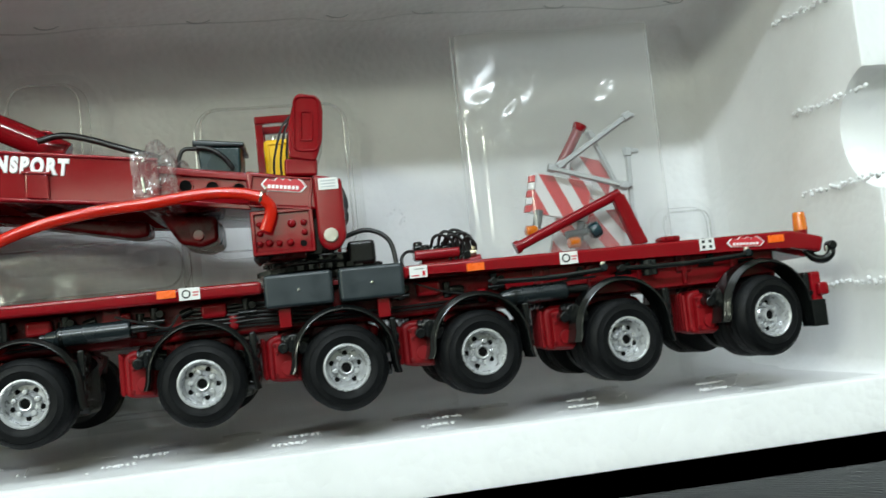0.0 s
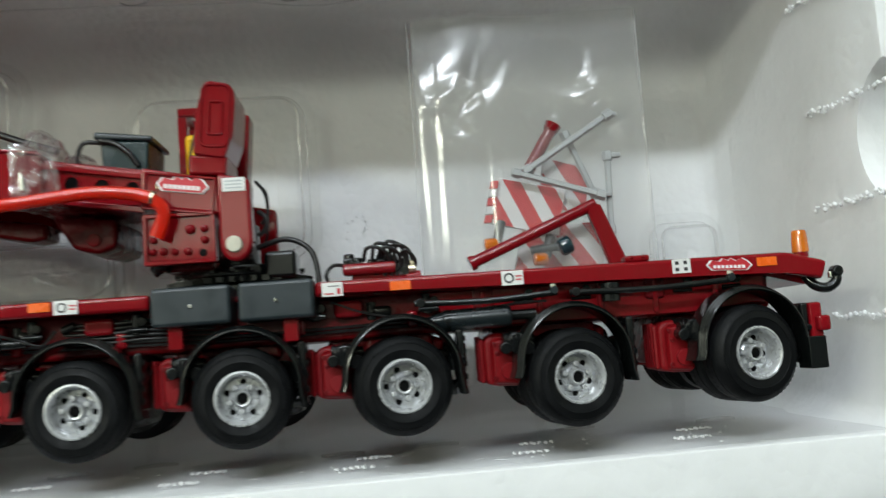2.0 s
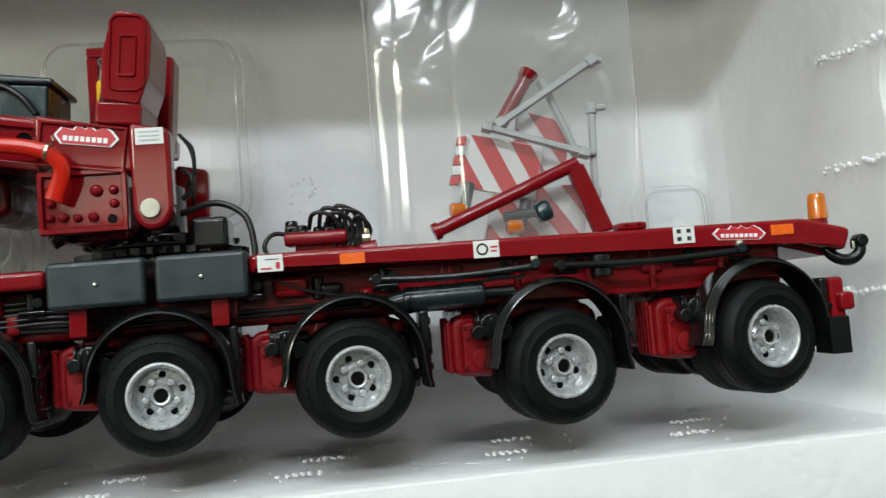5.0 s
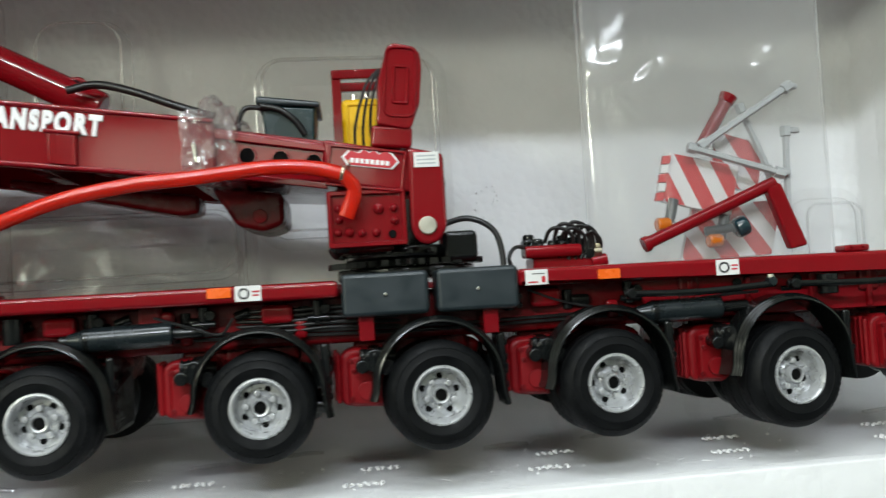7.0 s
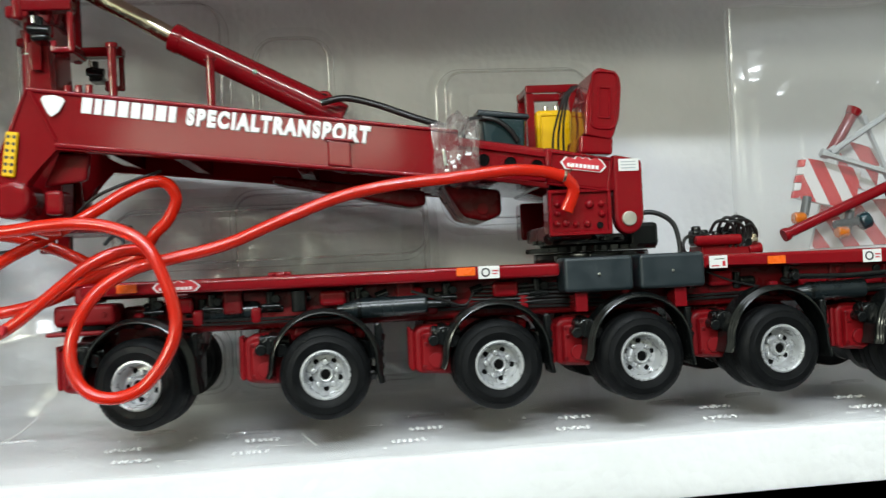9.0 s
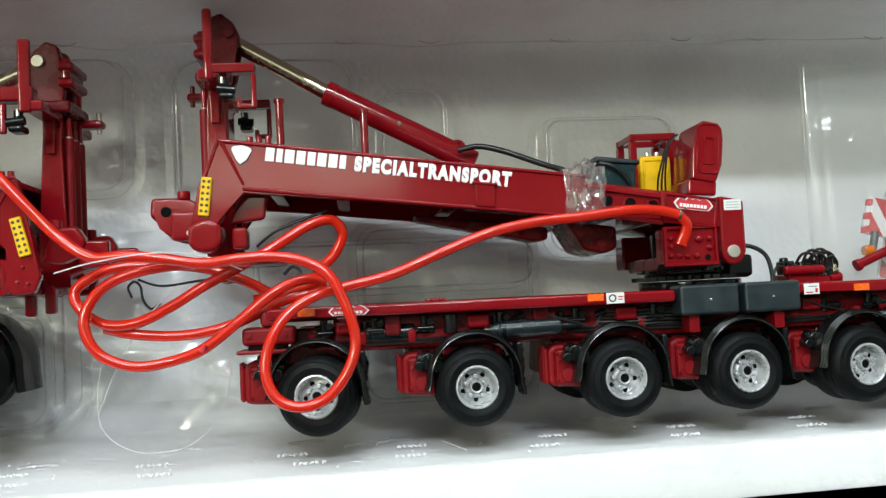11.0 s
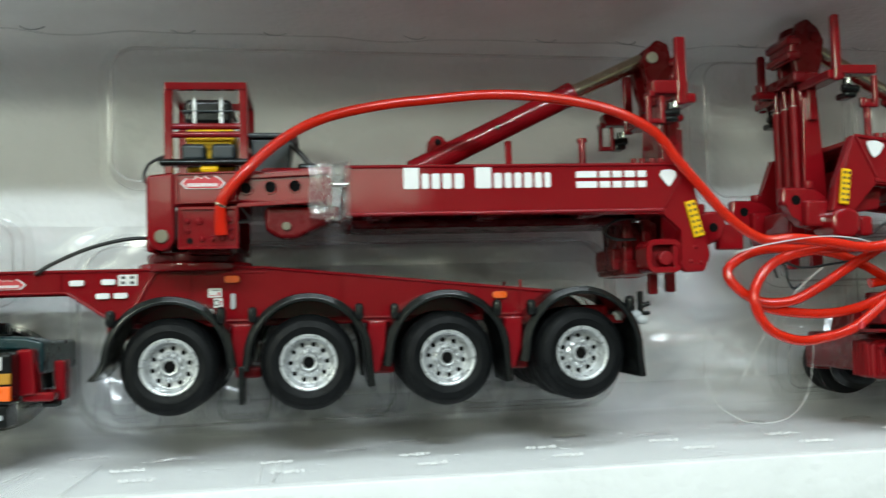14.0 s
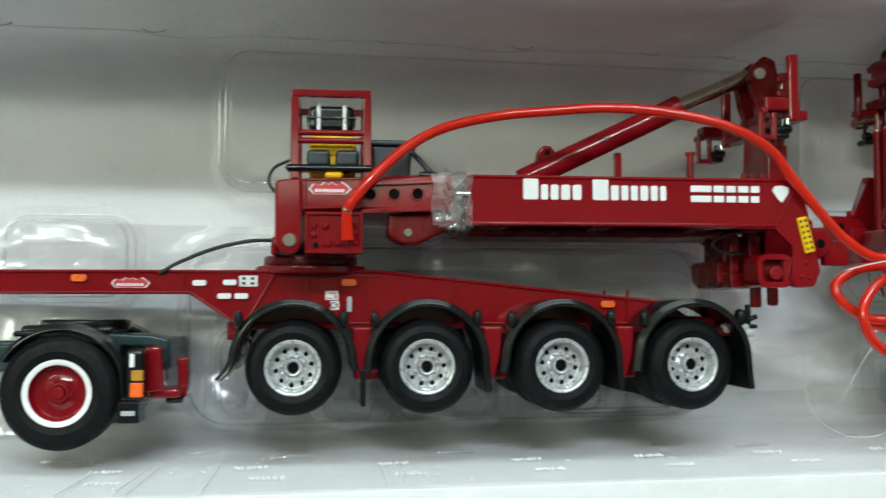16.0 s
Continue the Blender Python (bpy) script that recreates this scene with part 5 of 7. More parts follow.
def jeep():
    j = thing("jeep_trailer", (-12.6, 1.3, 0.25), "dark red four-axle model jeep trailer with a level gooseneck", "model trailer", "heavy haul model set")
    for n, (x, st) in enumerate(zip(JEEP_HUBS, (-2, 0, 3, 6))):
        wheel(j, x, JEEP_Y, JEEP_Z, TY_J, RIM_J, st, False, 0.37, spin=x * 31)
        wheel(j, x, 2.46, JEEP_Z, TY_J, RIM_J, st, True, 0.37, spin=x * 19)
        put("mudguard", FEND_JR if n else FEND_J, j, pose(x, 0.08, JEEP_Z + 0.06, 0, 0, 0), "black ribbed plastic mudguard")
        put("mudguard", FEND_JR if n else FEND_J, j, pose(x, 1.86, JEEP_Z + 0.06, 0, 0, 0), "black ribbed plastic mudguard")
        part("axle_tube", rod((x, 0.4, JEEP_Z), (x, 2.2, JEEP_Z), 0.10, 16), REDSHADE, j)
        part("air_bellows", rod((x + 0.15, 0.75, 0.80), (x + 0.15, 0.75, 1.2), 0.16, 16), BLACK, j, "black air bellows")
        part("guard_clamp", box(x - 0.63, x - 0.53, 0.08, 0.24, 1.20, 1.38, 0.03), BLACK, j)
        part("guard_clamp", box(x + 0.50, x + 0.60, 0.08, 0.24, 1.20, 1.39, 0.03), BLACK, j)
    for n, x in enumerate((-14.14, -12.68, -11.16)):
        part("hanger_bracket", prism([(x - 0.10, 1.20), (x + 0.12, 1.20), (x + 0.09, 0.85), (x + 0.02, 0.62), (x - 0.06, 0.62), (x - 0.10, 0.9)], 0.30, 0.55, 0.02), RED, j, "red spring hanger bracket")
        if n == 0:
            part("flap_blade", box(x - 0.015, x + 0.045, 0.10, 0.46, 0.35, 0.75, 0.01), BLACK, j, "narrow black mud flap")
        part("hanger_foot", box(x - 0.08, x + 0.2, 0.5, 0.9, 0.60, 0.72, 0.02), REDSHADE, j)
    # body: side webs, deck and neck
    web = [(-19.8, 1.83), (-19.8, 1.59), (-16.08, 1.59), (-15.61, 1.27), (-15.45, 1.17), (-10.40, 1.15), (-10.20, 1.30), (-10.45, 1.46), (-13.95, 1.825)]
    for ya, yb, f in ((0.85, 0.95, -0.03), (1.70, 1.80, 0.10)):
        w = part("side_web", prism(web, ya, yb, 0.012), RED, j, "red side web of the trailer body")
        for s in (((-19.8, 1.845), (-13.93, 1.845), (-13.93, 1.81), (-19.8, 1.81)), ((-13.93, 1.845), (-10.42, 1.475), (-10.42, 1.435), (-13.93, 1.81)),
                  ((-19.8, 1.605), (-16.06, 1.605), (-16.06, 1.575), (-19.8, 1.575)), ((-16.06, 1.605), (-15.50, 1.22), (-15.50, 1.18), (-16.08, 1.575)), ((-15.45, 1.25), (-10.4, 1.235), (-10.4, 1.20), (-15.45, 1.215))):
            part("web_flange", prism(s, ya + f, ya + f + 0.05, 0.014), RED, w)
        for x in (-16.14, -14.74, -13.05, -10.95):
            part("web_rib", box(x - 0.015, x + 0.015, ya + f - 0.005, ya + f + 0.04, 1.21 if x > -15.5 else 1.58, 1.62 if x > -12 else 1.70 if x > -14 else 1.80, 0.004), RED, w)
        part("web_brace", prism([(-15.42, 1.30), (-15.13, 1.80), (-15.09, 1.80), (-15.38, 1.30)], ya + f - 0.005, ya + f + 0.04, 0.010), RED, w)
        for a, b in ((-15.02, -14.55), (-14.40, -13.9)):
            part("web_panel", box(a, b, ya + f + 0.014, ya + f + 0.035, 1.762, 1.783, 0.004), RED, w)
    part("deck", prism([(-19.5, 1.80), (-13.95, 1.79), (-10.6, 1.45), (-10.6, 1.40), (-13.95, 1.74), (-19.5, 1.74)], 0.95, 1.70, 0.01), RED, j)
    part("belly", prism([(-15.3, 1.25), (-10.6, 1.22), (-10.6, 1.40), (-13.95, 1.6), (-15.3, 1.6)], 0.98, 1.68, 0.02), REDSHADE, j)
    part("neck_nose", box(-15.66, -15.46, 0.9, 1.75, 1.04, 1.26, 0.02), REDSHADE, j)
    part("deck_strip", prism([(-11.75, 1.60), (-10.75, 1.50), (-10.75, 1.47), (-11.75, 1.57)], 0.86, 1.1, 0.006), RED, j)
    # rear coupling
    part("tow_jaw", join(box(-9.96, -9.62, 0.38, 0.50, 1.10, 1.22, 0.03), box(-9.70, -9.56, 0.37, 0.51, 1.06, 1.16, 0.025)), GREYPL, j, "pale grey towing jaw")
    part("jaw_arm", box(-10.1, -9.78, 0.40, 0.50, 1.08, 1.18, 0.015), REDSHADE, j)
    part("jaw_pin", join(rod((-9.63, 0.44, 1.16), (-9.63, 0.44, 1.44), 0.035, 12), rod((-9.63, 0.44, 1.26), (-9.52, 0.44, 1.30), 0.03, 10), box(-9.66, -9.52, 0.40, 0.48, 1.16, 1.21, 0.015)), BLACK, j, "black jaw pin with a lever")
    part("rear_beam", box(-10.45, -9.95, 0.6, 2.0, 1.0, 1.30, 0.03), REDSHADE, j)
    # lamps and signs
    for x, z in ((-17.28, 1.75), (-14.27, 1.70), (-11.20, 1.445)):
        marker(j, x, 0.83, z, 0.17, 0.08, True)
    for x, z in ((-15.96, 1.695), (-15.62, 1.70), (-15.68, 1.545), (-15.49, 1.545)):
        part("marker_tag", prism(rrect(x - 0.075, x + 0.075, z - 0.032, z + 0.032, 0.02, 3), 0.80, 0.85, 0.006), WHITE, j, "small white side marker")
    sticker(j, -15.52, -15.31, 1.655, 1.78, 0.846, "grid")
    sticker(j, -14.54, -14.39, 1.50, 1.605, 0.846, "note")
    sticker(j, -14.48, -14.38, 1.385, 1.49, 0.846, "ring")
    part("grab_handle", prism(rrect(-14.29, -14.235, 1.36, 1.54, 0.02, 3), 0.81, 0.85, 0.006), GREYPL, j, "pale handle")
    emblem(j, -16.72, 1.70, 0.43, 0.12, 0.845)
    # turntable and gooseneck
    part("turntable_ring", rod((-14.72, 1.3, 1.80), (-14.72, 1.3, 1.90), 0.66, 48, 0.02), RED, j, "dark red turntable ring")
    part("turntable_top", rod((-14.72, 1.3, 1.89), (-14.72, 1.3, 2.02), 0.56, 48, 0.03), REDSHADE, j)
    Y0, Y1 = 0.10, 2.40
    pedestal(j, -15.08, 1, 2.81, 1.99, 0.03, Y0, Y1, NICKEL)
    part("pedestal_lip", box(-15.14, -15.05, 0.4, 2.1, 2.0, 2.2, 0.02), RED, j)
    part("neck_cable", tube([(-15.10, 0.8, 2.18), (-15.4, 0.75, 2.17), (-15.8, 0.75, 2.08), (-16.2, 0.8, 1.92), (-16.4, 0.8, 1.80)], 0.022, 8, 6), RUBBER, j, "thin black cable")
    part("pedestal_cable", tube([(-14.95, 0.6, 3.08), (-15.12, 0.55, 2.98), (-15.17, 0.5, 2.82), (-15.1, 0.5, 2.7)], 0.018, 8, 6), RUBBER, j)
    out = [(-9.11, 2.86), (-8.97, 2.20), (-8.89, 1.82), (-8.97, 1.64), (-9.20, 1.63), (-9.27, 1.75), (-9.20, 2.12), (-9.42, 2.33), (-13.0, 2.33), (-13.0, 2.87)]
    for ya, yb, f in ((Y0, Y0 + 0.14, -0.02), (Y1 - 0.14, Y1, 0.12)):
        s = part("gooseneck_side", prism(out, ya, yb, 0.02), RED, j, "red gooseneck side plate")
        part("plate_rib", box(-13.0, -9.11, ya + f, ya + f + 0.04, 2.84, 2.88, 0.014), RED, s)
        part("plate_rib", box(-13.0, -9.42, ya + f, ya + f + 0.04, 2.315, 2.365, 0.016), RED, s)
        part("plate_rib", prism([(-9.42, 2.37), (-9.18, 2.80), (-9.15, 2.80), (-9.39, 2.37)], ya + f, ya + f + 0.03, 0.006), RED, s)
        part("plate_seam", box(-12.05, -12.03, ya + f + 0.014, ya + f + 0.03, 2.37, 2.50, 0.003), RED, s)
    part("gooseneck_top", box(-13.0, -9.15, Y0 + 0.14, Y1 - 0.14, 2.79, 2.85, 0.01), RED, j)
    for x in (-12.6, -11.4, -10.2, -9.5):
        part("gooseneck_rung", box(x - 0.12, x + 0.12, Y0 + 0.14, Y1 - 0.14, 2.30, 2.60, 0.015), REDSHADE, j)
    part("underframe", box(-12.9, -9.6, 0.75, 1.75, 2.24, 2.34, 0.02), REDSHADE, j)
    part("underslung_lug", prism([(-13.86, 2.46), (-13.86, 2.20), (-13.70, 2.11), (-13.52, 2.11), (-13.05, 2.34), (-13.05, 2.46)], 0.25, 0.60, 0.03), REDSHADE, j)
    part("lug_pin", disc(-13.63, 0.24, 2.24, 0.05, 0.03, 8), NICKEL, j, "dull steel hex pin")
    clear_wrap(j, -13.38, -12.94, 2.315, 2.885, Y0 - 0.01, Y1 + 0.01, 0.0, 0.05, 7)
    part("tape_pin", rod((-13.12, 0.05, 2.66), (-12.96, 0.05, 2.66), 0.025, 8), CHROME, j)
    emblem(j, -14.49, 2.71, 0.46, 0.14, Y0 + 0.005)
    # painted name and number lines, as plain bars
    x = -12.36
    for w in (0.20, 0.11, 0.12, 0.13, 0.13, -0.10, 0.21, 0.12, 0.11, 0.11, 0.12, 0.11, 0.10):
        if w > 0:
            t = 0.25 if w > 0.19 else 0.17
            part("name_bar", prism(rrect(x, x + w - 0.03, 2.61, 2.61 + t, 0.02, 2), Y0 - 0.008, Y0 + 0.004, 0.003), WHITE, j, "plain white bar")
        x += abs(w)
    for z in (2.715, 2.60):
        x = -10.43
        for w in (0.27, 0.15, 0.14, 0.15, 0.13):
            part("number_bar", box(x, x + w - 0.03, Y0 - 0.008, Y0 + 0.004, z, z + 0.075, 0.004), WHITE, j, "plain white bar")
            x += w
    shield(j, [(-9.47, 2.74), (-9.44, 2.79), (-9.35, 2.80), (-9.28, 2.78), (-9.27, 2.73), (-9.32, 2.65), (-9.36, 2.60), (-9.41, 2.65)], Y0 - 0.01)
    connector_plate(j, -9.13, 2.44, -9.03, 2.03, Y0 - 0.005, 0.13)
    eb = part("end_block", ring_plate(-9.64, -9.20, 1.63, 2.02, 0.12, 0.075, 0.14, 0.50), RED, j, "red end loop, its core darkened for shade")
    # core takes the darkened red for the shade inside the loop
    part("loop_core", box(-9.60, -9.24, 0.26, 0.48, 1.67, 1.98, 0.03), REDSHADE, eb)
    part("loop_boss", rod((-9.40, 0.15, 1.80), (-9.40, 0.30, 1.80), 0.085, 16, 0.02), REDCAST, eb)
    part("loop_bar", box(-9.32, -9.26, 0.15, 0.30, 1.70, 1.95, 0.012), RED, eb)
    part("end_block", prism([(-9.62, 2.00), (-9.60, 1.70), (-9.45, 1.62), (-9.25, 1.64), (-9.22, 1.84), (-9.35, 2.02)], 1.9, 2.3, 0.05), RED, j, "rounded red end block")
    for x, z in ((-9.13, 1.76), (-9.02, 1.74), (-9.07, 1.92)):
        bolt(j, x, Y0, z, 0.026, RED, 0.02)
    for ya in (0.45, 1.85):
        c = part("coupling_claw", prism([(-8.92, 2.34), (-8.62, 2.36), (-8.52, 2.20), (-8.60, 2.02), (-8.80, 1.94), (-9.0, 1.98)], ya, ya + 0.18, 0.03), RED, j, "red coupling claw with an eye")
        part("claw_eye", disc(-8.70, ya, 2.16, 0.055, 0.006, 18), RECESSBLACK, c)
        part("claw_plate", box(-8.62, -8.30, ya + 0.06, ya + 0.2, 1.9, 2.2, 0.02), RED, c)
        part("claw_knob", rod((-8.85, ya + 0.05, 2.32), (-8.85, ya + 0.05, 2.44), 0.07, 14, 0.02), RED, c)
    part("hang_frame", join(box(-9.72, -9.1, 0.7, 1.8, 1.64, 1.82, 0.02), box(-9.70, -9.58, 0.75, 0.9, 1.7, 2.3, 0.02), box(-9.46, -9.34, 0.75, 0.9, 1.7, 2.3, 0.02), box(-9.80, -9.66, 0.9, 1.6, 1.70, 1.96, 0.02), box(-9.70, -9.2, 0.95, 1.6, 1.8, 2.28, 0.03)), REDSHADE, j, "dark red hanging frame")
    part("hang_cable", tube([(-9.6, 0.6, 2.3), (-9.85, 0.55, 2.27), (-10.0, 0.55, 2.14), (-9.85, 0.55, 2.05), (-9.6, 0.6, 2.05)], 0.018, 8, 6), RUBBER, j)
    part("foot_post", box(-9.34, -9.22, 0.92, 1.04, 1.40, 1.75, 0.02), RED, j)
    part("foot_post", box(-9.12, -9.0, 0.92, 1.04, 1.42, 1.75, 0.02), RED, j)
    mast(j, -8.99, 1, 3.73, 1.70, (-0.15, -0.02), PINS, True)
    lift_ram(j, (-12.16, 1.28, 2.96), (-10.13, 1.28, 3.93), (-9.20, 1.28, 4.35))
    part("ram_eye", prism([(-12.0, 3.08), (-11.65, 3.12), (-11.70, 3.30), (-11.78, 3.40), (-11.87, 3.41), (-11.95, 3.34)], 1.20, 1.34, 0.02), RED, j)
    part("eye_hole_disc", disc(-11.83, 1.197, 3.32, 0.04, 0.006, 14), RECESSBLACK, j)
    part("stake", box(-11.06, -10.98, 0.9, 0.98, 2.84, 3.28, 0.01), RED, j)
    peg(j, -10.12, 0.9, 2.82, 3.30)
    for x in (-9.62, -9.52, -9.40, -9.30):
        part("top_nut", rod((x, 0.5, 2.84), (x, 0.5, 2.99), 0.038, 8), RED, j)
    # power pack: cage with motors
    for x in (-14.88, -14.08):
        for y in (0.36, 1.45):
            part("cage_post", box(x - 0.045, x + 0.045, y - 0.045, y + 0.045, 2.84, 3.757, 0.01), RED, j)
        part("cage_rail", box(x - 0.042, x + 0.042, 0.41, 1.40, 3.763, 3.837, 0.01), RED, j)
    for y in (0.36, 1.45):
        part("cage_rail", box(-14.92, -14.04, y - 0.045, y + 0.045, 3.76, 3.84, 0.01), RED, j)
    for z in (3.36, 3.27):
        part("cage_bar", rod((-14.84, 0.36, z), (-14.12, 0.36, z), 0.035, 12), RED, j)
    mo = part("motor", box(-14.74, -14.22, 0.50, 1.05, 3.41, 3.70, 0.04), BLACK, j, "black motor block with bright straps")
    part("motor_band", box(-14.76, -14.20, 0.47, 1.05, 3.54, 3.565, 0.008), GREY, mo)
    for x in (-14.62, -14.33):
        part("motor_strap", box(x - 0.022, x + 0.022, 0.47, 1.07, 3.40, 3.712, 0.01), SILVER, mo, "bright steel strap")
    yk = part("yellow_tank", box(-14.74, -14.20, 0.60, 1.25, 2.88, 3.40, 0.04), YELLOW, j, "yellow tank in the cage")
    part("tank_front", box(-14.72, -14.22, 0.55, 0.61, 2.98, 3.25, 0.03), YELLOW, yk)
    for x in (-14.62, -14.30):
        part("pump_can", box(x - 0.13, x + 0.13, 0.33, 0.55, 2.98, 3.17, 0.03), GREY, j, "slate grey pump can")
    part("cage_tray", box(-14.98, -14.02, 0.27, 0.47, 2.92, 2.995, 0.02), BLACK, j, "black tray rail")
    part("drain_cock", box(-14.55, -14.35, 0.30, 0.55, 2.85, 2.92, 0.02), YELLOW, j)
    bb = part("battery_box", prism([(-14.0, 2.86), (-13.6, 2.86), (-13.56, 3.24), (-14.02, 3.24)], 0.45, 1.15, 0.02), GREY, j, "dark slate battery box with a lid")
    part("box_lid", box(-14.08, -13.50, 0.41, 1.19, 3.24, 3.30, 0.012), GREY, bb)
    part("box_cable", tube([(-13.58, 0.45, 3.18), (-13.46, 0.42, 3.05), (-13.38, 0.40, 2.95), (-13.30, 0.38, 2.88)], 0.030, 8, 6), RUBBER, bb)
    part("box_plug", box(-13.50, -13.28, 0.32, 0.52, 2.86, 2.94, 0.02), BLACK, bb)
    part("cable_duct", box(-13.90, -13.3, 0.35, 0.6, 2.84, 2.90, 0.02), RED, j)


def tractor():
    t = thing("tractor_truck", (-18.0, 1.3, -0.07), "rear end of a dark model tractor truck with red wheels", "model truck", "heavy haul model set")
    wheel(t, -17.27, 0.04, 0.54, TY_T, RIM_T, 0, False, 0.0, 11)
    wheel(t, -17.27, 2.60, 0.54, TY_T, RIM_T, 0, True, 0.0, 11)
    fm = fender_mesh("tractor_fender", 0.68, 150, 20, 0.5, 0.0, 0.30, 0.04)
    put("mudguard", fm, t, pose(-17.27, 0.06, 0.54), "black ribbed plastic mudguard")
    put("mudguard", fm, t, pose(-17.27, 2.1, 0.54), "black ribbed plastic mudguard")
    part("guard_top", prism([(-17.75, 1.18), (-17.1, 1.20), (-16.85, 1.05), (-16.85, 1.0), (-17.1, 1.13), (-17.75, 1.12)], 0.1, 0.75, 0.02), BLACK, t)
    for y in (0.75, 1.75):
        part("frame_rail", box(-21.0, -16.30, y - 0.08, y + 0.08, 0.72, 1.02, 0.02), TEALP, t, "dark teal chassis rail")
    part("end_crossbeam", box(-16.42, -16.24, 0.55, 1.95, 0.72, 1.06, 0.03), TEALP, t)
    part("frame_ramp", prism([(-16.90, 1.0), (-16.24, 0.98), (-16.24, 1.07), (-16.45, 1.12), (-16.90, 1.14)], 0.55, 0.95, 0.02), TEALP, t)
    part("fifth_wheel", join(box(-17.9, -16.9, 0.8, 1.7, 1.10, 1.22, 0.03), rod((-17.3, 1.25, 1.15), (-17.3, 1.25, 1.28), 0.5, 32, 0.03)), BLACK, t, "black fifth wheel plate")
    part("tow_bracket", prism([(-16.46, 1.0), (-16.30, 1.0), (-16.26, 0.52), (-16.44, 0.50)], 0.35, 0.62, 0.02), RED, t, "red rear bracket")
    part("tow_bracket", prism([(-16.18, 0.86), (-16.06, 0.86), (-16.06, 0.42), (-16.16, 0.42)], 0.7, 0.95, 0.02), RED, t, "red rear bracket")
    part("lower_bracket", box(-16.42, -16.10, 0.4, 0.9, 0.44, 0.54, 0.02), RED, t)
    part("bracket_foot", box(-16.28, -16.10, 0.6, 0.8, 0.36, 0.44, 0.02), BLACK, t)
    lh = part("tail_lamp", box(-16.59, -16.41, 0.02, 0.34, 0.44, 0.98, 0.03), BLACK, t, "tail lamp cluster with clear, yellow and orange lenses")
    part("clear_lens", box(-16.55, -16.50, 0.0, 0.05, 0.80, 0.94, 0.01), WHITE, lh)
    part("yellow_lens", box(-16.53, -16.41, -0.005, 0.05, 0.66, 0.77, 0.01), OCHRE, lh)
    part("orange_lens", box(-16.54, -16.41, -0.005, 0.05, 0.49, 0.64, 0.01), ORANGE, lh)
    fl = part("mud_flap", box(-16.67, -16.45, 0.02, 0.36, 0.22, 0.44, 0.01), BLACK, t, "black mud flap with a pale mark")
    part("flap_mark", box(-16.63, -16.49, 0.006, 0.03, 0.30, 0.35, 0.003), GREYPL, fl)
    part("axle_tube", rod((-17.27, 0.3, 0.54), (-17.27, 2.3, 0.54), 0.14, 18), REDSHADE, t)


jeep()
tractor()

# ---------------------------------------------------------------- red hoses


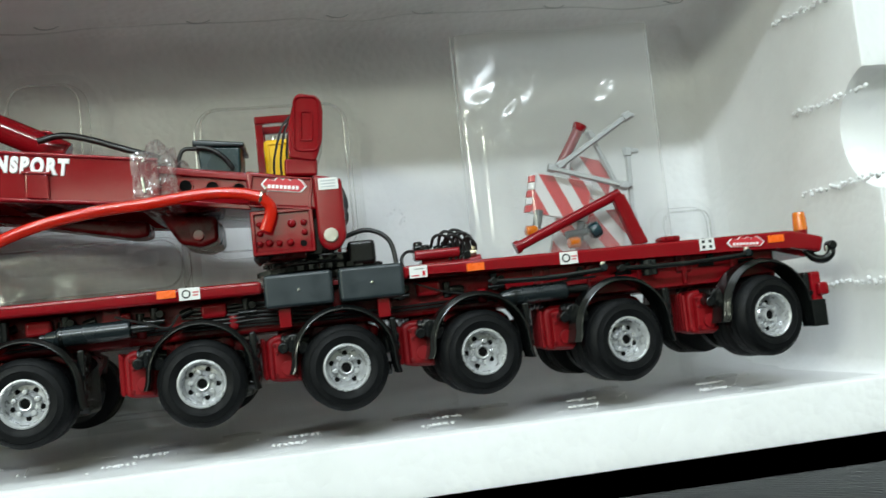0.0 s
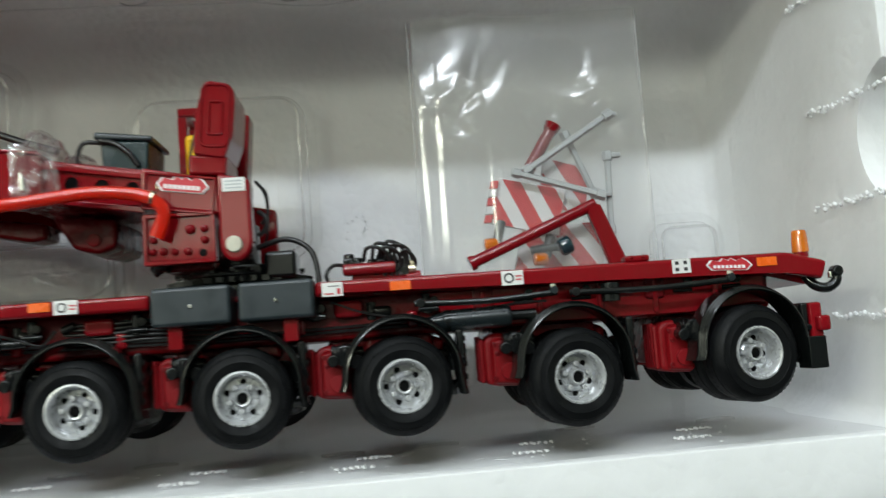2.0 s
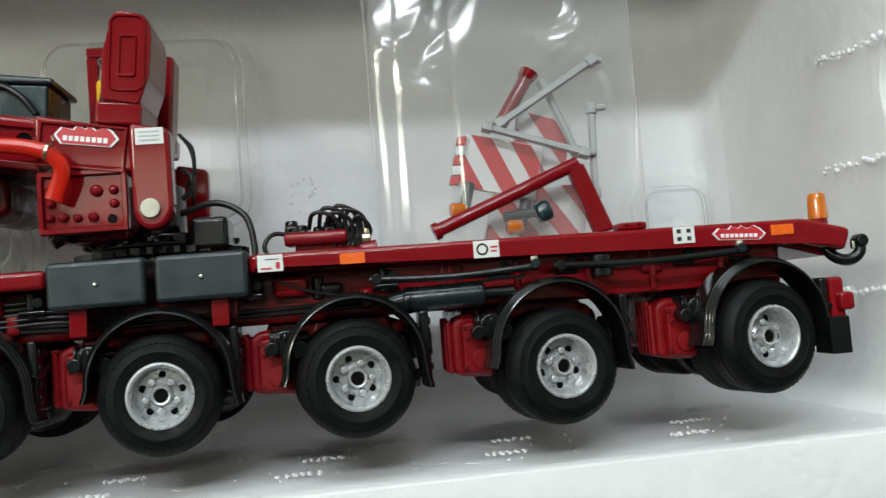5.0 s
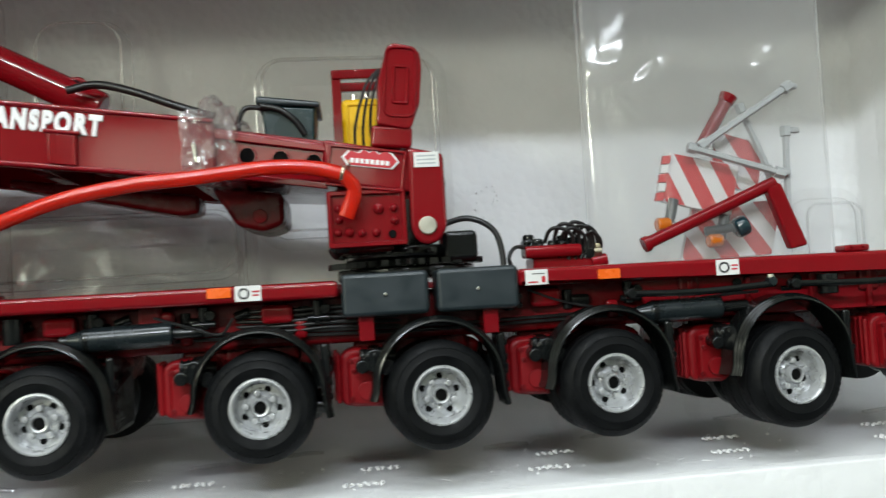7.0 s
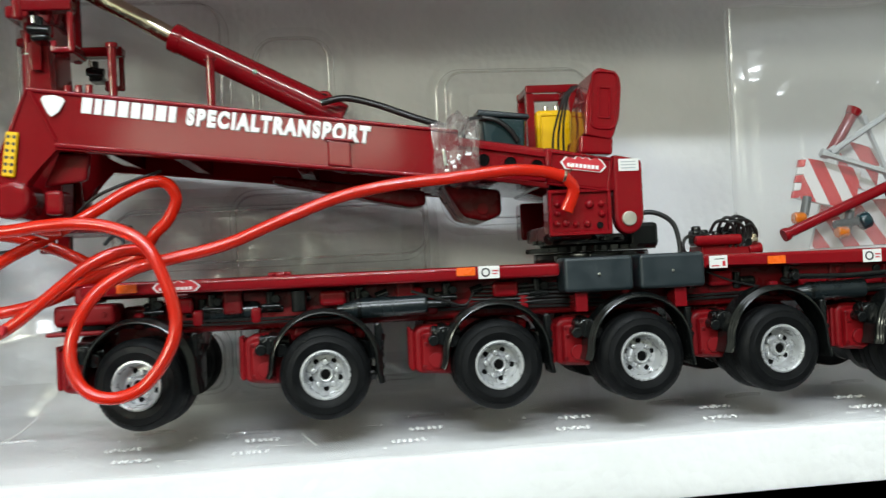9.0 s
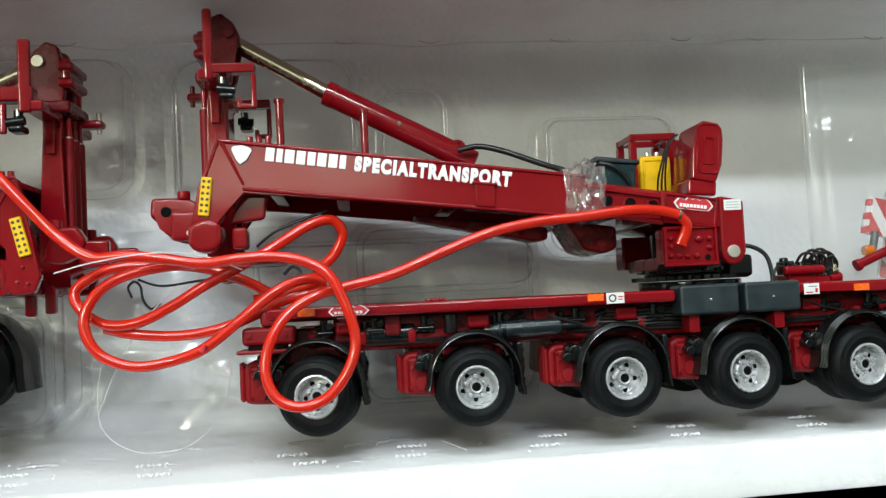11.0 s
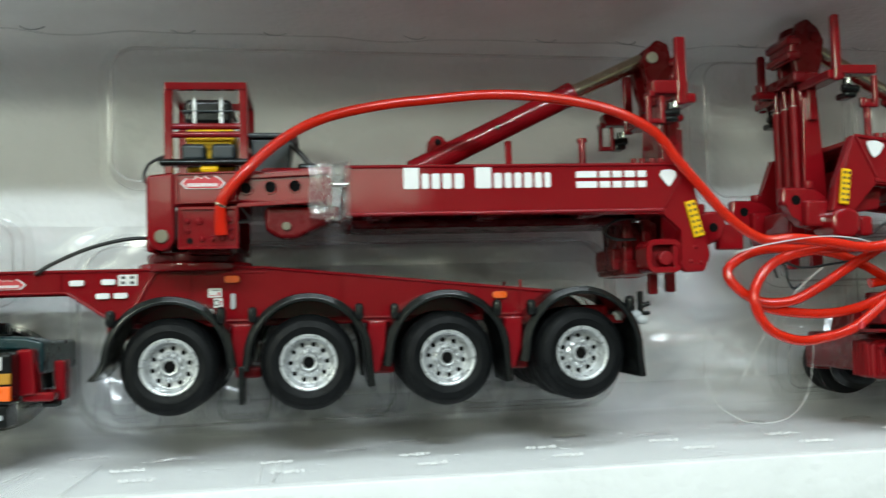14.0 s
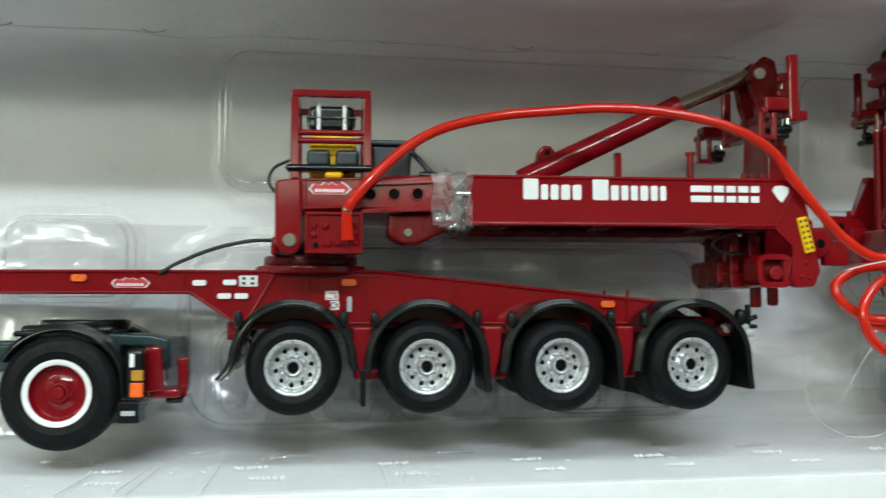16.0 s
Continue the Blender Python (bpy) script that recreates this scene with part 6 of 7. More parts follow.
def hoses():
    h = thing("red_hose", (-10.0, 0.0, 2.0), "glossy red plastic hose linking the two goosenecks in loops", "hose", "red hoses")
    front = [(-14.305, -0.01, 2.46), (-14.22, -0.04, 2.60), (-13.97, 0.0, 2.88), (-13.62, 0.16, 3.20), (-13.19, 0.30, 3.44), (-12.57, 0.40, 3.60), (-11.95, 0.40, 3.67), (-11.32, 0.30, 3.70),
             (-10.67, 0.15, 3.63), (-10.01, 0.05, 3.47), (-9.54, 0, 3.21), (-9.28, 0, 2.89), (-9.01, 0, 2.57), (-8.68, 0, 2.21), (-8.34, -0.05, 1.98), (-8.0, -0.1, 1.98)]
    mid = [(-7.6, -0.12, 1.93), (-7.2, -0.15, 1.86), (-6.86, -0.18, 1.89), (-6.52, -0.2, 1.90), (-6.18, -0.24, 1.84), (-5.91, -0.28, 1.68), (-5.74, -0.32, 1.34), (-5.66, -0.34, 0.99), (-5.75, -0.36, 0.69),
           (-5.97, -0.36, 0.43), (-6.25, -0.36, 0.35), (-6.49, -0.34, 0.46), (-6.59, -0.30, 0.74), (-6.52, -0.26, 1.04), (-6.34, -0.20, 1.30), (-6.06, -0.14, 1.47), (-5.74, -0.08, 1.55)]
    rear = [(-5.24, -0.05, 1.66), (-4.72, -0.05, 1.86), (-4.19, -0.03, 2.05), (-3.66, 0.0, 2.15), (-3.13, 0.0, 2.19), (-2.59, 0.02, 2.24), (-2.25, 0.04, 2.22), (-2.04, 0.04, 2.165)]
    line = front + mid + rear
    part("hose_run", tube(line, 0.058, 14, 7), HOSE, h)
    for a, b in ((front[0], front[1]), (rear[-1], rear[-2])):
        c, d = Vector(a), (Vector(b) - Vector(a)).normalized()
        part("wire_tie", rod(c - d * 0.014, c + d * 0.014, 0.066, 16, 0.004), BRASS, h, "thin twisted wire tie")
        part("wire_tail", tube([c + Vector((0.04, -0.05, 0.03)), c + Vector((0.06, -0.07, 0.07)), c + Vector((0.05, -0.06, 0.10))], 0.008, 6, 4), BRASS, h)
    part("hose_mouth", duckbill(front[0], (-14.31, 0.0, 2.32), (-14.30, 0.02, 2.14), 0.056, 0.066), HOSE, h, "flattened hose end")
    part("hose_mouth", duckbill(rear[-1], (-1.955, 0.05, 2.04), (-2.03, 0.07, 1.83), 0.056, 0.062), HOSE, h, "flattened hose end")
    c = thing("coiled_hose", (-7.3, 0.3, 1.2), "loosely coiled glossy red plastic hose", "hose", "red hoses")
    one = [(-6.75, 0.50, 1.46), (-6.40, 0.49, 1.52), (-6.12, 0.46, 1.62), (-5.97, 0.42, 1.81), (-5.84, 0.42, 1.94), (-5.75, 0.40, 2.15), (-5.87, 0.36, 2.30), (-6.13, 0.30, 2.24), (-6.50, 0.24, 2.02), (-6.87, 0.20, 1.82), (-7.23, 0.16, 1.64), (-7.59, 0.14, 1.43), (-7.94, 0.14, 1.28), (-8.29, 0.2, 1.28),
           (-8.55, 0.26, 1.46), (-8.60, 0.32, 1.67), (-8.27, 0.36, 1.86), (-7.82, 0.40, 1.89), (-7.29, 0.42, 1.84), (-6.87, 0.44, 1.69), (-6.56, 0.46, 1.52)]
    two = [(-6.72, 0.05, 1.87), (-7.05, 0.06, 1.88), (-7.40, 0.07, 1.87), (-7.75, 0.08, 1.84), (-8.08, 0.06, 1.76), (-8.31, 0.04, 1.61), (-8.44, 0.02, 1.38), (-8.41, 0.0, 1.14), (-8.25, 0.0, 0.94), (-7.94, 0.0, 0.83), (-7.60, 0.0, 0.86), (-7.25, 0.0, 0.97), (-6.89, 0.02, 1.23),
           (-6.53, 0.06, 1.51), (-6.25, 0.12, 1.64), (-6.02, 0.20, 1.64), (-6.05, 0.27, 1.53), (-6.39, 0.27, 1.45), (-6.75, 0.26, 1.29), (-7.11, 0.24, 1.17), (-7.52, 0.22, 1.12), (-8.0, 0.24, 1.16), (-8.30, 0.26, 1.24)]
    part("hose_loop", tube(one, 0.058, 14, 7), HOSE, c)
    part("hose_loop", tube(two, 0.058, 14, 7), HOSE, c)
    part("wire_tie", rod((-7.24, -0.08, 0.94), (-7.22, -0.08, 1.02), 0.03, 8), LOGORED, c)
    w = thing("tie_wire", (-7.6, 0.0, 1.2), "thin white thread and grey wire tangled in the hose", "wire")
    part("thread", tube([(-8.7, -0.1, 1.83), (-8.3, -0.15, 1.92), (-7.7, -0.16, 1.99), (-7.2, -0.16, 1.94), (-6.8, -0.1, 1.78)], 0.0075, 6, 6), THREAD, w)
    part("thread", tube([(-8.46, 0.5, 0.30), (-8.25, 0.4, 0.75), (-8.0, 0.3, 1.15), (-7.75, 0.25, 1.45), (-7.5, 0.2, 1.66)], 0.006, 6, 6), THREAD, w)
    part("thread", tube([(-8.55, 1.2, 0.95), (-8.62, 1.1, 0.5), (-8.55, 1.0, 0.1), (-8.3, 0.95, -0.12), (-8.0, 0.95, -0.2), (-7.6, 1.0, -0.15), (-7.3, 1.1, 0.1), (-7.15, 1.2, 0.5), (-7.12, 1.2, 0.8)], 0.0045, 6, 6), THREAD, w)
    part("hooked_wire", tube([(-8.02, 0.3, 1.55), (-8.05, 0.28, 1.66), (-7.98, 0.27, 1.72), (-7.92, 0.27, 1.66), (-7.9, 0.28, 1.52), (-7.82, 0.3, 1.42), (-7.72, 0.3, 1.48)], 0.014, 6, 6), GREY, w)
    part("hooked_wire", tube([(-7.95, 0.3, 1.74), (-7.7, 0.3, 1.66), (-7.3, 0.32, 1.70), (-6.95, 0.34, 1.74)], 0.014, 6, 6), GREY, w)
    part("hooked_wire", tube([(-6.4, 0.25, 1.72), (-6.3, 0.22, 1.80), (-6.22, 0.22, 1.74), (-6.28, 0.22, 1.66)], 0.018, 6, 6), GREY, w)


# ---------------------------------------------------------------- bag of loose parts


def striped_board(name, o, u, v, w, h, thick, stripes, slope, label):
    """A white board with slanted red stripes; o is a corner, u and v its edge directions (unit)."""
    o, u, v = Vector(o), Vector(u).normalized(), Vector(v).normalized()
    n = u.cross(v).normalized()
    m = Matrix(((u.x, n.x, v.x, o.x), (u.y, n.y, v.y, o.y), (u.z, n.z, v.z, o.z), (0, 0, 0, 1)))
    b = thing(name, o, label, "warning board", "loose parts in a bag")
    part("board", moved(box(0, w, -thick / 2, thick / 2, 0, h, 0.012), m), WHITE, b)
    side = -1 if (m.to_3x3() @ Vector((0, -1, 0))).y < 0 else 1
    for k in range(stripes):
        x0 = -slope + (w + slope) * (k + 0.15) / stripes
        sw = (w + slope) / stripes * 0.52
        poly = [(x0 + slope, 0.01), (x0 + sw + slope, 0.01), (x0 + sw, h - 0.01), (x0, h - 0.01)]
        def cut(pts, lim, keep):
            res = []
            for (ax, az), (bx, bz) in zip(pts, pts[1:] + pts[:1]):
                ia, ib = keep(ax), keep(bx)
                if ia:
                    res.append((ax, az))
                if ia != ib:
                    t = (lim - ax) / (bx - ax)
                    res.append((lim, az + (bz - az) * t))
            return res
        clip = cut(poly, 0.012, lambda x: x >= 0.012)
        if len(clip) > 2:
            clip = cut(clip, w - 0.012, lambda x: x <= w - 0.012)
        if len(clip) > 2:
            y = side * (thick / 2)
            part("stripe", moved(prism(clip, min(y, y + side * 0.006), max(y, y + side * 0.006), 0), m), LOGORED2, b, "red slanted stripe")
    return b


LOGORED2 = mat("board_red", (0.62, 0.02, 0.025), 0.40, vary=0.08)


# the bag's contents are drawn on the plane y = 2.4 and set back onto the deck of the dolly
BAG_SET = Matrix.Translation((0.305, -6.846, 0.632)) @ Matrix.Scale(0.93, 4) @ Matrix.Translation((-0.305, 6.846, -0.632))


def bag():
    y = 2.35
    g = "loose parts in a bag"
    # boards
    striped_board("warning_board", (1.08, y, 2.04), (0.74, 0.05, -0.17), (0.13, 0, 0.55), 0.80, 0.54, 0.05, 3, 0.40, "white warning board with red slanted stripes inside a clear bag")
    striped_board("warning_board", (1.30, y + 0.16, 1.40), (1.0, 0.0, 0.02), (0.28, 0, 1.0), 1.02, 0.62, 0.05, 4, 0.55, "white warning board with red slanted stripes inside a clear bag")
    striped_board("warning_board", (1.66, y + 0.12, 2.24), (0.62, 0, -0.20), (0.10, 0, 0.52), 0.56, 0.56, 0.05, 2, 0.5, "white warning board with red slanted stripes inside a clear bag")
    e = thing("edge_strip", (1.10, y - 0.05, 2.05), "red and white block strip inside a clear bag", "warning board", g)
    for i in range(5):
        a = Vector((1.05, y - 0.04, 2.05)).lerp(Vector((1.17, y - 0.04, 2.53)), i / 5)
        b = Vector((1.05, y - 0.04, 2.05)).lerp(Vector((1.17, y - 0.04, 2.53)), (i + 0.92) / 5)
        part("strip_block", prism([(a.x - 0.045, a.z), (a.x + 0.045, a.z), (b.x + 0.045, b.z), (b.x - 0.045, b.z)], y - 0.08, y - 0.02, 0.01), LOGORED2 if i % 2 == 0 else WHITE, e)
    # red legs and tube
    leg = thing("support_leg", (1.4, y - 0.2, 1.7), "angled red support leg inside a clear bag", "bracket", g)
    part("leg_tube", rod((0.82, y - 0.22, 1.60), (2.25, y - 0.20, 2.17), 0.065, 14), RED, leg)
    part("leg_foot", rod((0.80, y - 0.22, 1.59), (0.86, y - 0.22, 1.615), 0.085, 14), RED, leg)
    part("leg_arm", prism([(2.12, 2.16), (2.30, 2.16), (2.55, 1.50), (2.36, 1.46)], y - 0.26, y - 0.12, 0.02), RED, leg)
    tb = thing("red_tube", (1.7, y - 0.05, 2.8), "short red tube with a flared end inside a clear bag", "tube", g)
    part("tube_body", rod((1.52, y - 0.06, 2.56), (1.86, y - 0.06, 3.08), 0.07, 16), RED, tb)
    part("tube_flare", rod((1.84, y - 0.06, 3.05), (1.89, y - 0.06, 3.13), 0.085, 16, 0.01, 0.10), RED, tb)
    # grey posts
    for a, b, head in (((1.52, y - 0.14, 2.60), (2.50, y - 0.14, 3.18), (0.05, 0.04)), ((1.38, y - 0.18, 2.58), (2.34, y - 0.16, 2.27), (0.06, 0.05)), ((2.43, y - 0.1, 1.86), (2.46, y - 0.1, 2.72), (0.10, 0.0)), ((2.02, y, 3.02), (2.30, y, 2.30), (0.03, 0.0))):
        a, b = Vector(a), Vector(b)
        d = (b - a).normalized()
        p = thing("grey_post", a, "light grey plastic mirror post inside a clear bag", "post", g)
        part("post_bar", rod(a, b, 0.038, 6, 0.008), GREYPL, p)
        part("post_foot", rod(a - d * 0.03, a + d * 0.07, 0.058, 6, 0.01), GREYPL, p)
        part("post_head", join(rod(b - d * 0.06, b + d * 0.05, 0.062, 6, 0.01), box(b.x - 0.03, b.x + 0.05 + head[0], b.y - 0.035, b.y + 0.035, b.z - 0.03, b.z + 0.03, 0.012)), GREYPL, p)
    # lamps
    for x, z, m1 in ((1.08, 1.82, AMBER), (1.62, 1.62, AMBER)):
        l = thing("loose_lamp", (x, y - 0.1, z), "small amber lamp on a dark stalk inside a clear bag", "lamp", g)
        part("lamp_lens", rod((x - 0.10, y - 0.12, z - 0.02), (x + 0.06, y - 0.1, z - 0.02), 0.075, 14, 0.03), m1, l)
        part("lamp_stalk", rod((x + 0.05, y - 0.1, z), (x + 0.12, y - 0.08, z + 0.24), 0.055, 12), GREY, l)
    l = thing("loose_lamp", (1.85, y - 0.1, 1.72), "small dark teal lamp on a grey stalk inside a clear bag", "lamp", g)
    part("lamp_lens", rod((1.82, y - 0.12, 1.70), (1.96, y - 0.12, 1.76), 0.11, 16, 0.04), TEAL, l)
    part("lamp_stalk", rod((1.50, y - 0.12, 1.70), (1.84, y - 0.12, 1.73), 0.05, 12), GREY, l)
    # the bag: two crumpled sheets sealed along the sides
    f = thing("plastic_bag", (1.6, y, 1.5), "crumpled clear plastic bag holding loose parts", "bag")
    for side, off in ((-1, 0.22), (1, 0.10)):
        bm = bmesh.new()
        nx, nz = 120, 140
        grid = []
        for i in range(nx + 1):
            col = []
            for k in range(nz + 1):
                u, v = i / nx, k / nz
                x = 0.30 + u * 2.62 + 0.05 * v
                z = 1.30 + v * 3.15 + 0.02 * math.sin(u * 9)
                belly = math.sin(math.pi * u) ** 0.5 * (0.35 + 0.65 * (1 - v) ** 1.2)
                q = Vector((u * 2.6, v * 3.0, 7.3 + side * 5))
                spot = math.exp(-((u - 0.14) / 0.20) ** 2 - ((v - 0.68) / 0.15) ** 2) + 1.3 * math.exp(-((u - 0.82) / 0.19) ** 2 - ((v - 0.68) / 0.18) ** 2) + 0.6 * math.exp(-((u - 0.93) / 0.07) ** 2 - ((v - 0.45) / 0.25) ** 2)
                w = q + 0.35 * Vector((noise.noise(q * 1.3), noise.noise(q * 1.3 + Vector((9, 0, 0))), 0))
                cr = 0.030 * noise.noise(q * 0.7) + 0.004 * noise.noise(w * 2.0)
                cr += spot * (0.030 * noise.noise(w * 1.1) - 0.125 * abs(noise.noise(w * 1.7)) - 0.022 * abs(noise.noise(w * 4.5 + Vector((3, 0, 0)))))
                fold = 0.03 * math.exp(-((u - 0.30) / 0.012) ** 2) * (1.0 - v) + 0.02 * math.exp(-((u - 0.08) / 0.02) ** 2)
                col.append(bm.verts.new((x, y + side * off * belly + (cr + fold) * (0.3 + belly) * (1 if side < 0 else 0.6), z)))
            grid.append(col)
        for i in range(nx):
            for k in range(nz):
                bm.faces.new((grid[i][k], grid[i + 1][k], grid[i + 1][k + 1], grid[i][k + 1]))
        part("bag_sheet", bm, FILM, f, "", sharp=60)
    for x in (0.30, 2.95):
        part("bag_seam", box(x - 0.012, x + 0.012, y - 0.02, y + 0.02, 1.32, 4.42, 0.005), FILM, f)


hoses()
SETTING[0] = BAG_SET
bag()
SETTING[0] = Matrix.Identity(4)

# ---------------------------------------------------------------- clear blister and marks on the tray


def pocket(parent, x0, x1, z0, z1, r, y0, y1, film):
    """A moulded step: a rounded outline drawn from y0 to y1 with soft bends and a flat lid at y1 and a lip at y0."""
    bm = bmesh.new()
    rings = []
    f, d = 0.06, 1 if y1 < y0 else -1
    prof = [(y0, f + 0.10)]
    prof += [(y0 - d * f * (1 - math.cos(radians(a))), f - f * math.sin(radians(a))) for a in (0, 18, 36, 54, 72, 90)]
    prof += [(y1 + d * f * math.cos(radians(a)) * 1.0, -0.06 - f * (1 - math.sin(radians(90 - a)))) for a in (0, 18, 36, 54, 72, 90)]
    prof += [(y1, -0.34)]
    for y, g in prof:
        rings.append([bm.verts.new((x, y, z)) for x, z in rrect(x0 - g, x1 + g, z0 - g, z1 + g, max(0.05, r + g), 10)])
    for a, b in zip(rings, rings[1:]):
        for k in range(len(a)):
            j = (k + 1) % len(a)
            bm.faces.new((a[k], a[j], b[j], b[k]))
    if z0 > 2.5:
        bm.faces.new(rings[-1])
    bm.transform(TRAY)
    p = part("blister_pocket", bm, film, parent, "rounded pocket moulded in clear plastic", sharp=70)
    for y, g, q in ((y1 + 0.02 * d, -0.05, 0.016), (y0 - 0.03 * d, 0.03, 0.007)):
        line = [(x, y, z) for x, z in rrect(x0 - g, x1 + g, z0 - g, z1 + g, max(0.05, r + g), 10)]
        part("pocket_ridge", moved(tube(line + line[:1], q, 8, 1), TRAY), CREASE, p, "thin bent edge of the clear plastic")


def blister():
    b = thing("blister_insert", (-8.0, 2.0, -0.3), "clear moulded plastic insert holding the models in the tray", "insert")
    # lower sheet, a little wavy, with an upturned back
    bm = bmesh.new()
    nx = 150
    prof = [(-0.62, 0.012), (-0.2, 0.022), (0.4, 0.026), (0.9, 0.03), (1.38, 0.03), (1.42, 0.035), (1.46, 0.06), (1.50, 0.072), (1.6, 0.076), (1.9, 0.085), (2.05, 0.10), (2.12, 0.13), (2.22, 0.15), (2.35, 0.2), (2.5, 0.34), (2.62, 0.55)]
    cols = []
    for i in range(nx + 1):
        x = -13.5 + (12.3 + 13.5) * i / nx
        cols.append([bm.verts.new((x, y, -0.33 + h + 0.018 * noise.noise(Vector((x * 0.8, y * 0.7, 1))) + 0.01 * noise.noise(Vector((x * 2.7, y * 2, 4))))) for y, h in prof])
    for a, c in zip(cols, cols[1:]):
        for k in range(len(prof) - 1):
            bm.faces.new((a[k], c[k], c[k + 1], a[k + 1]))
    bm.transform(TRAY)
    part("floor_sheet", bm, BLISTER_FLOOR, b, "clear plastic sheet over the lower wall", sharp=70)
    # pockets (tray coordinates: x from the tray's own origin)
    for x0, x1, z0, z1, r, y0, y1 in ((-7.75, -0.35, 2.95, 4.75, 0.35, 2.75, 2.05), (0.22, 2.62, 2.7, 4.72, 0.35, 2.75, 2.05), (2.95, 3.9, 2.9, 4.3, 0.3, 2.8, 2.3), (5.25, 7.2, 1.9, 3.85, 0.28, 2.8, 2.3),
                                      (-10.4, -8.85, 1.5, 2.55, 0.3, 2.8, 2.35), (-3.45, -1.45, -0.02, 1.5, 0.3, 2.75, 2.3), (1.40, 2.5, -0.02, 0.74, 0.22, 2.75, 2.3), (-6.7, -5.75, -0.12, 1.4, 0.25, 2.75, 2.3),
                                      (-5.5, -4.2, -0.12, 1.4, 0.25, 2.75, 2.3), (1.2, 5.0, 1.5, 2.2, 0.3, 2.75, 1.95), (11.45, 12.25, 0.2, 2.0, 0.2, 2.85, 2.3), (2.6, 5.0, 0.0, 2.4, 0.3, 2.8, 2.4),
                                      (-8.15, -1.15, -0.10, 2.22, 0.55, 2.9, 1.75), (-7.75, -7.2, 0.05, 1.1, 0.2, 2.3, 1.9), (-6.45, -5.75, 0.02, 1.0, 0.2, 2.3, 1.9), (-4.9, -4.2, 0.02, 1.0, 0.2, 2.3, 1.9), (-3.4, -2.8, 0.02, 1.0, 0.2, 2.3, 1.9)):
        pocket(b, x0, x1, z0, z1, r, y0, y0 + (y1 - y0) * 0.55, SHEENHAZE if z1 < 2.4 and x0 < 0.5 else BLISTER)
    # the wavy sheet behind the models
    bm = bmesh.new()
    cols = []
    for i in range(261):
        x = -11.5 + 16.5 * i / 260
        col = []
        for k in range(41):
            z = -0.15 + 2.6 * k / 40
            q = Vector((x * 0.75, z * 1.1, 2.7))
            w = q + 0.5 * Vector((noise.noise(q * 0.8), noise.noise(q * 0.8 + Vector((5, 1, 0))), 0))
            y = 2.58 - 0.15 * noise.noise(w) - 0.11 * abs(noise.noise(w * 1.9)) - 0.016 * noise.noise(w * 5.0)
            col.append(bm.verts.new((x, y, z)))
        cols.append(col)
    for a, c in zip(cols, cols[1:]):
        for k in range(40):
            bm.faces.new((a[k], c[k], c[k + 1], a[k + 1]))
    bm.transform(TRAY)
    part("back_sheet", bm, SHEET, b, "wavy clear plastic sheet", sharp=70)
    # upper edge of the insert, with small clips
    line = [(-13.5 + k * 0.43, 2.05 + 0.02 * math.sin(k * 1.7), 4.80 - (0.05 if k % 9 in (3, 4) else 0.0)) for k in range(60)]
    part("upper_edge", moved(tube(line, 0.012, 6, 3), TRAY), BLISTER, b)
    for k in range(17):
        x = -13.2 + k * 1.55 + 0.25 * math.sin(k * 2.1)
        part("edge_clip", moved(tube([(x - 0.14, 2.0, 4.82), (x - 0.06, 1.95, 4.77), (x + 0.06, 1.95, 4.77), (x + 0.14, 2.0, 4.82)], 0.007, 6, 4), TRAY), GREYPL, b, "small edge clip")
    # short creases in the sheet
    for k in range(16):
        x = -9.6 + k * 1.38 + 0.3 * math.sin(k * 2.7)
        y = 1.35 + 0.3 * math.sin(k * 1.9)
        part("crease", moved(tube([(x, y, -0.30), (x + 0.14, y - 0.01, -0.288), (x + 0.30, y + 0.02, -0.286), (x + 0.44, y + 0.03, -0.30)], 0.022, 10, 4), TRAY), CREASE, b, "glossy crease in the clear sheet")
    # rounded ridges of the wheel cups
    for x, w, z in ((-15.65, 0.80, -0.09), (-14.10, 0.94, -0.02), (-12.63, 0.90, 0.0), (-11.05, 0.90, 0.02)):
        line = [(x - w / 2, 2.0, z + 0.34), (x - w * 0.47, 2.0, z + 0.10), (x - w * 0.36, 2.0, z + 0.01), (x, 2.0, z), (x + w * 0.36, 2.0, z + 0.01), (x + w * 0.47, 2.0, z + 0.10), (x + w / 2, 2.0, z + 0.34)]
        part("cup_ridge", tube(line, 0.014, 8, 6), CREASE, b, "rounded ridge moulded in clear plastic")
    # the dolly and jeep rest on clear ribs
    for x, zt, w in [(h, -0.005, 0.25) for h in DOLLY_HUBS] + [(h, 0.255, 0.3) for h in JEEP_HUBS] + [(-17.27, -0.08, 0.3)]:
        part("wheel_rest", box(x - 0.02, x + 0.02, 2.35, 2.75, -0.30, zt, 0.01), REST, b, "clear moulded wheel rest")


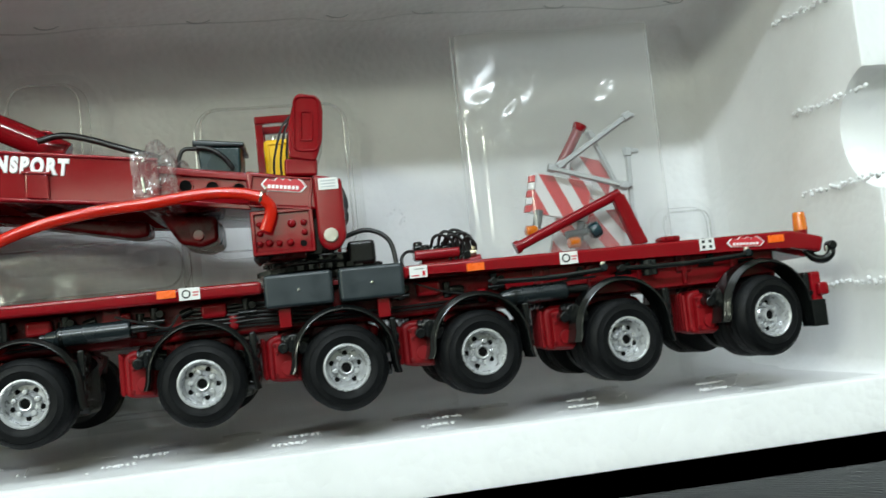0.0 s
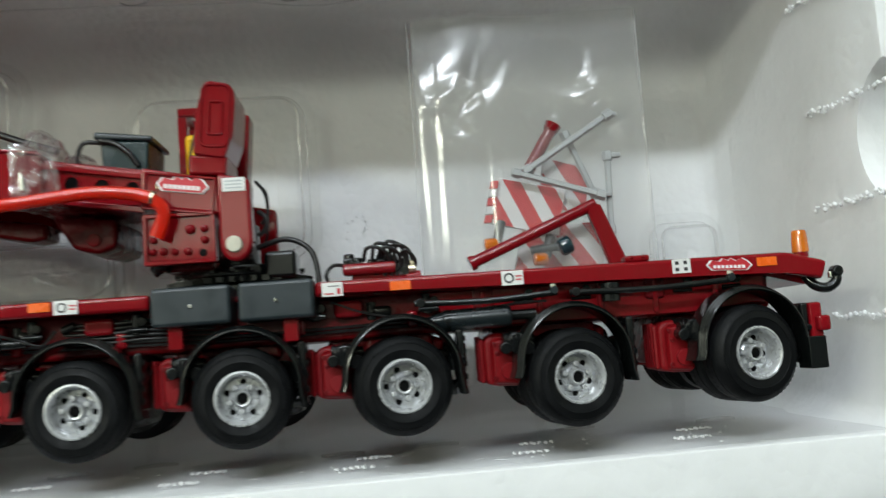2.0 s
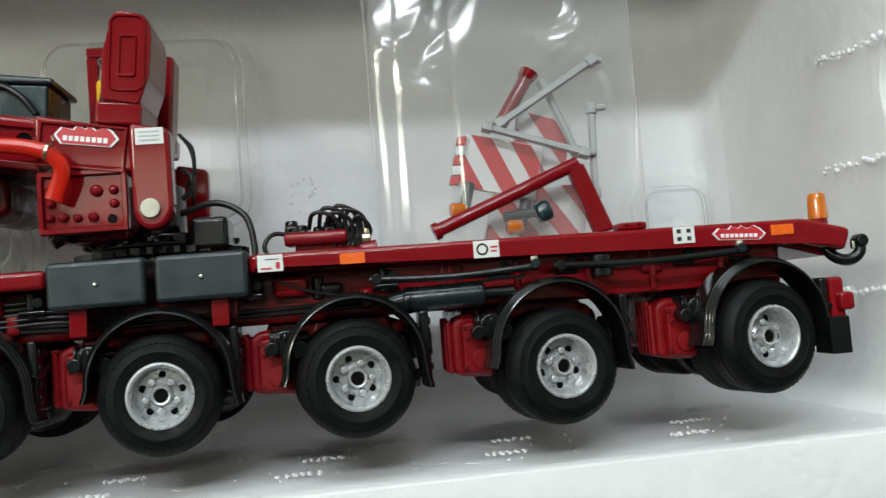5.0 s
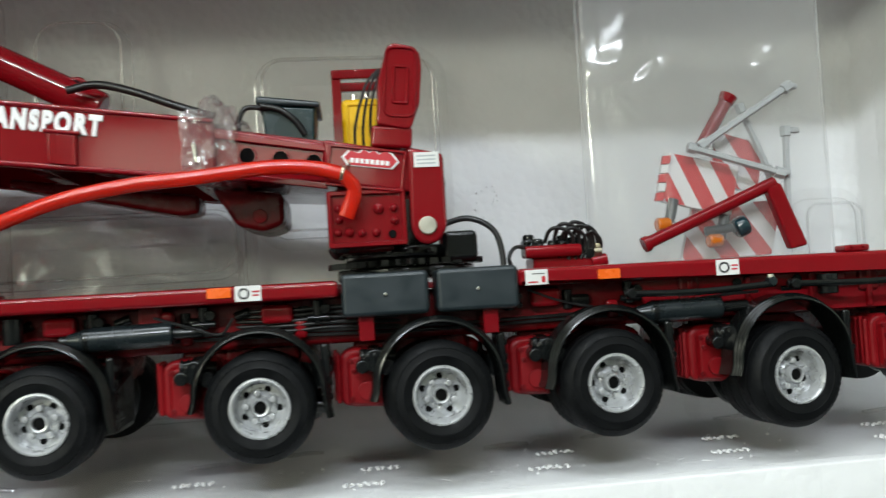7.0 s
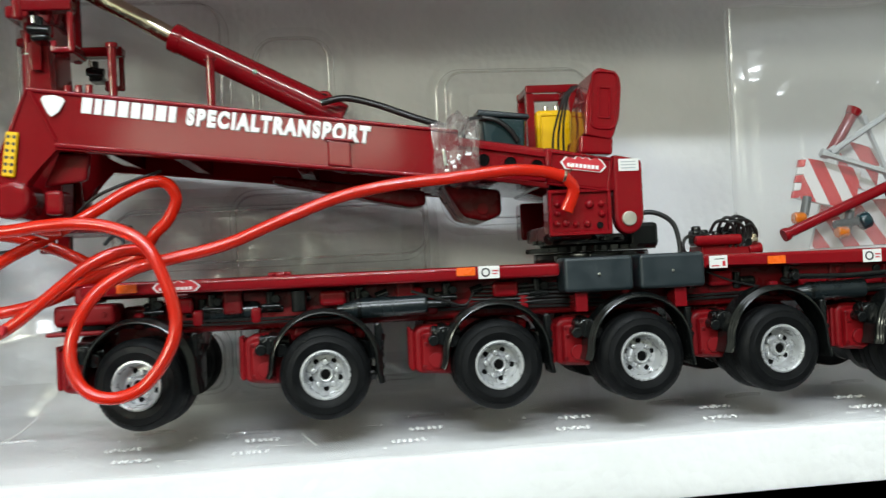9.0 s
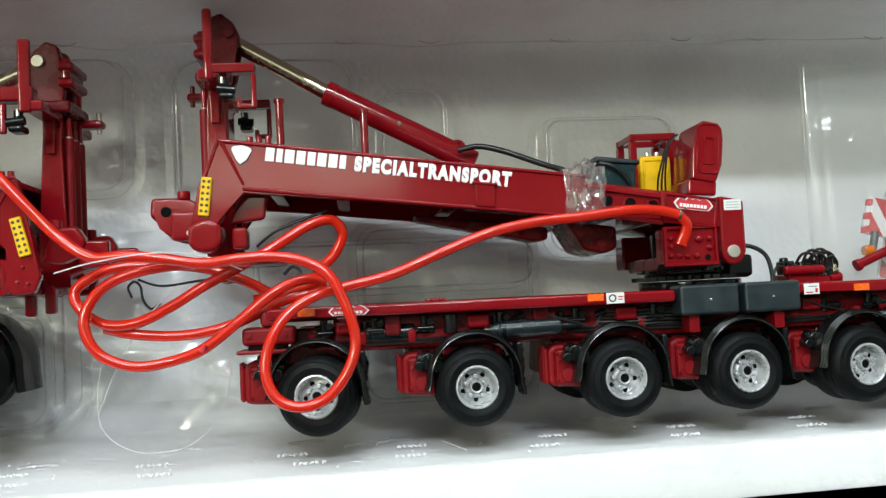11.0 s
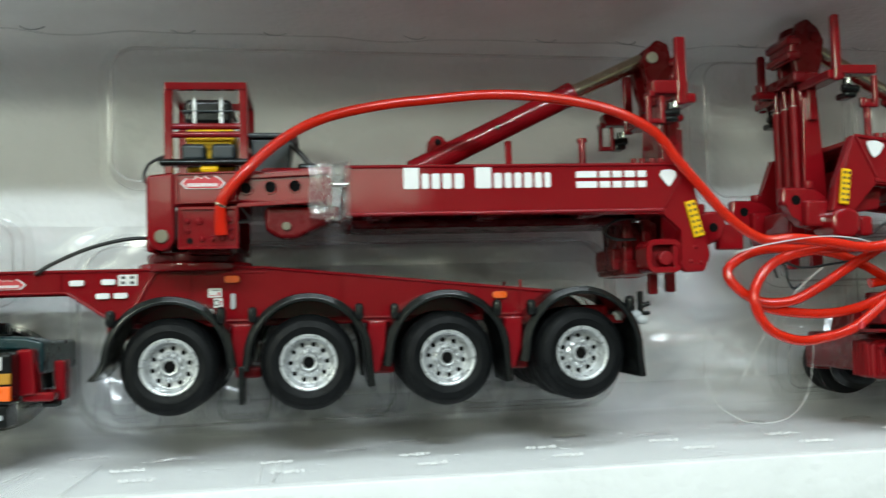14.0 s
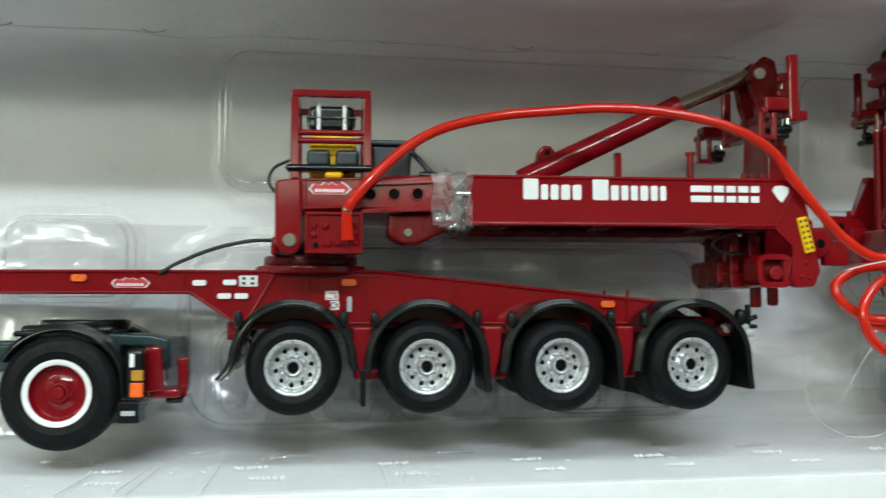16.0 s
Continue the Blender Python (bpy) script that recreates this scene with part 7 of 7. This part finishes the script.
def marks():
    """Rows of small white stitch-like dents along the lower wall and the end wall."""
    rng = random.Random(4)
    c = thing("dent_marks", (-8.0, 0.5, -0.3), "white stitch-like press marks in the clear sheet", "marks")
    for k in range(-2, 13):
        for row in (-0.1, 0.48):
            x = (-7.15 + 1.483 * k if k < 7 else 5.98 + 1.57 * (k - 9) + (0.3 if row > 0 else 0)) + rng.uniform(-0.06, 0.06) - (0.12 if row > 0 else 0)
            if x > 12.2:
                continue
            bits, zf = [], -0.288 if row < 0 else -0.278
            for n in range(12):
                px, py = x - 0.17 + 0.06 * (n % 6) + rng.uniform(-0.012, 0.012), row + (0.035 if n > 5 else -0.035) + rng.uniform(-0.01, 0.01)
                side = 1 if (n + n // 6) % 2 else -1
                bits.append(moved(rod((px - 0.010 * side, py - 0.013, zf), (px + 0.010 * side, py + 0.013, zf + 0.002), rng.uniform(0.007, 0.014), 6, 0), TRAY))
            tagged(part("press_mark", join(*bits), WHITE, c), kind="stuff")
    for x, y0, y1, lean in ((3.42, 0.0, 0.75, -0.1), (-8.96, -0.65, 0.84, 0.10), (-8.33, -0.80, 0.72, 0.10), (-8.42, -0.57, 0.74, 0.13), (-7.67, -0.71, 0.95, 0.07), (-5.93, -0.66, 0.66, 0.04), (-5.77, -0.70, 0.62, 0.08)):
        part("scratch", moved(tube([(x - lean * 0.7, y0, -0.287), (x + rng.uniform(-0.02, 0.02), (y0 + y1) / 2, -0.287), (x + lean * 0.7, y1, -0.287)], 0.008, 6, 5), TRAY), WHITE, c)
    # fine scuffs and crumbs on the lower sheet
    bits = []
    for k in range(200):
        x, y, a = rng.uniform(-10.0, 12.0), rng.uniform(-0.6, 1.35), rng.uniform(0.0, 3.1)
        h = rng.choice((0.005, 0.006, 0.008, 0.012, 0.05))
        zf = -0.302 + 0.010 * min(1.0, (y + 0.6) / 0.6) + 0.006 * max(0.0, y)
        bits.append(moved(rod((x - h * math.cos(a), y - h * math.sin(a), zf), (x + h * math.cos(a), y + h * math.sin(a), zf + 0.002), 0.0025 if h > 0.02 else rng.uniform(0.004, 0.009), 5, 0), TRAY))
    tagged(part("scuff", join(*bits), WHITE, c), kind="stuff")
    pits = []
    for k in range(14):
        a, q = k * 2.4, 0.05 + 0.16 * ((k * 7) % 5) / 4
        pits.append(moved(rod((7.83 + q * math.cos(a), 3.06, 2.24 + q * 1.15 * math.sin(a)), (7.83 + q * math.cos(a), 3.035, 2.24 + q * 1.15 * math.sin(a)), 0.013, 8, 0.004), TRAY))
    tagged(part("vent_pit", join(*pits), FOAM, c, "cluster of small raised vent dots"), kind="stuff")
    e = thing("bead_trail", (4.5, 1.0, 1.5), "trail of small raised foam beads on the end wall", "marks")
    for z, ya, yb, rise in ((2.80, 0.15, 1.6, 0.03), (1.83, 0.1, 1.65, 0.0), (0.69, 0.0, 1.5, 0.02), (3.95, 0.5, 1.75, 0.1)):
        bits = []
        for n in range(30):
            u = n / 29
            yy, zz = ya + (yb - ya) * u + rng.uniform(-0.03, 0.03), z + rise * u + rng.uniform(-0.03, 0.03)
            s = bmesh.new()
            bmesh.ops.create_icosphere(s, subdivisions=1, radius=rng.uniform(0.014, 0.034))
            s.transform(TRAY @ Matrix.Translation((FX1 - 0.045, yy - 0.95, zz)))
            bits.append(s)
        tagged(part("bead_trail", join(*bits), FOAM, e), kind="stuff")


blister()
marks()
